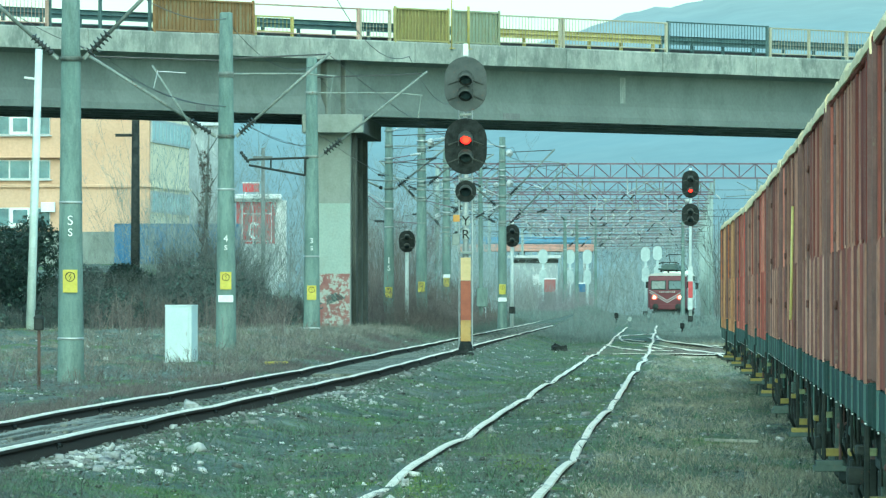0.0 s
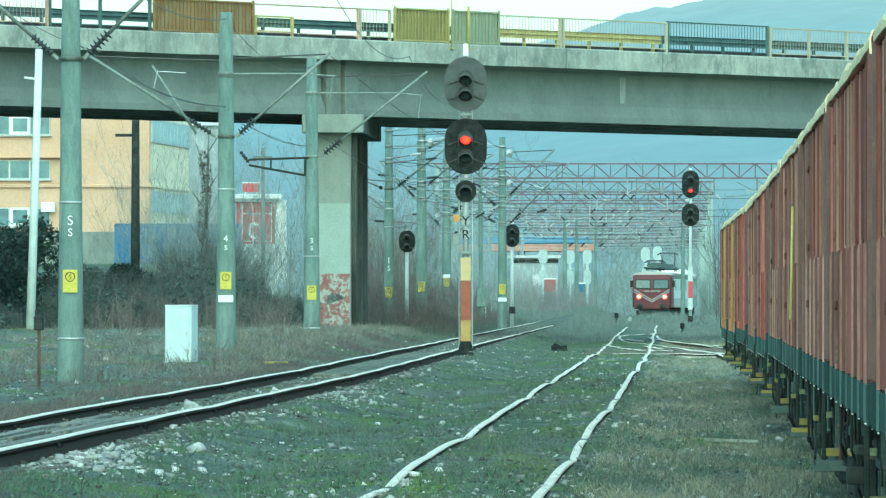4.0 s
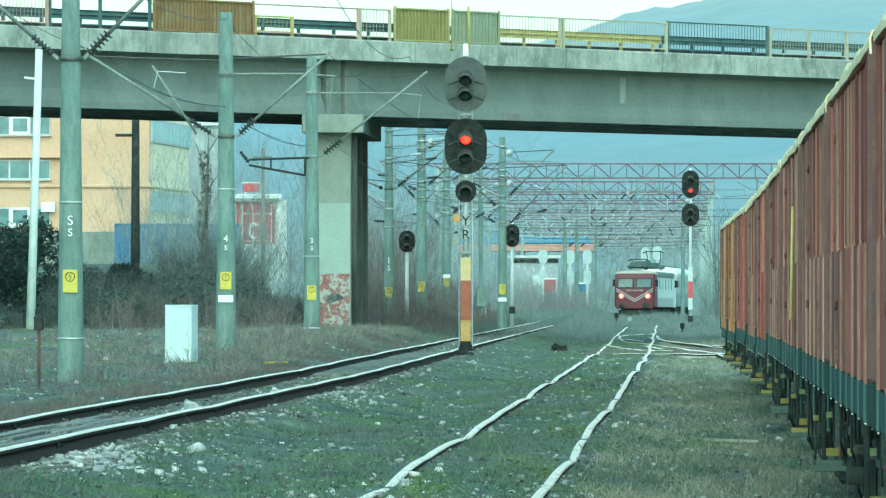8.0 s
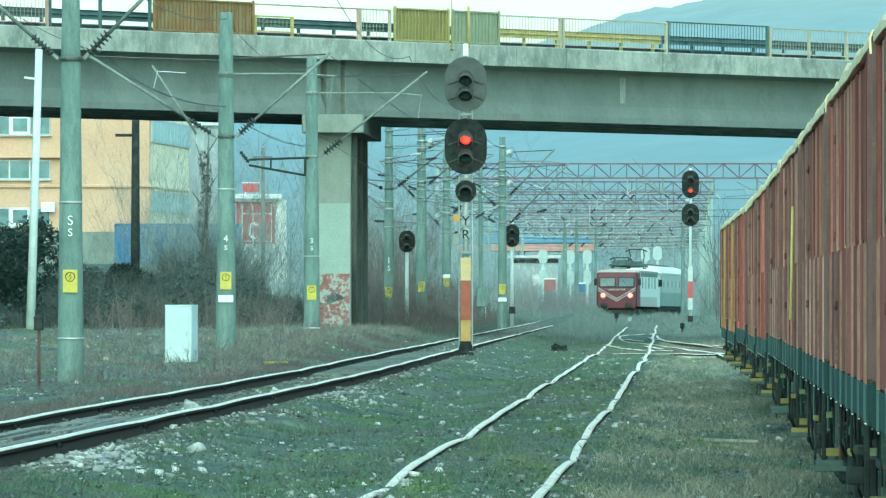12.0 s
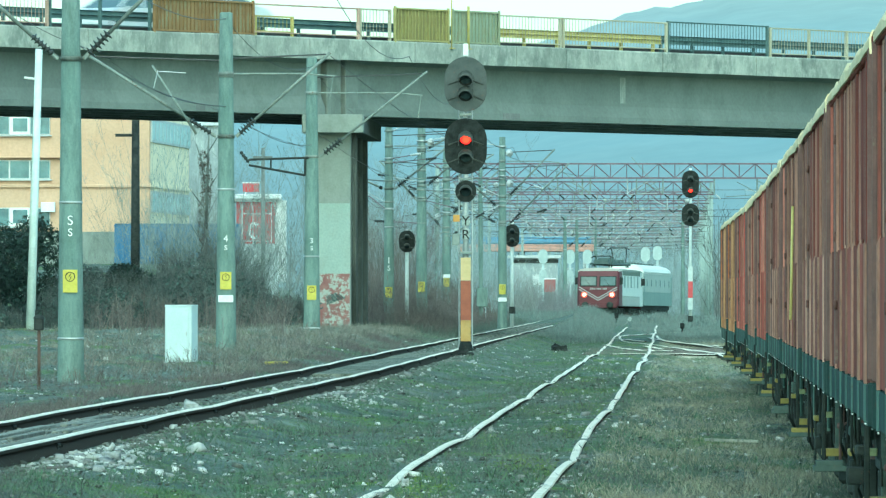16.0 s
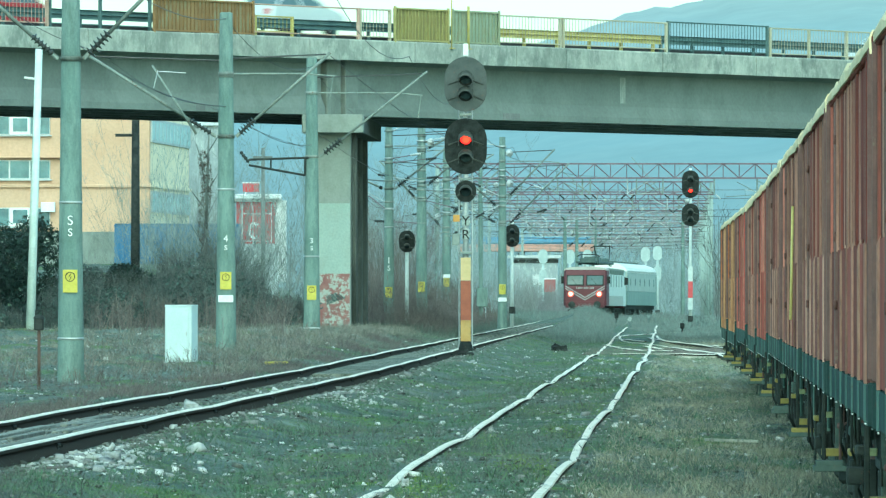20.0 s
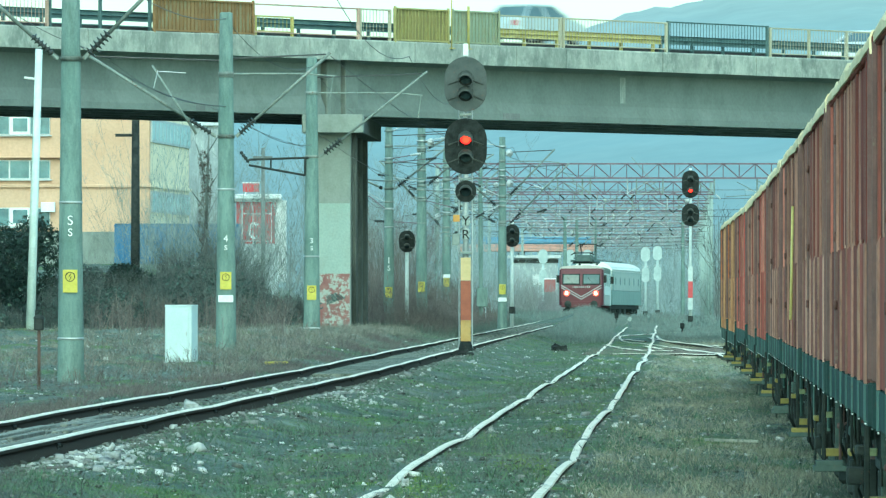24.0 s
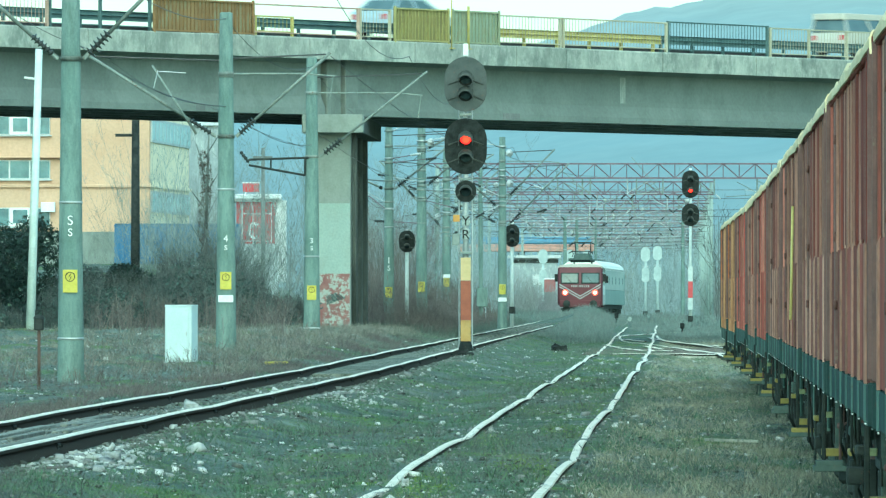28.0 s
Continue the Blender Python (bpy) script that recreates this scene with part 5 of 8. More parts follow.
def tarp(seed, slack=1.0):
    """Slack cover drawn over the uprights, so that its hem steps out at each of them."""
    rnd = random.Random(seed)
    prof = [(-1.475, 3.03), (-1.48, 3.08), (-1.462, 3.12), (-1.2, 3.15), (-0.4, 3.17), (0.4, 3.17), (1.2, 3.15), (1.455, 3.125), (1.475, 3.0)]
    rows, y, end = [], -BODY / 2 - 0.07, BODY / 2 + 0.05
    rows.append((y, 0.0, 0.02, -0.02))
    while y < end - 0.6:
        gap, out = rnd.uniform(1.6, 4.2), rnd.uniform(0.008, 0.02) * slack
        lift, drop = rnd.uniform(-0.012, 0.016) * slack, rnd.uniform(-0.03, 0.01) * slack
        rows.append((y + 0.12, out, lift, drop))
        rows.append((min(y + gap * 0.5, end - 0.1), out * 0.6, lift * 0.6, drop * 0.5 + 0.01))
        y = min(y + gap, end - 0.05)
        rows.append((y, 0.0, rnd.uniform(-0.015, 0.01), 0.01))
    rows.append((end, 0.0, 0.0, 0.0))
    vs, k = [], len(prof)
    for y, out, lift, drop in rows:
        for j, (x, z) in enumerate(prof):
            edge = j in (0, 1, 2, k - 3, k - 2, k - 1)
            vs.append((x + (math.copysign(out, x) if edge else 0), y, z + (drop if j in (0, k - 1) else lift)))
    fs = [(i * k + j, i * k + j + 1, (i + 1) * k + j + 1, (i + 1) * k + j) for i in range(len(rows) - 1) for j in range(k - 1)]
    return Geo().add(vs, fs, False)


WAGON_ENDS = [29.4 + 14.2 * i for i in range(10)]
# (colour, uprights on a side, how far they stand out, how low the sill hangs) of each kind of wagon
KINDS = [(0, 8, 0.014), (1, 7, 0.013), (0, 7, 0.014), (2, 8, 0.012, 0.09), (3, 7, 0.014, 0.19), (0, 7, 0.014, 0.13)]
ORDER = [0, 0, 1, 2, 1, 3, 5, 3, 4, 4]
made_wagons = {}
for i, y0 in enumerate(WAGON_ENDS):
    ya, yb = y0 + 2.6, y0 + LEN - 2.6
    xa, xb = float(wagon_x(ya)), float(wagon_x(yb))
    m = pose((xa + xb) / 2, (ya + yb) / 2, 0, 0, 0, -math.degrees(math.atan2(xb - xa, yb - ya)))
    if ORDER[i] not in made_wagons:
        w = made_wagons[ORDER[i]] = wagon(KINDS[ORDER[i]][0], 20 + i, *KINDS[ORDER[i]][1:])
        w.matrix_basis = m
    else:
        w = copy_thing(made_wagons[ORDER[i]], m)
    cover = part("tarpaulin", tarp(40 + i, 1.0 if i < 4 else 1.5), TARP, m=m)
    sol = cover.modifiers.new("thickness", "SOLIDIFY")
    sol.thickness = 0.012
    tagged(cover, "slack cream tarpaulin over a freight wagon's load", "tarpaulin", "tarpaulins on the wagons")
pole = part("yellow_pole", Geo().tube((2.945, 69.4, 1.5), (2.97, 69.6, 2.46), 0.013, n=8), mat("pale_yellow_pole_paint", (0.52, 0.44, 0.13), (0.62, 0.53, 0.2), 0.6, scale=3))
tagged(pole, "thin yellow pole leaning against a wagon side", "pole")
# ---- cars on the bridge ----
TYRE = mat("tyre_rubber", (0.015, 0.015, 0.015), (0.03, 0.03, 0.03), 0.9)
# base colour of the glass lifted to imitate reflected sky
CARGLASS = mat("sky_lit_car_glass", (0.10, 0.14, 0.15), (0.15, 0.2, 0.21), 0.06, scale=0.8, bump=0)
RIM = mat("alloy_rim", (0.4, 0.4, 0.4), (0.5, 0.5, 0.5), 0.4, 0.6, bump=0)


def paint(name, c):
    return mat(name, tuple(0.92 * q for q in c), c, 0.28, scale=0.6, bump=0.02, fine=8)


def car(label, colour, length=4.4, width=1.74, height=1.46, van=False):
    """A car that looks along +x: lofted body, glasshouse, lamps, wheels."""
    e = thing("car", Matrix(), label, "car", "cars on the bridge")
    pm = paint("car_paint", colour)
    a = length / 2
    low = [(-a, 0.45), (-a + 0.03, 0.75), (-a + 0.12, 0.98), (-a + (0.25 if van else 0.55), 1.03), (a - 1.15, 1.0), (a - 0.35, 0.82), (a - 0.05, 0.66), (a, 0.42), (a - 0.08, 0.24), (-a + 0.08, 0.26)]
    g = Geo()
    n = len(low)
    ys = [-width / 2, -width / 2 + 0.1, width / 2 - 0.1, width / 2]
    vs = []
    for i, y in enumerate(ys):
        k = 0.965 if i in (0, 3) else 1.0
        vs += [(x * k, y, 0.6 + (z - 0.6) * k) for x, z in low]
    fs = [(r * n + i, r * n + (i + 1) % n, (r + 1) * n + (i + 1) % n, (r + 1) * n + i) for r in range(3) for i in range(n)]
    fs += [tuple(range(n)), tuple(range(4 * n - 1, 3 * n - 1, -1))]
    part("body", g.add(vs, fs, False), pm, e)
    rb, rf = (-a + 0.2, a - 1.75) if van else (-a + 0.95, a - 1.95)
    cb, cf = (-a + 0.1, a - 0.95) if van else (-a + 0.4, a - 1.15)
    w0, w1 = width / 2 - 0.06, width / 2 - 0.24
    gl = Geo().add([(cb, -w0, 1.0), (cf, -w0, 1.0), (cf, w0, 1.0), (cb, w0, 1.0), (rb, -w1, height - 0.05), (rf, -w1, height - 0.05), (rf, w1, height - 0.05), (rb, w1, height - 0.05)],
                   [(0, 1, 5, 4), (1, 2, 6, 5), (2, 3, 7, 6), (3, 0, 4, 7), (4, 5, 6, 7), (0, 3, 2, 1)])
    part("glasshouse", gl, CARGLASS, e, "dark tinted windows")
    th = 0.24 if van else 0.09
    r = Geo().box(((rb + rf) / 2, 0, height + 0.005 - th / 2), (rf - rb + (0.3 if van else 0.08), 2 * w1 + (0.16 if van else 0.06), th), ch=0.04)
    part("roof", r, pm, e)
    for s in (-1, 1):
        for (p, q) in (((cb, 1.0), (rb, height - 0.04)), ((cf, 1.0), (rf, height - 0.04)), (((cb + cf) / 2, 1.0), ((rb + rf) / 2, height - 0.04))):
            part("pillar", Geo().tube((p[0], s * (w0 + 0.005), p[1]), (q[0], s * (w1 + 0.01), q[1]), 0.04, n=6), pm, e)
        part("mirror", Geo().box((cf - 0.35, s * (width / 2 + 0.06), 1.0), (0.1, 0.16, 0.12), ch=0.03), pm, e)
        for x in (-a + 0.78, a - 0.85):
            w = part("wheel", Geo().lathe((x, s * (width / 2 - 0.2), 0.31), (0, s, 0), [(0, 0.0), (0, 0.31), (0.18, 0.31), (0.2, 0.27), (0.2, 0.21)], 18), TYRE, e)
            part("rim", Geo().lathe((x, s * (width / 2 - 0.0), 0.31), (0, s, 0), [(-0.02, 0.22), (0.0, 0.2), (-0.02, 0.05), (0.0, 0.0)], 14), RIM, w)
        part("headlight", Geo().box((a - 0.12, s * (width / 2 - 0.28), 0.66), (0.16, 0.34, 0.13), ch=0.04), PORCW, e)
        part("tail_light", Geo().box((-a + 0.07, s * (width / 2 - 0.22), 0.78), (0.1, 0.26, 0.2), ch=0.03), REDP, e)
    part("bumper", Geo().box((a - 0.06, 0, 0.4), (0.16, width - 0.16, 0.2), ch=0.05), pm, e)
    part("bumper", Geo().box((-a + 0.06, 0, 0.42), (0.16, width - 0.16, 0.22), ch=0.05), pm, e)
    return e


CAR_Z = DECK_TOP + 0.19
LANES = {1: 3.4, -1: 9.2}


def drive(c, t_mid, u_mid, speed, way, start, stop):
    """Rows for a car that rolls along the deck at an even speed and passes u_mid at t_mid."""
    rows = []
    turn = 0 if way > 0 else 180
    y = LANES[way]

    def at(u):
        return BR @ pose(u, y, CAR_Z, 0, 0, turn)

    t0 = t_mid - (u_mid - start) / (way * speed)
    t1 = t_mid + (stop - u_mid) / (way * speed)
    u = lambda t: min(max(u_mid + way * speed * (t - t_mid), min(start, stop)), max(start, stop))
    times = sorted({0.0, 28.0, *[round(t, 3) for t in (t0, t1) if 0 < t < 28], *[x for x in np.arange(0.5, 28, 0.5) if t0 < x < t1]})
    return [(float(t), at(u(t))) for t in times]
# ---- approaching passenger train ----
LRED = mat("locomotive_dark_red", (0.07, 0.01, 0.017), (0.1, 0.016, 0.024), 0.5, scale=1.2, fine=15, bump=0.05, c3=(0.2, 0.03, 0.03), spots=0.1)
LGREY = mat("locomotive_pale_grey", (0.64, 0.7, 0.65), (0.72, 0.77, 0.71), 0.5, scale=1.2, fine=15, bump=0.05)
VSTR = mat("dull_grey_stripe_paint", (0.24, 0.23, 0.23), (0.31, 0.3, 0.3), 0.5, scale=1.2, fine=15, bump=0.05)
# red glare round each headlamp, built as a glowing rim
HALO = mat("red_glare_rim", (0.5, 0.1, 0.06), (0.6, 0.14, 0.08), 0.3, emit=(1.0, 0.06, 0.045), glow=1.0, bump=0)
LROOF = mat("locomotive_cream_roof", (0.42, 0.4, 0.36), (0.5, 0.48, 0.43), 0.6, scale=1.2, fine=15)
OLROOF = mat("locomotive_olive_roof", (0.13, 0.165, 0.125), (0.2, 0.235, 0.185), 0.7, scale=1.2, fine=15)
LGREEN = mat("roof_gear_green_grey", (0.045, 0.075, 0.068), (0.08, 0.115, 0.105), 0.6, scale=2)
CGREEN = mat("coach_dark_green", (0.2, 0.28, 0.25), (0.25, 0.33, 0.29), 0.5, scale=1, fine=15, bump=0.05)
CGREY = mat("coach_pale_green_grey", (0.38, 0.43, 0.385), (0.45, 0.5, 0.445), 0.5, scale=1, fine=15, bump=0.05)
CROOF = mat("coach_pale_roof", (0.74, 0.76, 0.7), (0.84, 0.85, 0.78), 0.6, scale=1, fine=15)
CABGLASS = mat("cab_window_glass", (0.09, 0.13, 0.13), (0.14, 0.19, 0.19), 0.12, scale=1, bump=0)
# darkened copy of the cab glass, painting the weaker reflection of one pane
CABDIM = mat("dim_cab_glass", (0.05, 0.085, 0.08), (0.1, 0.14, 0.13), 0.12, scale=1, bump=0)
CABGLASS.node_tree.nodes["Principled BSDF"].inputs["Specular IOR Level"].default_value = 0.12


def body_ring(w, z0, z1, crown):
    """Cross-section of a vehicle body with an arched roof."""
    pts = [(-w / 2, z0), (-w / 2, z1 - 0.12), (-w / 2 + 0.04, z1)]
    n = 8
    for i in range(1, n):
        a = math.pi * (1 - i / n)
        pts.append(((w / 2 - 0.04) * math.cos(a), z1 + crown * math.sin(a)))
    return pts + [(w / 2 - 0.04, z1), (w / 2, z1 - 0.12), (w / 2, z0)]


def vehicle_bogie(parent, y, axles):
    b = part("bogie", Geo().box((0, y, 0.7), (2.3, axles * 1.7 + 0.6, 0.3), ch=0.06), UNDER, parent)
    for s in (-1, 1):
        part("side_frame", Geo().box((1.1 * s, y, 0.58), (0.14, axles * 1.7 + 0.5, 0.34), ch=0.05), UNDER, b)
    for i in range(axles):
        q = y + (i - (axles - 1) / 2) * 1.9
        for s in (-1, 1):
            part("wheel", Geo().lathe((0.75 * s, q, 0.6), (1, 0, 0), [(-0.07, 0.0), (-0.07, 0.6), (0.05, 0.58), (0.05, 0.2), (0.07, 0.0)], 20), RUST, b)
            part("axle_box", Geo().box((1.2 * s, q, 0.58), (0.2, 0.34, 0.34), ch=0.05), UNDER, b)


def locomotive():
    e = thing("locomotive", Matrix(), "dark red electric locomotive with pale V stripe, headlights lit", "locomotive")
    L, W = 19.4, 2.95
    y0 = -L / 2
    # cab front leans back above the windscreen sill
    for s in (-1, 1):
        f = -s
        rows = [(y0 * s, 0.98), (y0 * s, 2.15), ((y0 + 0.3) * s, 3.15), ((y0 + 0.42) * s, 3.45)]
        g = Geo()
        vs = []
        for y, z in rows:
            for x in (-W / 2 + 0.12, W / 2 - 0.12):
                vs.append((x, y, z))
            for x in (-W / 2, W / 2):
                vs.append((x, y + 0.16 * s, z))
        back = [(x, (y0 + 2.7) * s, z) for z in (0.98, 3.45) for x in (-W / 2, W / 2)]
        o = len(vs)
        vs += back
        fs = []
        for r in range(3):
            a, b = r * 4, r * 4 + 4
            fs += [(a, a + 1, b + 1, b), (a + 2, a, b, b + 2), (a + 1, a + 3, b + 3, b + 1)]
        fs += [(2, 6, 10, 14, o + 2, o), (3, o + 1, o + 3, 15, 11, 7), (o, o + 2, o + 3, o + 1), (0, 2, o, o + 1, 3, 1), (12, 13, 15, o + 3, o + 2, 14)]
        cab = part("cab", g.add(vs, fs), LRED if s > 0 else LGREY, e, "dark red driver's cab" if s > 0 else "pale grey rear cab")
        # windscreens with frames, following the lean
        for x in (-0.68, 0.68):
            lean = math.degrees(math.atan2(0.3, 1.0))
            wm = pose(x, (y0 + 0.165) * s - 0.012 * s, 2.72, lean * -1 if s > 0 else lean)
            fr = part("windscreen_frame", Geo().box((0, 0, 0), (1.2, 0.05, 0.76), ch=0.03), DARKST, cab, m=wm)
            part("windscreen", Geo().box((0, -0.02 * s, 0), (1.06, 0.04, 0.62), ch=0.02), CABGLASS if x > 0 else CABDIM, cab, m=wm)
            part("wiper", Geo().tube((0.1, -0.05 * s, -0.3), (-0.25, -0.05 * s, 0.12), 0.012, n=5), DARKST, fr)
        for x in (-0.98, 0.98):
            lb = part("lamp_case", Geo().lathe((x, y0 * s, 1.78), (0, -s, 0), [(0, 0.2), (0.08, 0.19), (0.1, 0.15), (0.05, 0.1)], 18), HALO if s > 0 else LRED, cab, "glowing rim standing in for red glare round the lamp" if s > 0 else "")
            part("lens", Geo().lathe((x - 0.0, (y0 - 0.07) * s, 1.78), (0, -s, 0), [(0, 0.11), (0.03, 0.085), (0.045, 0.0)], 16), HEADLAMP if s > 0 else GLASS, lb, "glowing warm headlamp" if s > 0 else "")
            part("cab_mirror", Geo().box((x * 1.62, (y0 + 0.7) * s, 2.75), (0.2, 0.14, 0.5), ch=0.02), DARKST, cab)
        g = Geo()
        for q in (-1, 1):
            for dz in (0.0, 0.16):
                a, b = Vector((q * 1.36, (y0 - 0.006) * s, 2.33 - dz)), Vector((0, (y0 - 0.006) * s, 1.42 - dz + 0.12))
                d = (b - a).normalized()
                nrm = Vector((-d.z, 0, d.x)) * 0.038
                g.add([a + nrm, b + nrm, b - nrm, a - nrm, a + nrm + Vector((0, 0.02 * s, 0)), b + nrm + Vector((0, 0.02 * s, 0)), b - nrm + Vector((0, 0.02 * s, 0)), a - nrm + Vector((0, 0.02 * s, 0))],
                      [(0, 1, 2, 3), (4, 7, 6, 5), (0, 4, 5, 1), (2, 6, 7, 3), (1, 5, 6, 2), (0, 3, 7, 4)])
        part("v_stripe", g, VSTR, cab, "pale grey V-shaped front stripe")
        g = Geo()
        for k in range(9):
            g.box((-0.56 + 0.14 * k, (y0 - 0.012) * s, 2.2), (0.09 if k % 3 else 0.05, 0.02, 0.13))
        part("number_bars", g, VSTR, cab)
        part("buffer_beam", Geo().box((0, (y0 + 0.1) * s, 1.05), (2.7, 0.34, 0.42), ch=0.05), LRED, e)
        for x in (-0.875, 0.875):
            part("buffer", Geo().lathe((x, (y0 - 0.05) * s, 1.05), (0, -s, 0), [(0, 0.16), (0.25, 0.16), (0.25, 0.1), (0.42, 0.1), (0.42, 0.24), (0.46, 0.24), (0.48, 0.0)], 16), UNDER, e)
        part("snow_plough", Geo().box((0, (y0 + 0.15) * s, 0.5), (2.4, 0.2, 0.5), ch=0.05), UNDER, e)
    part("side_body", Geo().box((0, 0, 2.56), (W, L - 5.4, 1.78), ch=0.03), LGREY, e, "pale grey body side")
    part("side_skirt", Geo().box((0, 0, 1.32), (W + 0.01, L - 5.4, 0.68), ch=0.03), mat("skirt_mid_grey", (0.4, 0.42, 0.37), (0.47, 0.48, 0.43), 0.5), e)
    for s in (-1, 1):
        for k in range(5):
            part("engine_room_louvre", Geo().box((s * (W / 2 + 0.005), -5.2 + k * 2.6, 2.7), (0.03, 1.0, 0.8), ch=0.01), CGREY if k % 2 else CGREEN, e)
        for q in (-1, 1):
            part("cab_side_window", Geo().box((s * (W / 2 + 0.004), q * (L / 2 - 1.2), 2.75), (0.03, 0.7, 0.62), ch=0.01), GLASS, e)
    part("roof", Geo().sheet([(x, z) for x, z in body_ring(W, 3.44, 3.5, 0.17)], -L / 2 + 3.0, L / 2 - 0.45), OLROOF, e, "dull olive roof")
    part("cab_roof", Geo().sheet([(x, z) for x, z in body_ring(W, 3.44, 3.5, 0.17)], -L / 2 + 0.45, -L / 2 + 2.99), LROOF, e, "cream cab roof")
    for s in (-1, 1):
        part("roof_cant_panel", Geo().box((s * (W / 2 - 0.005), 0.3, 3.3), (0.05, L - 5.6, 0.3), ch=0.02), OLROOF, e, "olive panel below the roof edge")
    part("roof_walkway", Geo().box((0, 0, 3.98), (1.6, L - 5, 0.16), ch=0.03), LGREEN, e)
    for q in (-6.4, 6.4):
        p = part("pantograph", Geo().box((0, q, 4.0), (1.15, 1.8, 0.12), ch=0.03), LGREEN, e)
        up = 1.1 if q > 0 else 0.4
        for x in (-0.55, 0.55):
            part("pantograph_arm", Geo().path([Vector((x, q - 0.8, 4.15)), Vector((x * 0.9, q + 0.9, 4.15 + up * 0.5)), Vector((x, q - 0.2, 4.15 + up))], 0.035, 6), DARKST, p)
        for d in (-0.2, 0.1):
            part("pantograph_bow", Geo().path([Vector((-0.8, q + d, 3.98 + up)), Vector((-0.55, q + d, 4.12 + up)), Vector((0.55, q + d, 4.12 + up)), Vector((0.8, q + d, 3.98 + up))], 0.035, 6), DARKST, p)
        g = Geo()
        for x in (-0.6, 0.6):
            for d in (-0.7, 0.7):
                insulator(g, (x, q + d, 3.78), (x, q + d, 4.06), 0.1, 3)
        part("insulator", g, PORC, p)
    for q, h in ((-7.9, 0.3), (-4.4, 0.42), (-2.6, 0.36), (0.4, 0.3), (3.6, 0.36)):
        part("roof_box", Geo().box((0.1, q, 3.95 + h / 2), (1.05, 1.1, h * 1.1), ch=0.05), LGREEN, e)
    vehicle_bogie(e, -5.2, 3)
    vehicle_bogie(e, 5.2, 3)
    return e


def coach():
    c = thing("passenger_coach", Matrix(), "pale green-grey passenger coach with dark green lower half", "railway coach")
    L, W = 24.5, 2.85
    part("lower_side", Geo().box((0, 0, 1.55), (W, L, 1.0), ch=0.05), CGREEN, c, "dark green lower side")
    part("upper_side", Geo().box((0, 0, 2.76), (W - 0.006, L - 0.01, 1.4), ch=0.04), CGREY, c)
    part("roof", Geo().sheet(body_ring(W + 0.02, 3.4, 3.5, 0.62), -L / 2 + 0.05, L / 2 - 0.05), CROOF, c)
    for s in (-1, 1):
        for k in range(6):
            wdw = part("window", Geo().box((s * (W / 2 + 0.001), -9.5 + 3.8 * k, 2.72), (0.03, 0.6, 0.56), ch=0.02), CGREEN, c)
            part("pane", Geo().box((s * (W / 2 + 0.012), -9.5 + 3.8 * k, 2.72), (0.02, 0.4 if k % 2 else 0.3, 0.4)), GLASS, wdw)
        for q in (-1, 1):
            part("door", Geo().box((s * (W / 2 + 0.002), q * (L / 2 - 0.7), 2.2), (0.03, 0.8, 2.0), ch=0.02), CGREEN, c)
        part("gangway_bellows", Geo().box((0, s * (L / 2 + 0.15), 2.15), (1.3, 0.36, 2.3), ch=0.12), UNDER, c)
        part("rain_gutter", Geo().box((s * (W / 2 + 0.02), 0, 3.5), (0.05, L - 0.1, 0.05)), CGREY, c)
        for x in (-0.875, 0.875):
            part("buffer", Geo().lathe((x, s * (L / 2 + 0.02), 1.05), (0, s, 0), [(0, 0.14), (0.3, 0.14), (0.3, 0.24), (0.34, 0.24), (0.35, 0)], 14), UNDER, c)
    for k in range(9):
        part("roof_vent", Geo().box((0, -9.6 + 2.4 * k, 4.14), (0.5, 0.6, 0.16), ch=0.04), LGREEN, c)
    part("underframe", Geo().box((0, 0, 0.92), (2.5, L - 0.6, 0.3), ch=0.04), UNDER, c)
    for q in (-2.5, 1.5):
        part("battery_box", Geo().box((0, q, 0.6), (2.3, 1.8, 0.5), ch=0.05), UNDER, c)
    vehicle_bogie(c, -L / 2 + 3.2, 2)
    vehicle_bogie(c, L / 2 - 3.2, 2)
    return c


# the way over the points: from the third track across to the main track
ROUTE_Y = [500, 525, 538, 547, 560, 566, 573, 583, 594, 605, 623, 634, 646, 660, 760]
ROUTE_X = [7.85, 8.58, 9.02, 9.25, 9.66, 10.02, 10.6, 11.62, 12.88, 14.12, 16.14, 17.3, 18.25, 18.95, 21.95]


def route_curve():
    ys = np.linspace(490, 760, 541)
    xs = np.interp(ys, ROUTE_Y, ROUTE_X)
    for _ in range(3):
        xs[4:-4] = np.convolve(xs, np.ones(9) / 9, "valid")
    return ys, xs


RY, RX = route_curve()


def route_z(y):
    return -0.0037 * max(0.0, y - 538)


def route_x(y):
    return float(np.interp(y, RY, RX))


build_track("crossover_track", "crossover leading between the yard tracks", lambda y: np.interp(y, RY, RX), 495, 745, lambda y: route_z(y), seed=11)
engine, carriage = locomotive(), coach()


def on_route(front_y, back):
    """Pose of a vehicle whose nose is at front_y: its two bogie centres lie on the route."""
    a, b = front_y + back[0], front_y + back[1]
    pa, pb = Vector((route_x(a), a, route_z(a))), Vector((route_x(b), b, route_z(b)))
    d = pb - pa
    mid = (pa + pb) / 2
    return pose(mid.x, mid.y, mid.z + 0.01, math.degrees(math.atan2(d.z, d.y)), 0, math.degrees(math.atan2(-d.x, d.y)))


def nose_y(t):
    return 634.0 - 3.6 * min(t, 17.0) - 3.2 * max(0.0, t - 17.0)
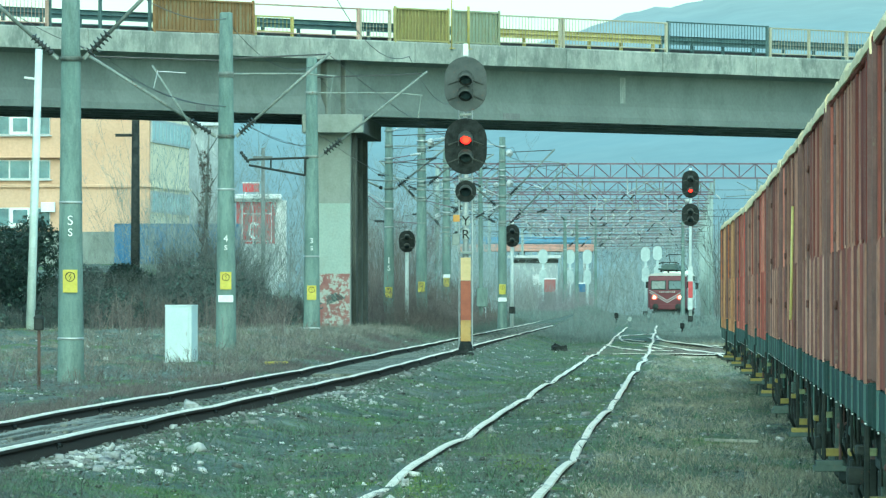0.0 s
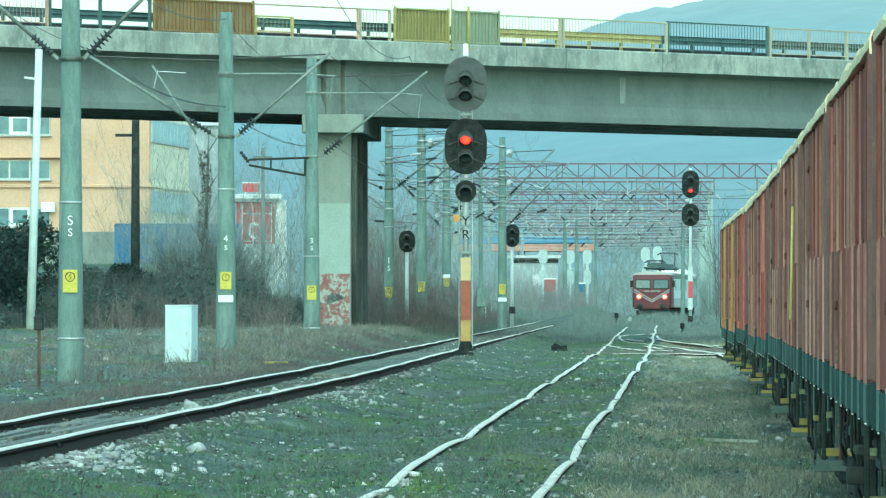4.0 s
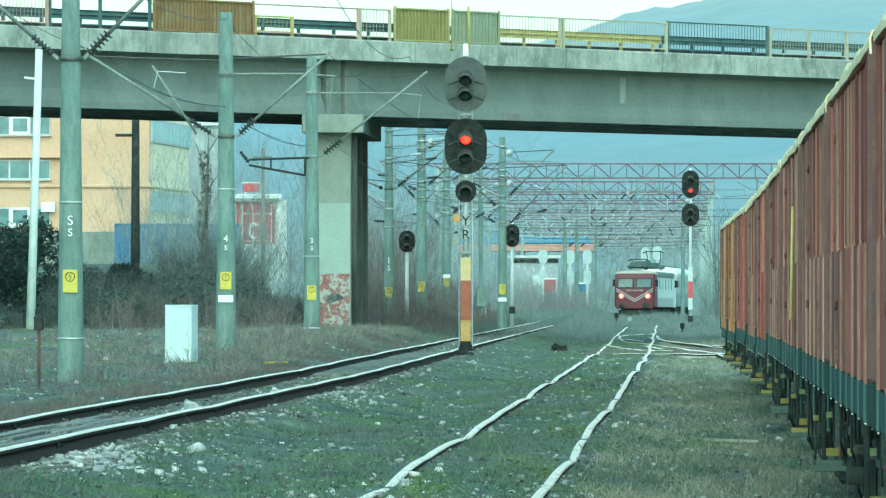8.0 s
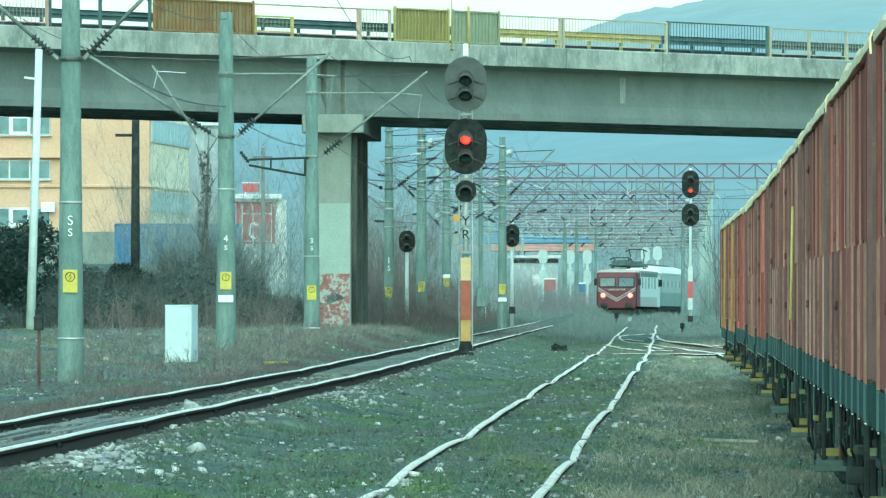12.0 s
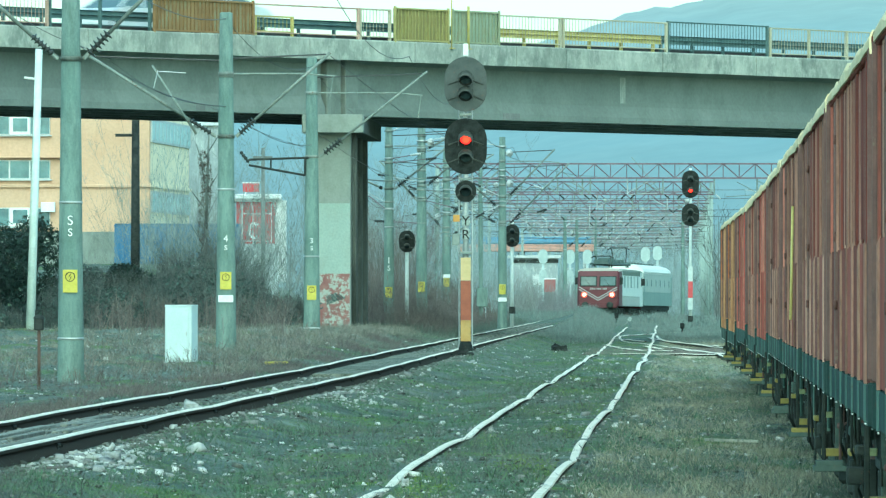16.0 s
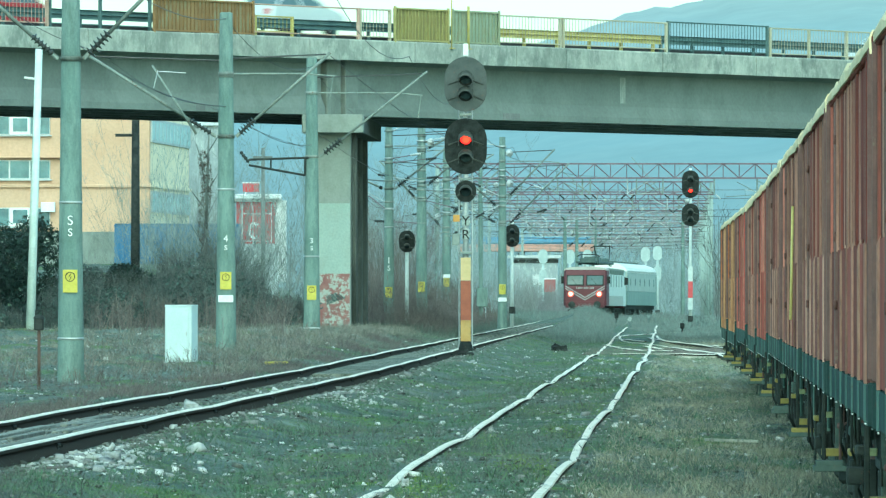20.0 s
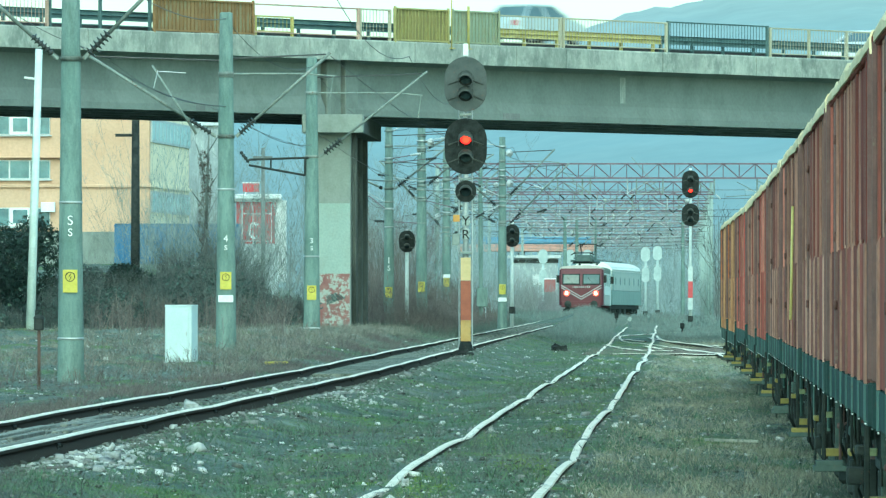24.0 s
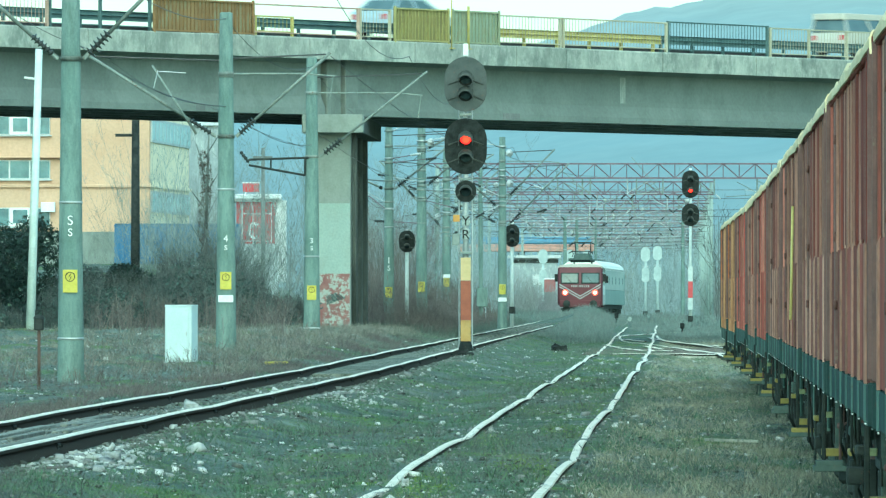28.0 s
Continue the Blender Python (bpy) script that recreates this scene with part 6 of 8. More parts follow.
# ---- buildings and things behind the tracks ----
OCW = mat("ochre_render_wall", (0.52, 0.345, 0.225), (0.59, 0.41, 0.28), 0.9, scale=0.25, fine=6, c3=(0.47, 0.33, 0.2), spots=0.15)
CRW = mat("cream_render_wall", (0.88, 0.77, 0.54), (0.93, 0.84, 0.63), 0.9, scale=0.25, fine=6)
GRW = mat("grey_render_wall", (0.48, 0.52, 0.52), (0.58, 0.62, 0.6), 0.9, scale=0.25, fine=6)
WINB = mat("office_window_glass", (0.06, 0.12, 0.14), (0.13, 0.24, 0.26), 0.15, scale=0.8, bump=0)
WINP = mat("pale_translucent_glazing", (0.42, 0.55, 0.55), (0.6, 0.72, 0.7), 0.3, scale=1.2, bump=0)
HALLW = mat("peeling_hall_render", (0.24, 0.27, 0.28), (0.34, 0.37, 0.37), 0.9, scale=0.6, fine=6, c3=(0.6, 0.64, 0.62), spots=0.2, streak=0.5)


def window(parent, x, y, z, w, h, panes, frame_m=WHITE, lit=-1):
    """A strip window of several panes; the pane numbered lit has a broad white casement."""
    f = part("window", Geo().box((x, y, z), (w, 0.1, h), ch=0.02), frame_m, parent)
    k = w / panes
    for i in range(panes):
        c = x - w / 2 + k * (i + 0.5)
        if i == lit:
            part("casement", Geo().box((c, y - 0.03, z), (k - 0.02, 0.12, h - 0.02), ch=0.02), WHITE, f)
            part("pane", Geo().box((c + 0.04, y - 0.075, z + 0.03), (k - 0.36, 0.06, h - 0.34)), WINB, f)
        else:
            part("pane", Geo().box((c, y - 0.035, z), (k - 0.1, 0.06, h - 0.12)), WINB, f)
    part("sill", Geo().box((x, y - 0.1, z - h / 2 - 0.06), (w + 0.2, 0.3, 0.08), ch=0.02), frame_m, f)


def office():
    b = thing("office_building", pose(-17.9, 500, 0, 0, 0, -4), "ochre rendered office building with a cream end wall", "building")
    D = 24.0
    part("front_wall", Geo().box((-16, 0.2, 7.0), (31.98, 0.4, 14.6)), OCW, b)
    part("end_wall", Geo().box((-0.2, D / 2, 7.0), (0.4, D - 0.8, 14.6)), CRW, b)
    part("back_wall", Geo().box((-16, D - 0.2, 7.0), (31.98, 0.4, 14.6)), OCW, b)
    part("far_wall", Geo().box((-31.8, D / 2, 7.0), (0.4, D - 0.8, 14.6)), OCW, b)
    part("roof", Geo().box((-16, D / 2, 14.4), (32.4, D + 0.6, 0.3), ch=0.05), GRW, b)
    part("cornice", Geo().box((-16, -0.08, 8.3), (32.1, 0.24, 0.2), ch=0.06), OCW, b)
    part("cornice", Geo().box((0.06, D / 2 + 0.1, 8.3), (0.2, D, 0.2), ch=0.06), CRW, b)
    part("plinth", Geo().box((-16, -0.1, 2.8), (32.1, 0.3, 5.4), ch=0.04), CONCRETE, b)
    for i, z in enumerate((12.0, 9.3, 6.4)):
        for x in (-8.6, -14.8, -21.0):
            window(b, x, -0.05, z, 5.0, 1.15, 4, (CABW, GRW, GRW)[i], (2, -1, 2)[i])
            if i == 1:
                part("brow", Geo().box((x + 0.4, -0.25, z + 0.75), (6.4, 0.5, 0.1), ch=0.03), OCW, b)
    for z, hh in ((11.7, 1.45), (7.35, 1.3)):
        g = part("end_glazing", Geo().box((0.06, D / 2, z), (0.1, D - 0.5, hh), ch=0.02), CABW, b, "strip of pale translucent glazing")
        for k in range(11):
            part("pane", Geo().box((0.1, 1.3 + k * (D - 2.6) / 10, z), (0.06, 1.5, hh - 0.3)), WINP, g)
    part("air_conditioner", Geo().box((-6.2, -0.3, 7.0), (0.85, 0.45, 0.6), ch=0.05), WHITE, b, "white air conditioner outdoor unit")


office()


def shed(name, label, x, y, w, d, h, wall_m, z=0.0, rz=0.0, roof_m=None, category="building"):
    b = thing(name, pose(x, y, z, 0, 0, rz), label, category)
    part("front_wall", Geo().box((0, 0.1, h / 2), (w, 0.2, h)), wall_m, b)
    part("back_wall", Geo().box((0, d, h / 2), (w, 0.2, h)), wall_m, b)
    for s in (-1, 1):
        part("side_wall", Geo().box((s * (w / 2 - 0.1), d / 2 + 0.05, h / 2), (0.2, d - 0.3, h)), wall_m, b)
    part("roof", Geo().box((0, d / 2, h + 0.12), (w + 0.5, d + 0.7, 0.24), ch=0.04), roof_m or GRW, b)
    return b


shed("grey_hall", "grey hall with peeling pale render behind the trees", -16.3, 560, 2.6, 14, 13.2, HALLW)
REDW = mat("red_panel_wall", (0.4, 0.025, 0.035), (0.48, 0.045, 0.055), 0.6, scale=0.5, fine=6)
shop = shed("red_shop", "red-panelled shop building with white canopy and emblem", -10.95, 480, 2.3, 8, 5.9, REDW, 1.2, roof_m=WHITE)
g = Geo()
g.path([Vector((-0.1 + 0.28 * math.cos(a), -0.05, 4.2 + 0.42 * math.sin(a))) for a in np.linspace(0.8, 5.5, 16)], 0.09, 6)
part("lower_front", Geo().box((0, -0.12, 1.65), (2.6, 0.2, 3.6), ch=0.03), GRW, shop)
part("emblem", g, WHITE, shop, "white curved emblem")
for x in (-0.8, 0.9):
    part("frame_post", Geo().box((x, -0.06, 4.0), (0.06, 0.06, 3.6)), WHITE, shop)
for z in (3.6, 5.2):
    part("frame_bar", Geo().box((0.05, -0.06, z), (1.75, 0.06, 0.06)), WHITE, shop)
part("canopy", Geo().box((0, -0.4, 6.2), (3.0, 1.4, 0.3), ch=0.1), WHITE, shop)
part("roof_sign", Geo().box((-0.28, -0.3, 6.72), (0.95, 0.1, 0.5), ch=0.02), REDW, shop, "small red roof sign")
part("sign_rail", Geo().box((-0.28, -0.3, 7.02), (1.1, 0.08, 0.06)), WHITE, shop)
for q in (-0.6, 0.05):
    part("sign_post", Geo().box((q, -0.28, 6.4), (0.06, 0.06, 0.6)), WHITE, shop)
part("white_side_wall", Geo().box((1.45, 1.2, 3.6), (0.6, 2.2, 4.8), ch=0.03), WHITE, shop, "white rendered side wall")
shelter = thing("hoop_shelter", pose(-11.5, 476.5, 1.4), "row of pale steel hoops before the red shop", "shelter")
for q in (-0.9, -0.2, 0.45, 1.1, 1.75):
    part("hoop", Geo().path([Vector((q, 0, 0)), Vector((q, 0, 5.2)), Vector((q - 0.12, 0, 5.65)), Vector((q - 0.4, 0, 5.95)), Vector((q - 0.9, 0, 6.05))], 0.035, 6), PALEW, shelter)
part("shop_window", Geo().box((0, -0.04, 1.2), (2.2, 0.08, 1.4), ch=0.02), GRW, shop)

BLUEC = mat("blue_container_paint", (0.05, 0.125, 0.235), (0.075, 0.165, 0.3), 0.7, scale=0.8, fine=12, c3=(0.1, 0.12, 0.16), spots=0.08)
bc = thing("blue_container", pose(-15.25, 470, 3.3), "blue corrugated steel container standing on the bank", "container")
part("floor_frame", Geo().box((0, 1.2, 0.06), (7.2, 2.4, 0.12), ch=0.02), GRW, bc)
part("roof", Geo().box((0, 1.2, 2.4), (7.2, 2.4, 0.08), ch=0.02), BLUEC, bc)
for i in range(24):
    part("side_panel", Geo().sheet([(-0.15, 0.0), (-0.09, 0.0), (-0.05, -0.045), (0.09, -0.045), (0.13, 0.0), (0.15, 0.0), (0.15, 0.03), (-0.15, 0.03)], 0.12, 2.36), BLUEC, bc, m=Matrix(((1, 0, 0, -3.45 + 0.3 * i), (0, 0, 1, 0.06), (0, 1, 0, 0), (0, 0, 0, 1))))
for s in (-1, 1):
    part("end_panel", Geo().box((s * 3.56, 1.2, 1.24), (0.06, 2.3, 2.24)), BLUEC, bc)

# dark timber pole, pale lamp pole, cabinet, post with lantern
p = thing("timber_pole", pose(-12.4, 330, -0.2), "black tarred timber telegraph pole", "telegraph pole")
part("shaft", Geo().tube((0, 0, 0), (0.02, 0, 9.6), 0.2, 0.15, n=12), DARKST, p)
part("cross_arm", Geo().box((-0.35, -0.05, 8.3), (0.9, 0.1, 0.12), ch=0.02), DARKST, p)
PALEP = mat("pale_lamp_pole_paint", (0.546, 0.624, 0.598), (0.676, 0.754, 0.728), 0.7, scale=2, fine=20)
p = thing("timber_pole", pose(-9.24, 420, 0.2), "grey timber telegraph pole with a cross arm", "telegraph pole")
part("shaft", Geo().tube((0, 0, 0), (0.02, 0, 9.0), 0.12, 0.09, n=12), CONC_DARK, p)
part("cross_arm", Geo().box((0, -0.05, 8.5), (1.0, 0.1, 0.14), ch=0.02), CONC_DARK, p)
p = thing("lamp_pole", pose(-13.2, 262, 0.35, 0, 1.75), "slim pale grey steel lamp pole", "lamp pole")
part("shaft", Geo().tube((0, 0, 0), (0, 0, 9.2), 0.15, 0.115, n=12), PALEP, p)
part("cross_arm", Geo().tube((-0.45, 0, 8.27), (0.1, 0, 8.22), 0.04, n=6), WHITE, p)
part("base_plate", Geo().box((0, 0, 0.03), (0.36, 0.36, 0.06), ch=0.01), GALV, p)
p = thing("relay_cabinet", pose(-5.62, 176, 0.2, 0, 0, -14), "pale blue-white steel trackside relay cabinet", "cabinet")
CABM = mat("pale_cabinet_paint", (0.48, 0.56, 0.56), (0.58, 0.66, 0.65), 0.55, scale=1.5, c3=(0.45, 0.48, 0.46), spots=0.1)
part("body", Geo().box((0, 0, 0.62), (0.6, 0.5, 1.24), ch=0.02), CABM, p)
d = part("door", Geo().box((-0.02, -0.26, 0.64), (0.5, 0.02, 1.1), ch=0.005), CABM, p)
part("handle", Geo().box((0.19, -0.28, 0.66), (0.02, 0.02, 0.09), ch=0.005), GALV, d)
part("lid", Geo().box((0, 0, 1.26), (0.61, 0.52, 0.04), ch=0.015), CABM, p)
part("plinth", Geo().box((0, 0, -0.05), (0.64, 0.54, 0.14), ch=0.02), CONC_DARK, p)
p = thing("lantern_post", pose(-7.15, 145, -0.02), "short rusty post with a small dark lantern", "post")
part("shaft", Geo().tube((0, 0, -0.1), (0, 0, 1.1), 0.03, n=8), RUST, p)
part("lantern", Geo().box((0, 0, 1.2), (0.17, 0.17, 0.22), ch=0.03), DARKST, p)
for q in (-0.06, 0.06):
    part("cap_post", Geo().tube((q, 0, 1.3), (q, 0, 1.44), 0.01, n=6), DARKST, p)
part("top_bar", Geo().tube((-0.07, 0, 1.44), (0.07, 0, 1.44), 0.012, n=6), DARKST, p)
part("lantern_cap", Geo().lathe((0, 0, 1.3), (0, 0, 1), [(0, 0.11), (0.06, 0.06), (0.07, 0.0)], 10), DARKST, p)

# station canopies, stacks of goods and small buildings beyond the train
def canopy(x, y, w, z, roof_m, label):
    c = thing("platform_canopy", pose(x, y, 0), label, "canopy", "far platform canopies")
    part("roof", Geo().box((0, 0, z), (w, 9, 0.65), ch=0.1), roof_m, c)
    for q in np.linspace(-w / 2 + 0.6, w / 2 - 0.6, 3):
        part("post", Geo().box((q, 0, z / 2 - 0.2), (0.22, 0.22, z - 0.3)), GALV, c)


canopy(7.4, 800, 14, 6.9, mat("canopy_blue", (0.12, 0.24, 0.38), (0.16, 0.3, 0.44), 0.7), "faded blue platform canopy")
canopy(7.6, 770, 13, 6.0, mat("canopy_orange", (0.46, 0.25, 0.2), (0.54, 0.32, 0.26), 0.7), "faded orange platform canopy")
hut = shed("lineside_hut", "small grey lineside hut with a pale flat roof", 7.8, 700, 4.0, 4, 4.75, HALLW, roof_m=CABW)
part("window", Geo().box((0.2, -0.03, 2.9), (0.7, 0.08, 0.9), ch=0.02), CABW, hut)
# dark strip added below the roof edge in place of its shade
part("eave_board", Geo().box((0, -0.05, 4.5), (4.1, 0.1, 0.3), ch=0.02), DARKST, hut)
for x, y, w, h, c, lab in ((8.62, 660, 0.45, 0.68, mat("dull_red_paint", (0.26, 0.1, 0.1), (0.32, 0.14, 0.14), 0.8), "red steel goods container"), (11.4, 672, 0.28, 0.45, BLUEC, "small blue steel cabin with white lid")):
    b = thing("goods_box", pose(x, y, 0.2), lab, "container", "far goods boxes")
    part("base", Geo().box((0, 0.6, 0.8), (w * 2, 1.2, 1.7), ch=0.03), CONC_DARK, b)
    part("body", Geo().box((0, 0.6, 1.66 + h * 0.75), (w * 2, 1.2, h * 1.5), ch=0.03), c, b)
    part("lid", Geo().box((0, 0.6, 1.7 + h * 1.5), (w * 2.05, 1.25, 0.1), ch=0.02), WHITE, b)
# ---- plants and stones ----
GRASS = mat("short_winter_grass", (0.058, 0.115, 0.064), (0.106, 0.17, 0.09), 0.9, scale=1.6, bump=0, fine=7, c3=(0.154, 0.155, 0.133), spots=0.42, island=0.6)
STRAW = mat("dry_straw_grass", (0.106, 0.116, 0.101), (0.182, 0.194, 0.168), 0.9, scale=0.5, bump=0, fine=3, c3=(0.068, 0.063, 0.056), spots=0.35, island=0.4)
TWIG = mat("bare_twigs", (0.06, 0.072, 0.067), (0.12, 0.132, 0.123), 0.9, scale=0.5, bump=0, fine=3, island=0.4)
TWIGRED = mat("reddish_bare_twigs", (0.093, 0.083, 0.076), (0.163, 0.142, 0.129), 0.9, scale=0.5, bump=0, fine=3, island=0.4)
# twig colour paled to stand in for haze over distant trees
TWIGPALE = mat("hazed_pale_bare_twigs", (0.153, 0.175, 0.163), (0.243, 0.272, 0.254), 0.9, scale=0.4, bump=0, fine=3, island=0.3)
LEAFD = mat("dark_evergreen_leaf", (0.02, 0.042, 0.033), (0.046, 0.075, 0.058), 0.7, scale=0.8, bump=0, fine=5, island=0.5)
STONE = mat("pale_limestone_rubble", (0.24, 0.25, 0.23), (0.52, 0.53, 0.5), 0.9, scale=3, fine=25, island=0.5)
DULL = mat("dull_grey_green_grass", (0.077, 0.105, 0.085), (0.125, 0.15, 0.128), 0.9, scale=0.5, bump=0, fine=3, c3=(0.135, 0.14, 0.117), spots=0.25, island=0.4)
# pale as dry verge grass; on far grass the paleness imitates haze
PALEGR = mat("pale_dry_hazed_grass", (0.125, 0.165, 0.149), (0.221, 0.26, 0.239), 0.9, scale=0.35, bump=0, fine=3, c3=(0.193, 0.17, 0.159), spots=0.35, island=0.4)
MOSS = mat("yellow_green_moss", (0.13, 0.2, 0.03), (0.19, 0.25, 0.06), 0.9, scale=1.2, bump=0, fine=7, island=0.45)
# haze put into the twig colour, for growth far down the yard
GREYTW = mat("hazed_grey_mauve_bare_twigs", (0.226, 0.275, 0.276), (0.316, 0.362, 0.361), 0.9, scale=0.3, bump=0, fine=3, island=0.35)
# mist over the far scrub is painted into this grey-mauve
MAUVE = mat("misted_grey_mauve_dead_twigs", (0.185, 0.185, 0.185), (0.27, 0.262, 0.262), 0.9, scale=0.4, bump=0, fine=3, island=0.35)
TUFT = mat("matted_grey_tufts", (0.15, 0.147, 0.118), (0.28, 0.268, 0.213), 0.9, scale=0.5, bump=0, fine=3, c3=(0.085, 0.092, 0.072), spots=0.35, island=0.45)
DRYW = mat("bleached_dead_grass", (0.23, 0.222, 0.158), (0.39, 0.375, 0.27), 0.9, scale=0.5, bump=0, fine=3, c3=(0.14, 0.15, 0.105), spots=0.25, island=0.4)
rs = np.random.RandomState(7)


def blades(name, x, y, hgt, wid, material, lean=0.5, lift=0.0):
    """Narrow pointed blades standing on the ground."""
    n = len(x)
    z = ground_z(x, y) - 0.02 + lift
    yaw = rs.uniform(0, math.pi, n)
    dx, dy = np.cos(yaw) * wid / 2, np.sin(yaw) * wid / 2
    tx, ty = rs.normal(0, lean, n) * hgt, rs.normal(0, lean, n) * hgt
    v = np.empty((n, 3, 3))
    v[:, 0] = np.stack([x - dx, y - dy, z], -1)
    v[:, 1] = np.stack([x + dx, y + dy, z], -1)
    v[:, 2] = np.stack([x + tx, y + ty, z + hgt], -1)
    ob = cloud(name, v.reshape(-1, 3), np.arange(3 * n).reshape(-1, 3), material)
    return ob


def patchy(n, x0, x1, y0, y1, scale, cut, power=1.7):
    """Random places, denser towards the near end, in patches."""
    t = rs.uniform(0, 1, n) ** power
    y = y0 + (y1 - y0) * t
    x = rs.uniform(x0, x1, n)
    k = np.sin(x * scale + 0.13 * y * scale) + np.sin(x * scale * 1.9 - 0.31 * y * scale + 2) + np.sin(0.45 * y * scale + x * 0.6) + rs.normal(0, 0.6, n)
    keep = k > cut
    return x[keep], y[keep]


def off_rails(x, y, gap=0.12):
    ok = np.ones(len(x), bool)
    for f in (left_x, right_x):
        c = f(y)
        for s in (-0.753, 0.753):
            ok &= np.abs(x - c - s) > gap
    u = x - left_x(y)
    ok &= (np.abs(u) > 1.15)
    ok &= np.abs(x - wagon_x(y)) > 0.9
    return x[ok], y[ok]


cx, cy = patchy(60000, -11, 8.5, 62, 330, 0.9, -1.2)
k = rs.randint(5, 16, len(cx))
x = np.repeat(cx, k) + rs.normal(0, 0.045, k.sum())
y = np.repeat(cy, k) + rs.normal(0, 0.07, k.sum())
x, y = off_rails(x[x > left_x(y) - 2.2], y[x > left_x(y) - 2.2])
tagged(blades("grass", x, y, rs.gamma(2.5, 0.018, len(x)) + 0.012, rs.uniform(0.006, 0.014, len(x)), GRASS, 0.7), "thin short green winter grass between the tracks", "grass", kind="stuff")
x, y = off_rails(*patchy(230000, -12, 9, 62, 420, 0.7, 0.2))
tagged(blades("straw_grass", x, y, rs.gamma(2.0, 0.035, len(x)) + 0.02, rs.uniform(0.005, 0.011, len(x)), STRAW, 0.7), "dry straw-coloured grass and weed stalks", "dry grass", kind="stuff")
cx, cy = off_rails(*patchy(9000, -9, 8.5, 62, 300, 1.1, 0.4))
k = rs.randint(14, 40, len(cx))
x = np.repeat(cx, k) + rs.normal(0, 0.06, k.sum())
y = np.repeat(cy, k) + rs.normal(0, 0.1, k.sum())
tagged(blades("grass_tufts", x, y, rs.gamma(3.0, 0.02, len(x)) + 0.015, rs.uniform(0.006, 0.014, len(x)), DULL, 0.6), "dull grey-green grass tufts between the tracks", "grass", kind="stuff")
# moss cushions on the ground and between the yard rails
t = rs.uniform(0, 1, 130000) ** 1.5
y = 62 + 240 * t
x = np.where(rs.uniform(0, 1, len(y)) < 0.68, right_x(y) + rs.uniform(-0.65, 0.65, len(y)), left_x(y) + rs.uniform(1.6, 5.0, len(y)))
k = np.sin(x * 3.1 + 0.21 * y) + np.sin(0.33 * y - 1.7 * x + 1) + np.sin(0.11 * y + 5 * x) + rs.normal(0, 0.4, len(y)) > 0.6
x, y = off_rails(x[k], y[k])
tagged(blades("moss", x, y, rs.uniform(0.008, 0.026, len(x)), rs.uniform(0.012, 0.03, len(x)), MOSS, 1.2, 0.012), "bright yellow-green moss cushions on the ground", "moss", kind="stuff")
# thick dead weeds between yard track and wagons, and on the left verge
y = 62 + 260 * rs.uniform(0, 1, 190000) ** 1.6
x = right_x(y) + 1.0 + 2.6 * rs.uniform(0, 1, len(y)) ** 0.75
tagged(blades("dead_weeds", x, y, rs.gamma(2.0, 0.03, len(x)) * (0.6 + 0.5 * np.sin(y * 0.4 + x) * np.sin(x * 3)) + 0.015, rs.uniform(0.005, 0.011, len(x)), DRYW, 0.8), "tangled dead grass beside the wagons", "dry grass", kind="stuff")
y = rs.uniform(125, 420, 190000)
x = left_x(y) - 1.3 - rs.gamma(1.6, 2.0, len(y))
wave = np.sin(y * 0.21 + x) * np.sin(x * 1.3) + 0.7 * np.sin(y * 0.47 - x * 2.1 + 1) + rs.normal(0, 0.35, len(y))
k = wave > np.interp(y, [125, 160, 185], [0.7, 0.4, -0.25])
x, y, wave = x[k], y[k], wave[k]
h = np.interp(y, [125, 220, 300], [0.3, 0.65, 0.95]) * rs.gamma(1.8, 0.055, len(x)) * (0.5 + 0.5 * np.clip(wave, 0, 1.4))
tagged(blades("verge_grass", x, y, h, rs.uniform(0.008, 0.02, len(x)), STRAW, 0.8), "long dry tangled grass on the trackside verge", "dry grass", kind="stuff")
# bleached tufts, each a sheaf of leaning stalks
cy = rs.uniform(163, 300, 1300)
cx = left_x(cy) - 2.2 - rs.gamma(1.8, 2.0, len(cy))
k = rs.randint(30, 90, len(cx))
x = np.repeat(cx, k) + rs.normal(0, 0.16, k.sum())
y = np.repeat(cy, k) + rs.normal(0, 0.3, k.sum())
tagged(blades("bleached_tufts", x, y, rs.gamma(3.0, 0.035, len(x)) + 0.02, rs.uniform(0.008, 0.018, len(x)), TUFT, 0.9), "bleached grass tufts matted over the verge", "dry grass", kind="stuff")
y = rs.uniform(300, 470, 70000)
x = left_x(y) + rs.uniform(1.2, 9.5, len(y))
x, y = off_rails(x, y)
tagged(blades("rough_grass", x, y, rs.uniform(0.05, 0.22, len(x)), rs.uniform(0.015, 0.03, len(x)), PALEGR, 0.5), "rough grey-green grass around the far turnout", "grass", kind="stuff")
y = rs.uniform(158, 262, 48000)
x = left_x(y) - 2.6 - rs.gamma(2.2, 1.5, len(y))
k = np.sin(x * 0.9 + 0.1 * y) + np.sin(0.17 * y - x) + rs.normal(0, 0.5, len(y)) > 0
x, y = x[k], y[k]
tagged(blades("pale_verge_grass", x, y, rs.gamma(2.0, 0.035, len(x)) + 0.02, rs.uniform(0.012, 0.03, len(x)), PALEGR, 0.9), "pale matted dead grass on the verge", "dry grass", kind="stuff")
# dark dead bramble along the foot of the ballast
y = 66 + 190 * rs.uniform(0, 1, 90000) ** 1.3
x = left_x(y) - 1.35 - rs.gamma(2.0, 0.45, len(y))
k = np.sin(y * 0.5) + np.sin(y * 0.23 + x * 2) + rs.normal(0, 0.5, len(y)) > 0.3
x, y = x[k], y[k]
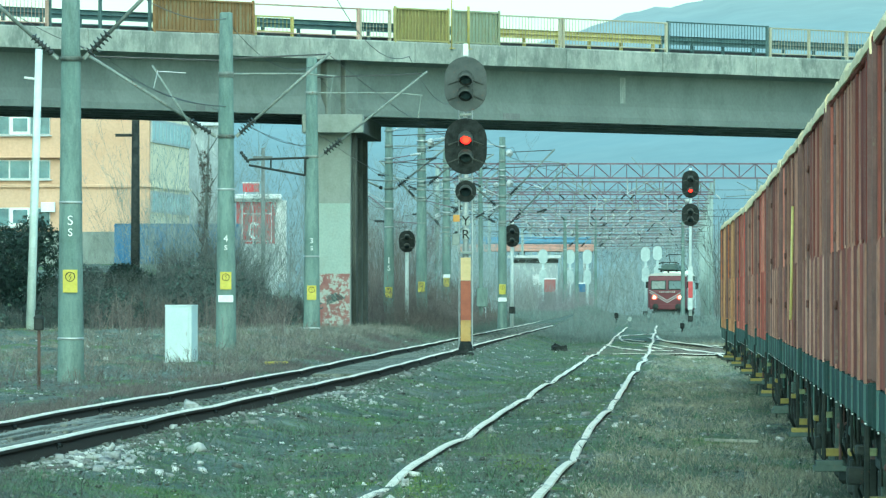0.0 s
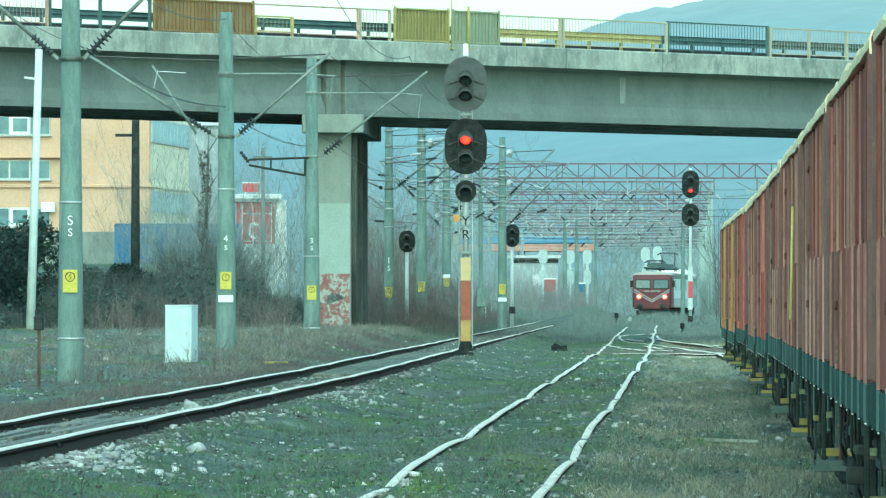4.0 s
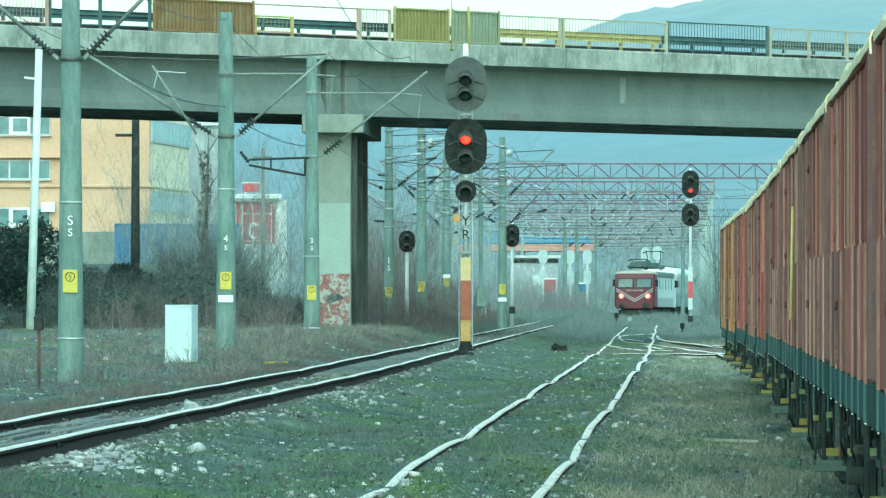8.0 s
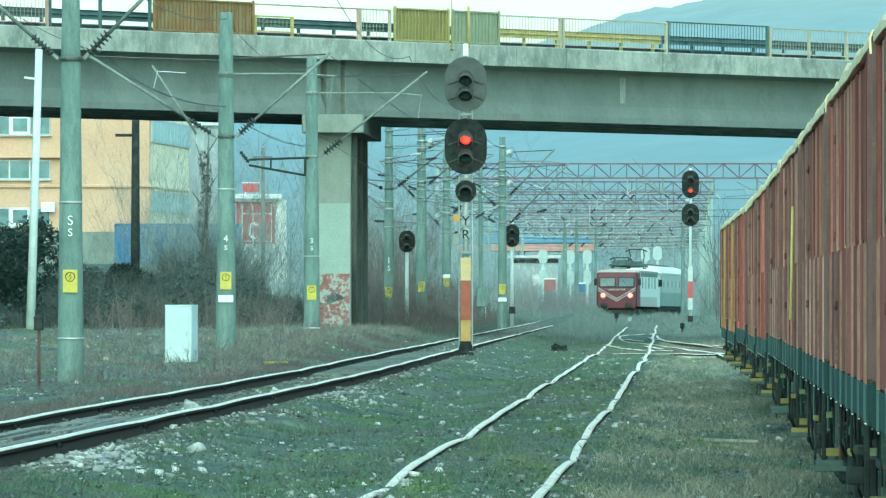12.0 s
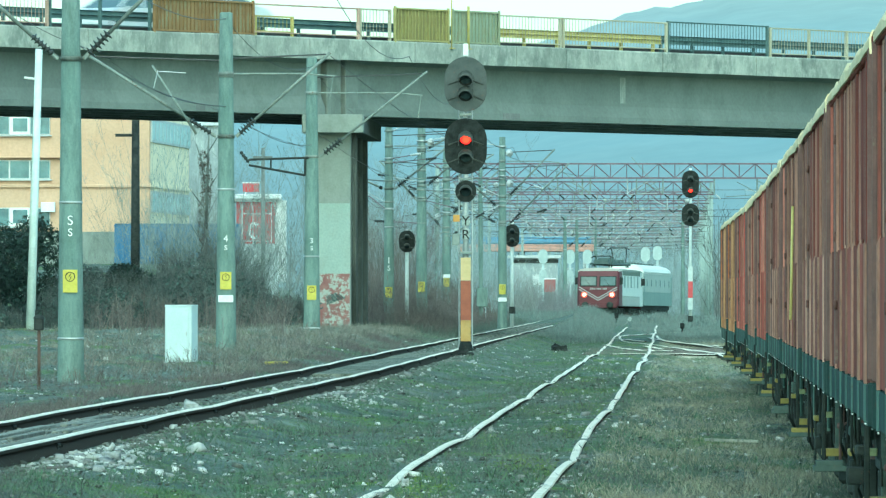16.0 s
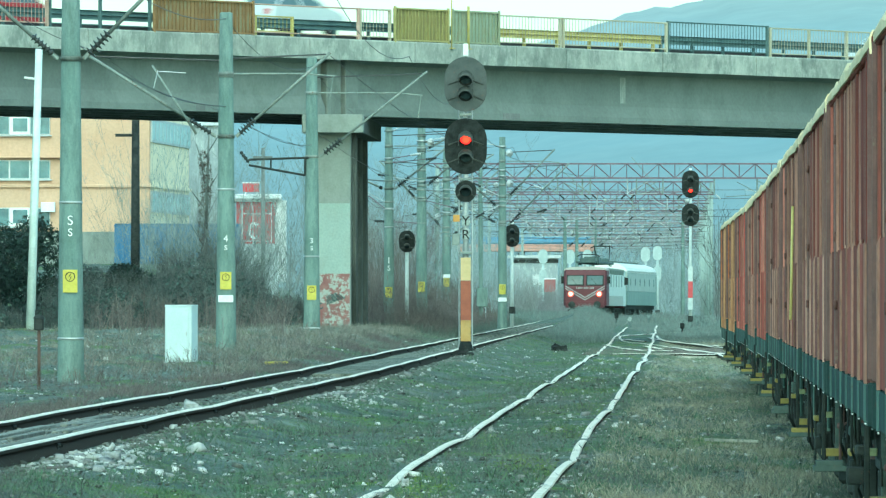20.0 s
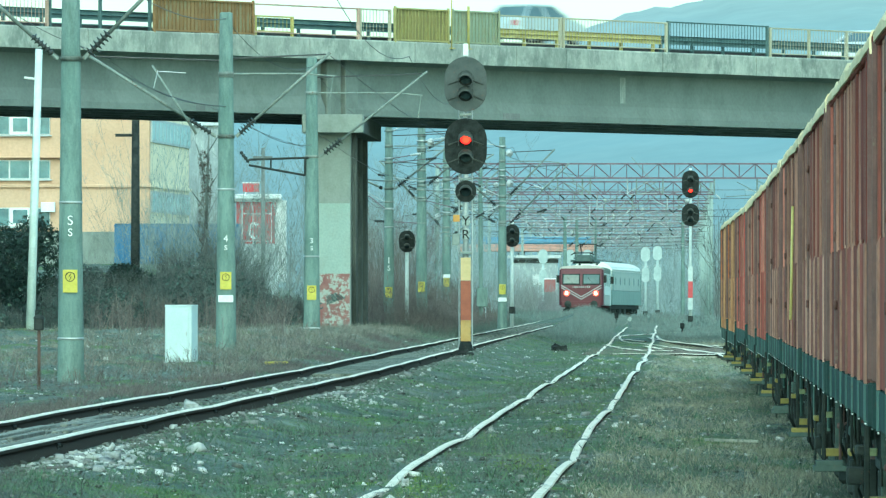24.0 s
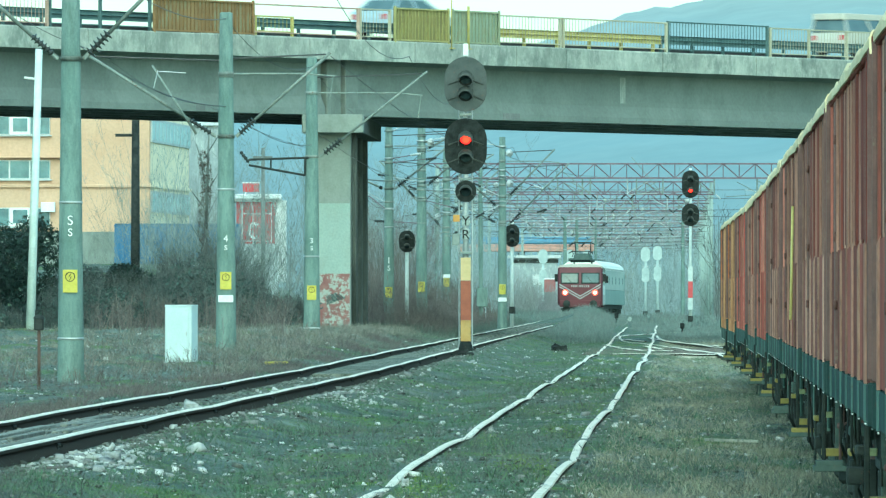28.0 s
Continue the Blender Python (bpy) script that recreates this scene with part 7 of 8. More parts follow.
tagged(blades("dead_bramble", x, y, rs.uniform(0.05, 0.22, len(x)), rs.uniform(0.006, 0.016, len(x)), TWIGRED, 0.8), "dark reddish dead bramble beside the ballast", "dry weeds", kind="stuff")
# tall grass on the hummock by the far points
y = rs.uniform(350, 560, 150000)
x = 7.6 + 0.028 * (y - 440) + rs.normal(0, 1.6, len(y))
keep = (np.abs(x - right_x(y)) > 1.2) & (x - left_x(y) > np.where(y < 440, 1.5, -9))
x, y = x[keep], y[keep]
tagged(blades("tall_grass", x, y, (0.1 + 0.5 * rs.uniform(0, 1, len(x)) ** 2) * (0.6 + 0.5 * np.sin(x * 2.3 + y * 0.17) * np.sin(y * 0.31 - x)), rs.uniform(0.008, 0.022, len(x)), PALEGR, 0.5), "tall grey-green grass on a hummock by the points", "grass", kind="stuff")
y = rs.uniform(440, 560, 26000)
x = right_x(y) + rs.normal(2.6, 1.8, len(y))
tagged(blades("tall_grass", x, y, (0.1 + 0.45 * rs.uniform(0, 1, len(x)) ** 2) * (0.7 + 0.5 * np.sin(x * 2.1 + y * 0.2)), rs.uniform(0.02, 0.05, len(x)), PALEGR, 0.5), "tall straw grass among the far tracks", "grass", kind="stuff")


def ribbons(p0, p1, w0, w1):
    """Flat tapering strips from p0 to p1, turned at random."""
    n = len(p0)
    a = rs.uniform(-0.9, 0.9, n)
    side = np.stack([np.cos(a), np.sin(a), np.zeros(n)], -1)
    v = np.empty((n, 4, 3))
    v[:, 0], v[:, 1] = p0 - side * w0[:, None] / 2, p0 + side * w0[:, None] / 2
    v[:, 2], v[:, 3] = p1 + side * w1[:, None] / 2, p1 - side * w1[:, None] / 2
    return v.reshape(-1, 3), np.arange(4 * n).reshape(-1, 4)


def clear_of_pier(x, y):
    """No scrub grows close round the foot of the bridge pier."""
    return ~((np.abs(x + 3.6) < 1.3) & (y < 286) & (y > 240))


def thicket(name, x, y, hgt, material, label, wid=0.03, branches=9, twigs=3, spread=0.5, category="bushes", base=None, kind="stuff"):
    """Many bare stems, each forking into branches and twigs."""
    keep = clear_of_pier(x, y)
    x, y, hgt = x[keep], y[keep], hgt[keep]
    n = len(x)
    z = ground_z(x, y) - 0.1 if base is None else np.full(n, base)
    b = np.stack([x, y, z], -1)
    lean = rs.normal(0, 0.3, (n, 3))
    lean[:, 2] = 1
    top = b + lean * hgt[:, None]
    p0, p1, w0, w1 = [b], [top], [np.full(n, wid)], [np.full(n, wid * 0.35)]
    t = rs.uniform(0.12, 0.95, (n, branches))
    q = b[:, None] + (top - b)[:, None] * t[..., None]
    d = rs.normal(0, 1, (n, branches, 3))
    d[..., 2] = np.abs(d[..., 2]) * 0.8 + 0.35
    d /= np.linalg.norm(d, axis=-1, keepdims=True)
    e = q + d * (hgt[:, None] * spread * rs.uniform(0.25, 1, (n, branches)) * (1.15 - t))[..., None]
    p0.append(q.reshape(-1, 3)), p1.append(e.reshape(-1, 3))
    m = n * branches
    w0.append(np.full(m, wid * 0.55)), w1.append(np.full(m, wid * 0.25))
    for _ in range(twigs):
        k = rs.uniform(0.25, 1, (n, branches))[..., None]
        a = q + (e - q) * k
        d2 = d + rs.normal(0, 0.7, d.shape)
        d2 /= np.linalg.norm(d2, axis=-1, keepdims=True)
        f = a + d2 * (hgt[:, None] * spread * rs.uniform(0.12, 0.45, (n, branches)))[..., None]
        p0.append(a.reshape(-1, 3)), p1.append(f.reshape(-1, 3))
        w0.append(np.full(m, wid * 0.36)), w1.append(np.full(m, wid * 0.16))
    v, f = ribbons(np.concatenate(p0), np.concatenate(p1), np.concatenate(w0), np.concatenate(w1))
    return tagged(cloud(name, v, f, material), label, category, kind=kind)


# dark scrub behind the catenary poles
n = 3200
y = rs.uniform(262, 372, n)
x = np.interp(rs.uniform(0, 1, n), [0, 1], [-22, -3.6]) * (y / 310)
lump = 0.78 + 0.3 * np.sin(x / y * 170 + 0.6) + 0.22 * np.sin(x / y * 390)
thicket("scrub", x, y, rs.uniform(0.9, 2.9, n) * lump, TWIG, "dense dark leafless scrub behind the catenary poles", 0.02, 14, 4, 0.6)
n = 900
y = rs.uniform(250, 300, n)
x = rs.uniform(-11, -3.2, n)
thicket("low_scrub", x, y, rs.uniform(0.5, 1.3, n), TWIGRED, "low reddish-brown bramble on the verge", 0.025)
n = 1000
y = rs.uniform(300, 470, n)
x = np.interp(y, [300, 470], [-2.2, 1.2]) + rs.uniform(-1.6, 2.0, n) * (y / 380)
keep = np.abs(x - left_x(y)) > 2.3
thicket("bramble", x[keep], y[keep], rs.uniform(0.6, 2.2, keep.sum()), TWIGRED, "reddish leafless bramble between the poles", 0.016, 14, 4)
# tall reddish saplings behind the first far pole
n = 300
y = rs.uniform(335, 470, n)
x = rs.uniform(-0.0112, -0.0035, n) * y
thicket("thin_trees", x, y, rs.gamma(9, 0.42, n), TWIGRED, "reddish-brown leafless saplings beside the bridge pier", 0.022, 16, 4, 0.4, "trees")
# low bramble and grass along the foot of the far pole row
n = 1500
y = rs.uniform(285, 400, n)
x = left_x(y) - 1.5 - rs.gamma(1.6, 0.8, n)
thicket("low_bramble", x, y, rs.uniform(0.25, 0.75, n) * np.clip((left_x(y) - x) / 2.2, 0.4, 1.3), TWIGRED, "low reddish bramble along the far pole row", 0.012, 14, 4, 0.6)
y = rs.uniform(285, 420, 26000)
x = left_x(y) - 1.2 - rs.gamma(1.6, 0.9, len(y))
tagged(blades("bank_grass", x, y, rs.uniform(0.08, 0.4, len(x)), rs.uniform(0.008, 0.018, len(x)), DULL, 0.6), "dull green grass on the bank beside the far track", "grass", kind="stuff")
n = 420
y = rs.uniform(615, 655, n)
x = rs.uniform(5.5, 11.4, n)
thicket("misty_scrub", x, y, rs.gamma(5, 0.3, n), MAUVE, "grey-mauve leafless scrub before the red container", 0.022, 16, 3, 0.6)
n = 420
y = rs.uniform(360, 470, n)
x = np.interp(rs.uniform(0, 1, n), [0, 1], [-15, -1.0]) * (y / 400)
thicket("thin_trees", x, y, rs.gamma(9, 0.62, n), TWIGPALE, "thin pale leafless trees behind the scrub", 0.028, 16, 4, 0.35, "trees")
n = 330
y = rs.uniform(385, 480, n)
x = rs.uniform(-4.5, 3.0, n) * (y / 420)
keep = np.abs(x - left_x(y)) > 2.5
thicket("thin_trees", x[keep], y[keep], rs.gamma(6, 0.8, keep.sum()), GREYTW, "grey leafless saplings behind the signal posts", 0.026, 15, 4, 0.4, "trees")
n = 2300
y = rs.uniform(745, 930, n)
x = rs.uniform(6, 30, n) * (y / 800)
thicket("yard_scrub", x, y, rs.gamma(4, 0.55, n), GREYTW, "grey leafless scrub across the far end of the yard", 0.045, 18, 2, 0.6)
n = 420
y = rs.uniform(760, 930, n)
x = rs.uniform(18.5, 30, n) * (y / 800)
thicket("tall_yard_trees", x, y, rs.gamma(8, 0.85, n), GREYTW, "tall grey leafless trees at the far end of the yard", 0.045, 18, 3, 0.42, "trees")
y = rs.uniform(560, 760, 60000)
x = rs.uniform(5, 32, len(y)) * (y / 640)
tagged(blades("yard_grass", x, y, rs.uniform(0.1, 0.5, len(x)), rs.uniform(0.03, 0.07, len(x)), PALEGR, 0.5), "dry grass over the far yard paled to imitate haze", "grass", kind="stuff")
n = 90
y = rs.uniform(430, 560, n)
x = np.interp(y, [430, 560], [14.3, 18.5]) + rs.uniform(0.0, 5.0, n)
thicket("thin_trees", x, y, rs.uniform(3.0, 8.0, n), TWIG, "grey leafless trees beyond the wagons", 0.05, 12, 3, 0.35, "trees")
n = 620
y = rs.uniform(720, 1000, n)
x = rs.uniform(-2, 30, n) * (y / 800)
keep = np.abs(x - 17 - 0.03 * (y - 620)) > 3
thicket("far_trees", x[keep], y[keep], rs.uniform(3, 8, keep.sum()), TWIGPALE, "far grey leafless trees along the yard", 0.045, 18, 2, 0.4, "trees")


n = 900
y = rs.uniform(575, 715, n)
x = np.concatenate([rs.uniform(1, 7.5, n // 2), rs.uniform(20.5, 32, n - n // 2)]) * (y / 640)
thicket("lineside_scrub", x, y, rs.uniform(0.8, 3.2, n), mat("grey_lineside_twigs", (0.17, 0.185, 0.175), (0.26, 0.268, 0.255), 0.9, scale=0.4, bump=0, island=0.3), "grey leafless scrub along the far tracks", 0.028, 16, 2, 0.6)


def leaf_cloud(centres, radii, count, size):
    """Leaf quads scattered through several uneven clumps."""
    vs = []
    for (cx, cy, cz), (rx, ry, rz) in zip(centres, radii):
        d = rs.normal(0, 1, (count, 3))
        d /= np.linalg.norm(d, axis=1, keepdims=True)
        d *= rs.uniform(0.45, 1.08, (count, 1)) ** 0.6
        p = np.array([cx, cy, cz]) + d * np.array([rx, ry, rz])
        a, b = rs.normal(0, 1, (count, 3)), rs.normal(0, 1, (count, 3))
        a /= np.linalg.norm(a, axis=1, keepdims=True)
        b /= np.linalg.norm(b, axis=1, keepdims=True)
        s = size * rs.uniform(0.5, 1.3, (count, 1))
        vs.append(np.stack([p - a * s, p + b * s * 0.5, p + a * s, p - b * s * 0.5], 1).reshape(-1, 3))
    v = np.concatenate(vs)
    return v, np.arange(len(v)).reshape(-1, 4)


def evergreen(x, y, w, h, seed, label="dark dense evergreen bush at the trackside"):
    z = float(ground_z(x, y))
    e = thing("evergreen_bush", pose(x, y, z), label, "bush", "evergreen bushes")
    r = random.Random(seed)
    g = Geo()
    for k in range(7):
        a = r.uniform(0, 6.28)
        g.tube((0, 0, -0.1), (0.3 * w * math.cos(a), 0.3 * w * math.sin(a), h * r.uniform(0.5, 0.9)), 0.06, 0.015, n=6)
    part("trunk", g, TWIG, e)
    cs = [(r.uniform(-w / 2, w / 2), r.uniform(-w / 3, w / 3), h * r.uniform(0.2, 0.8)) for _ in range(16)]
    rd = [(r.uniform(0.4, 0.8) * w * 0.3, w * 0.25, r.uniform(0.5, 1) * h * 0.24) for _ in cs]
    v, f = leaf_cloud(cs, rd, 420, 0.09)
    cloud("crown", v, f, LEAFD, e)


evergreen(-14.6, 285, 3.6, 3.9, 1)
evergreen(-12.4, 296, 3.0, 2.5, 2)
evergreen(-16.6, 300, 4.0, 4.3, 3)
evergreen(-10.5, 310, 3.0, 2.2, 4)

# leafy bramble heaped in front of the scrub
rb = random.Random(9)
cs, rd = [], []
for k in range(190):
    y = rb.uniform(262, 330)
    x = rb.uniform(-19, -4.2) * y / 290
    h = rb.uniform(0.5, 2.1) * (0.75 + 0.35 * math.sin(x / y * 170 + 0.6) + 0.2 * math.sin(x / y * 390))
    cs.append((x, y, float(ground_z(x, y)) + h * 0.45))
    rd.append((rb.uniform(0.5, 1.3), 0.9, h * 0.6))
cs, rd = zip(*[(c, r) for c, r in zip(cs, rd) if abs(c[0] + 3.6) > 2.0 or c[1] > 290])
v, f = leaf_cloud(cs, rd, 420, 0.075)
BRAM = mat("dark_bramble_leaf", (0.032, 0.056, 0.048), (0.066, 0.098, 0.083), 0.8, scale=0.6, bump=0, fine=4, c3=(0.125, 0.115, 0.095), spots=0.25, island=0.5)
tagged(cloud("bramble_thicket", v, f, BRAM), "dark leafy bramble heaped before the scrub", "bushes", kind="stuff")
n = 1300
y = rs.uniform(140, 262, n)
x = left_x(y) - 2.2 - rs.gamma(2.0, 1.6, n)
thicket("verge_twigs", x, y, rs.gamma(2.0, 0.1, n) + 0.08, TWIGRED, "low dead weed stalks and bramble on the verge", 0.012, 8, 2, 0.9)

# ivy-grown dead trunk
iv = thing("ivy_tree", pose(-11.3, 385, 0.3), "ivy-grown bare tree trunk beside the hall", "tree")
g = Geo().tube((0, 0, -0.3), (0.15, 0, 4.5), 0.16, 0.1, n=8).tube((0.15, 0, 4.5), (0.3, 0, 9.0), 0.1, 0.04, n=8)
for k in range(9):
    a = k * 2.4
    g.tube((0.1, 0, 3 + k * 0.6), (0.1 + 0.9 * math.cos(a), 0.9 * math.sin(a), 4 + k * 0.65), 0.04, 0.012, n=5)
part("trunk", g, TWIG, iv)
v, f = leaf_cloud([(0.1 + 0.1 * math.sin(k), 0, 2.2 + 0.55 * k) for k in range(11)], [(0.3, 0.3, 0.5)] * 11, 420, 0.045)
cloud("ivy", v, f, mat("dull_ivy_leaf", (0.05, 0.045, 0.035), (0.09, 0.075, 0.055), 0.7, scale=1, bump=0, island=0.4), iv)


def rubble(name, x, y, size, label):
    """Broken stones: squashed, uneven eight-cornered lumps."""
    base = np.array([(i, j, k) for k in (-1, 1) for j in (-1, 1) for i in (-1, 1)]) * 0.75
    tri = np.array([(0, 2, 1), (1, 2, 3), (4, 5, 6), (5, 7, 6), (0, 1, 4), (1, 5, 4), (2, 6, 3), (3, 6, 7), (0, 4, 2), (2, 4, 6), (1, 3, 5), (3, 7, 5)])
    n = len(x)
    z = ground_z(x, y)
    v = base[None] * rs.uniform(0.45, 1.2, (n, 8, 3)) * size[:, None, None] * np.stack([rs.uniform(0.7, 1.4, n), np.ones(n), rs.uniform(0.3, 0.8, n)], -1)[:, None]
    tl = rs.normal(0, 0.35, n)
    c, s = np.cos(tl)[:, None], np.sin(tl)[:, None]
    v = np.stack([v[..., 0] * c - v[..., 2] * s, v[..., 1], v[..., 0] * s + v[..., 2] * c], -1)
    a = rs.uniform(0, 6.28, n)
    c, s = np.cos(a)[:, None], np.sin(a)[:, None]
    v = np.stack([v[..., 0] * c - v[..., 1] * s, v[..., 0] * s + v[..., 1] * c, v[..., 2]], -1)
    v += np.stack([x, y, z + size * 0.2], -1)[:, None]
    f = (tri[None] + 8 * np.arange(n)[:, None, None]).reshape(-1, 3)
    return tagged(cloud(name, v.reshape(-1, 3), f, STONE), label, "stones", kind="stuff")


def beside_left(y, u):
    return left_x(y) + u


cy = np.concatenate([rs.normal(81, 2.2, 420), rs.normal(88, 2.5, 80), rs.normal(107, 3, 40), rs.normal(132, 6, 330), rs.uniform(70, 240, 60)])
cu = 0.98 + np.abs(rs.normal(0, 0.42, len(cy)))
rubble("rubble", beside_left(cy, cu), cy, rs.gamma(1.5, 0.013, len(cy)) + 0.007, "pale broken stones spilled beside the rail")
cx, cy = patchy(13000, -11, 8, 64, 260, 0.8, -0.8)
rubble("loose_stones", cx, cy, rs.gamma(1.6, 0.009, len(cx)) + 0.006, "small pale stones scattered on the ground")
cx, cy = patchy(42000, -10, 8, 64, 200, 0.7, -1.4)
LIT = rubble("leaf_litter", cx, cy, rs.gamma(1.6, 0.0055, len(cx)) + 0.004, "dark leaf litter, clods and cinders on the ground")
LIT.data.materials[0] = mat("litter_and_cinder", (0.035, 0.042, 0.035), (0.12, 0.125, 0.1), 0.95, scale=9, bump=0, c3=(0.32, 0.33, 0.3), spots=0.3, island=0.7)
# pale fines spilled beside the siding and on a worn patch of ground
cy = rs.uniform(152, 216, 5200)
cx = np.where(rs.uniform(0, 1, len(cy)) < 0.6, wagon_x(cy) - 1.32 + rs.normal(0, 0.16, len(cy)), wagon_x(cy) - 2.35 + rs.normal(0, 0.34, len(cy)))
k = np.sin(cy * 0.35 + cx * 2) + rs.normal(0, 0.7, len(cy)) > -0.5
fines = rubble("pale_fines", cx[k], cy[k], rs.gamma(1.6, 0.007, k.sum()) + 0.006, "pale gravel fines worn bare beside the wagon siding")
fines.data.materials[0] = mat("dusty_fines", (0.17, 0.195, 0.175), (0.28, 0.305, 0.28), 0.95, scale=2, bump=0, island=0.3)
# chips and dead leaves lodged between the crossing boards
cy = rs.uniform(70, 112, 2200)
k = np.sin(cy * 0.9) + rs.normal(0, 0.5, len(cy)) > -0.2
cy = cy[k]
ch = rubble("board_litter", left_x(cy) + rs.uniform(-0.6, 0.6, len(cy)), cy, rs.gamma(1.5, 0.004, len(cy)) + 0.004, "stone chips and dead leaves lying on the crossing boards")
ch.location.z = LEFT_Z - 0.1 - float(ground_z(left_x(90), 90))
ch.data.materials[0] = mat("chips_and_leaves", (0.1, 0.1, 0.08), (0.24, 0.235, 0.2), 0.95, scale=3, bump=0, c3=(0.4, 0.4, 0.36), spots=0.3, island=0.5)
# ballast in the main track
cy = 62 + 330 * rs.uniform(0, 1, 14000) ** 1.5
cu = rs.uniform(-1.5, 1.25, len(cy))
m = np.abs(np.abs(cu) - 0.753) > 0.09
BALL = rubble("ballast", left_x(cy[m]) + cu[m], cy[m], rs.uniform(0.015, 0.04, m.sum()), "grimy crushed-stone ballast between the rails")
BALL.data.materials[0] = mat("grimy_ballast", (0.1, 0.112, 0.096), (0.2, 0.212, 0.185), 0.95, scale=2, bump=0, island=0.45)


def block(x, y, s, label, material=None, name="stone_block"):
    g = Geo().box((0, 0, s[2] / 2 - 0.02), s, ch=min(s) * 0.3)
    rj = random.Random(int(y))
    g.v = [(a * rj.uniform(0.55, 1.1), b * rj.uniform(0.55, 1.1), c * rj.uniform(0.6, 1.15)) for a, b, c in g.v]
    ob = part(name, g, material or STONE, m=pose(x, y, float(ground_z(x, y)), 4, 3, 25))
    return tagged(ob, label, "stone")


block(-3.4, 110.5, (0.26, 0.26, 0.22), "pale broken stone lump lying between the rails")
block(-0.35, 75.2, (0.08, 0.1, 0.1), "crumpled white scrap beside the rail")
block(3.72, 262, (0.5, 0.45, 0.24), "black tarred lump in the grass", BLACK, "tar_lump")
ob = part("switch_lantern", Geo().tube((0, 0, -0.1), (0, 0, 0.3), 0.05, n=8).box((0, 0, 0.42), (0.2, 0.2, 0.28), ch=0.06), BLACK, m=pose(9.1, 430, 0.15))
tagged(ob, "dark points lantern standing beside the far turnout", "points lantern")
ob = part("points_indicator", Geo().tube((0, 0.02, -0.2), (0, 0.02, 0.2), 0.025, n=8).box((0, 0, 0.32), (0.2, 0.03, 0.22), ch=0.01), PLATEW, m=pose(9.6, 430, float(ground_z(9.6, 430)) + 0.1, 0, 38))
tagged(ob, "small pale tilted points indicator in the grass", "points indicator")


# timber crossing boards and concrete slabs between the main rails
cross = thing("crossing_deck", Matrix(), "worn grey timber crossing boards laid between the rails", "crossing boards", kind="structure")
BOARD = mat("worn_grey_timber", (0.13, 0.135, 0.11), (0.25, 0.26, 0.215), 0.9, scale=1.5, fine=30, rand=0.25, c3=(0.09, 0.09, 0.08), spots=0.25)
rc = random.Random(12)
for seg in range(8):
    y0 = 70 + 4.3 * seg
    turn = -math.degrees(math.atan(float(left_x(y0 + 4) - left_x(y0)) / 4))
    for k in range(9):
        g = Geo().box((0, 0, 0), (rc.uniform(0.06, 0.1), 4.2, 0.09), ch=0.02)
        part("board", g, BOARD, cross, m=pose(float(left_x(y0 + 2.1)) - 0.48 + 0.12 * k, y0 + 2.1 + rc.uniform(-0.1, 0.1), LEFT_Z - 0.13 + rc.uniform(-0.03, 0.015), 0, rc.uniform(-2, 2), turn))
SLABM = mat("dirty_concrete_slab", (0.12, 0.13, 0.105), (0.23, 0.24, 0.2), 1.0, scale=1.6, c3=(0.07, 0.08, 0.06), spots=0.55, fine=14, rand=0.2, bump=0.5)
SLABM.node_tree.nodes["Principled BSDF"].inputs["Specular IOR Level"].default_value = 0.1
slabs = thing("crossing_slabs", Matrix(), "dirty grey concrete slabs between the main rails", "concrete slabs", kind="structure")
for seg in range(7):
    y0 = 158 + 8.2 * seg
    turn = -math.degrees(math.atan(float(left_x(y0 + 4) - left_x(y0)) / 4))
    part("slab", Geo().box((0, 0, 0), (1.1, 7.6, 0.12), ch=0.02), SLABM, slabs, m=pose(float(left_x(y0 + 4)), y0 + 4, LEFT_Z - 0.155 + rc.uniform(-0.02, 0.01), 0, rc.uniform(-1, 1), turn))
ob = part("pale_board", Geo().box((0, 0, 0.02), (0.64, 0.1, 0.035), ch=0.01), mat("bleached_board", (0.24, 0.25, 0.21), (0.4, 0.41, 0.35), 0.9, scale=6, fine=40, c3=(0.14, 0.15, 0.12), spots=0.3), m=pose(3.45, 98, float(ground_z(3.45, 98)) + 0.07, 0, 2, 4))
tagged(ob, "pale weathered board lying in dead grass", "board")
ob = part("sunken_slab", Geo().box((0, 0, 0), (0.8, 4.0, 0.1), ch=0.02), SLABM, m=pose(5.6, 190, float(ground_z(5.6, 190)) - 0.03, 0, 0, -1.6))
tagged(ob, "dirty grey concrete slab sunk in the grass", "concrete slab")
ob = part("yellow_pipe", Geo().tube((-0.25, 0, 0.06), (0.25, 0.05, 0.07), 0.035, n=10), YELLOW, m=pose(-3.62, 178, float(ground_z(-3.62, 178)) + 0.01))
tagged(ob, "short yellow plastic pipe lying on the verge", "pipe")
ob = part("switch_lantern", Geo().tube((0, 0, -0.1), (0, 0, 0.25), 0.05, n=8).box((0, 0, 0.36), (0.2, 0.2, 0.26), ch=0.06), BLACK, m=pose(11.1, 380, float(ground_z(11.1, 380))))
tagged(ob, "dark points lantern beside the wagon siding", "points lantern")
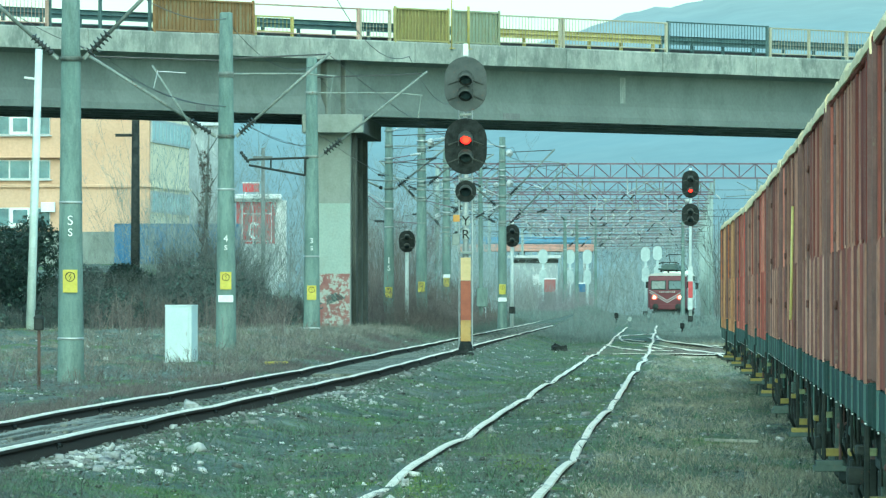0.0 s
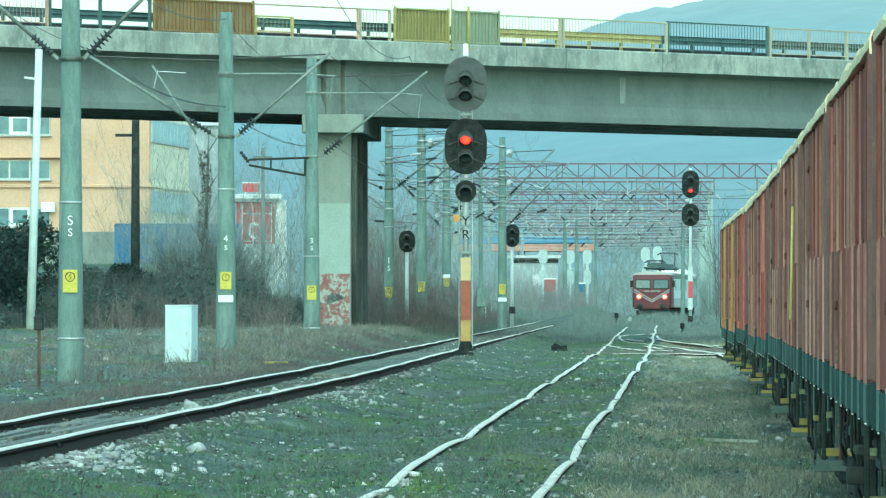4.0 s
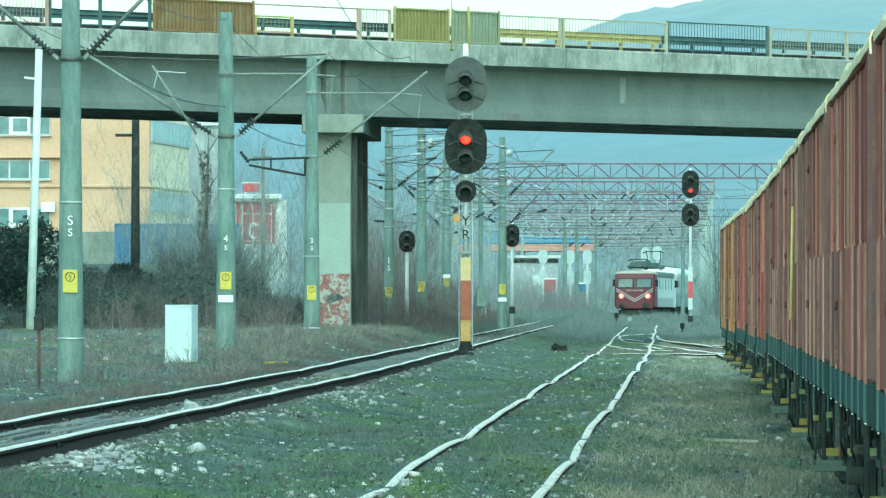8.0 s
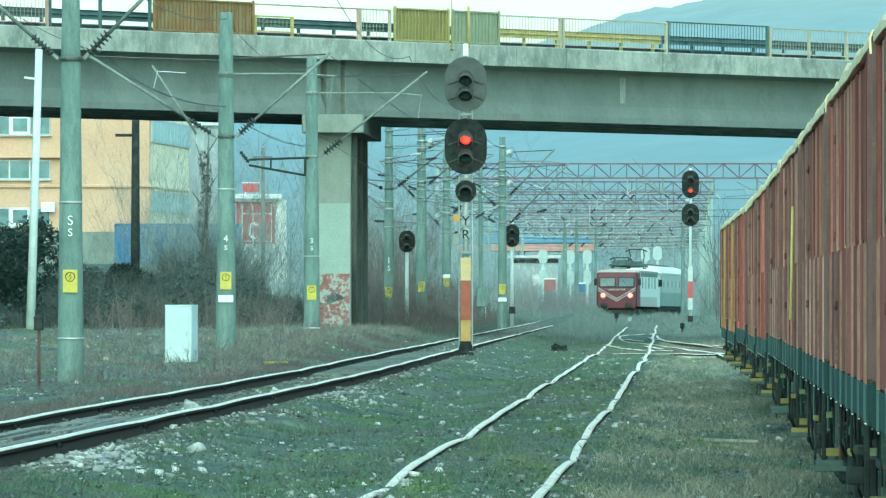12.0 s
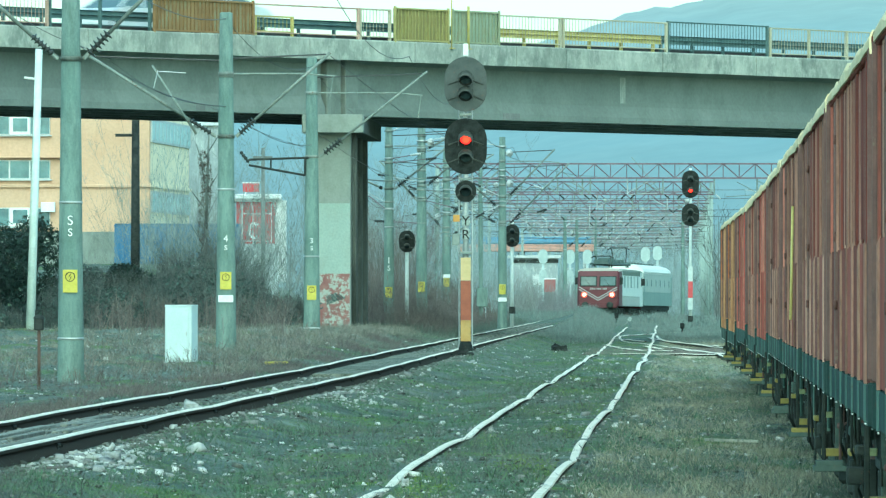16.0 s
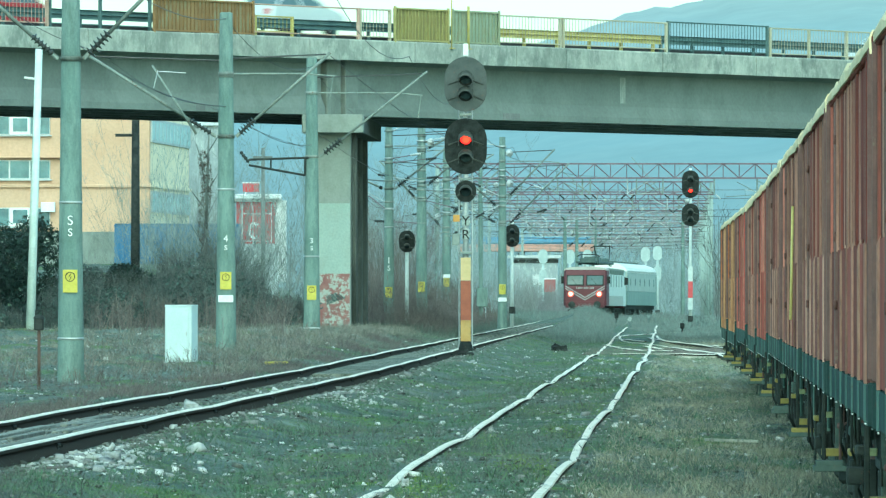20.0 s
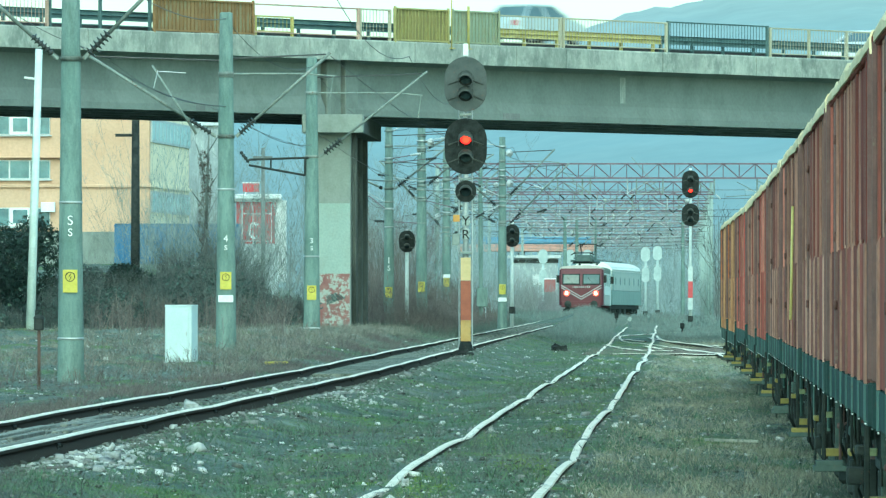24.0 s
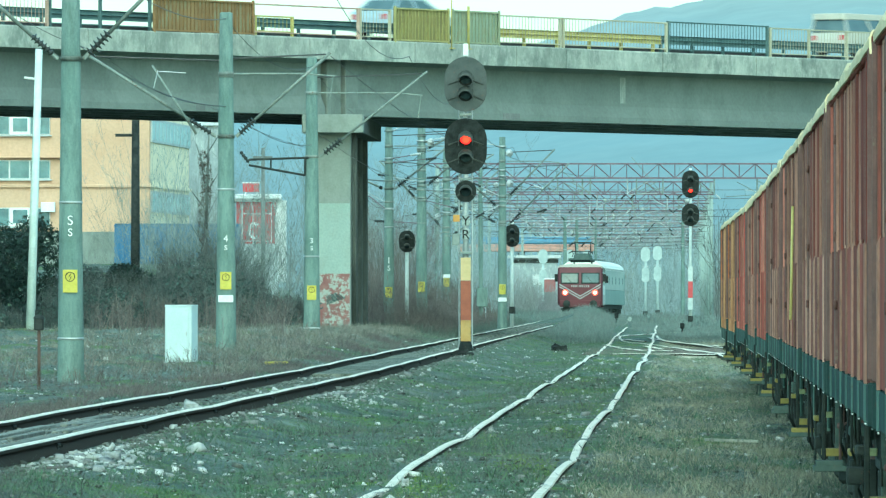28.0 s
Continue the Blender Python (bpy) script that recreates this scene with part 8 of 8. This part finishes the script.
# (colour, label, kind, time and place on the deck at which it passes, speed) for each lane
NEAR_LANE = [
    ((0.45, 0.02, 0.03), "bright red hatchback driving over the bridge", 0, 9.4, 39.1, 32),
    ((0.42, 0.03, 0.04), "red saloon car driving over the bridge", 0, 14.5, 45.0, 28),
    ((0.7, 0.72, 0.72), "white hatchback driving over the bridge", 0, 17.0, 37.8, 26.5),
    ((0.62, 0.66, 0.66), "silver hatchback driving over the bridge", 0, 20.4, 27.0, 29),
    ((0.06, 0.08, 0.09), "dark grey car driving over the bridge", 0, 21.2, 2.0, 25),
    ((0.5, 0.56, 0.57), "pale silver saloon car driving over the bridge", 0, 24.0, 29.9, 29),
    ((0.55, 0.52, 0.45), "pale beige van driving over the bridge", 1, 27.0, 26.0, 25.2),
    ((0.42, 0.5, 0.56), "pale blue-grey saloon car driving over the bridge", 0, 27.8, 16.9, 26),
]
FAR_LANE = [
    ((0.07, 0.1, 0.11), "dark teal saloon car driving over the bridge", 0, 2.0, 37.6, 25),
    ((0.6, 0.63, 0.64), "silver saloon car driving over the bridge", 0, 14.8, 33.3, 23),
    ((0.12, 0.16, 0.17), "dark grey-green car driving over the bridge", 0, 16.9, 42.0, 32.5),
    ((0.32, 0.02, 0.03), "dark red hatchback driving over the bridge", 0, 19.0, 28.7, 30),
    ((0.6, 0.64, 0.65), "silver estate car driving over the bridge", 0, 20.4, 44.8, 25),
    ((0.7, 0.72, 0.7), "white car driving over the bridge", 0, 24.8, 33.0, 25),
]
CARS = []
for i, (colour, label, van, t, u, v, way) in enumerate([(*q, 1) for q in NEAR_LANE] + [(*q, -1) for q in FAR_LANE]):
    c = car(label, colour, height=1.7 if van else 1.46, length=4.6 if van else 4.3, van=bool(van))
    far = 62 + 7.0 * i
    a, b = -far, 60 + far
    CARS.append((c, (t, u + LANES[way] * 1.3, v, way, a if way > 0 else b, b if way > 0 else a)))


# ---- what moves ----
def motions():
    times = [float(t) for t in range(29)]
    walk(engine, [(t, on_route(nose_y(t) , (4.6, 14.8))) for t in times])
    walk(carriage, [(t, on_route(nose_y(t) + 20.3, (3.2, 21.3))) for t in times])
    for c, args in CARS:
        walk(c, drive(c, *args))


motions()
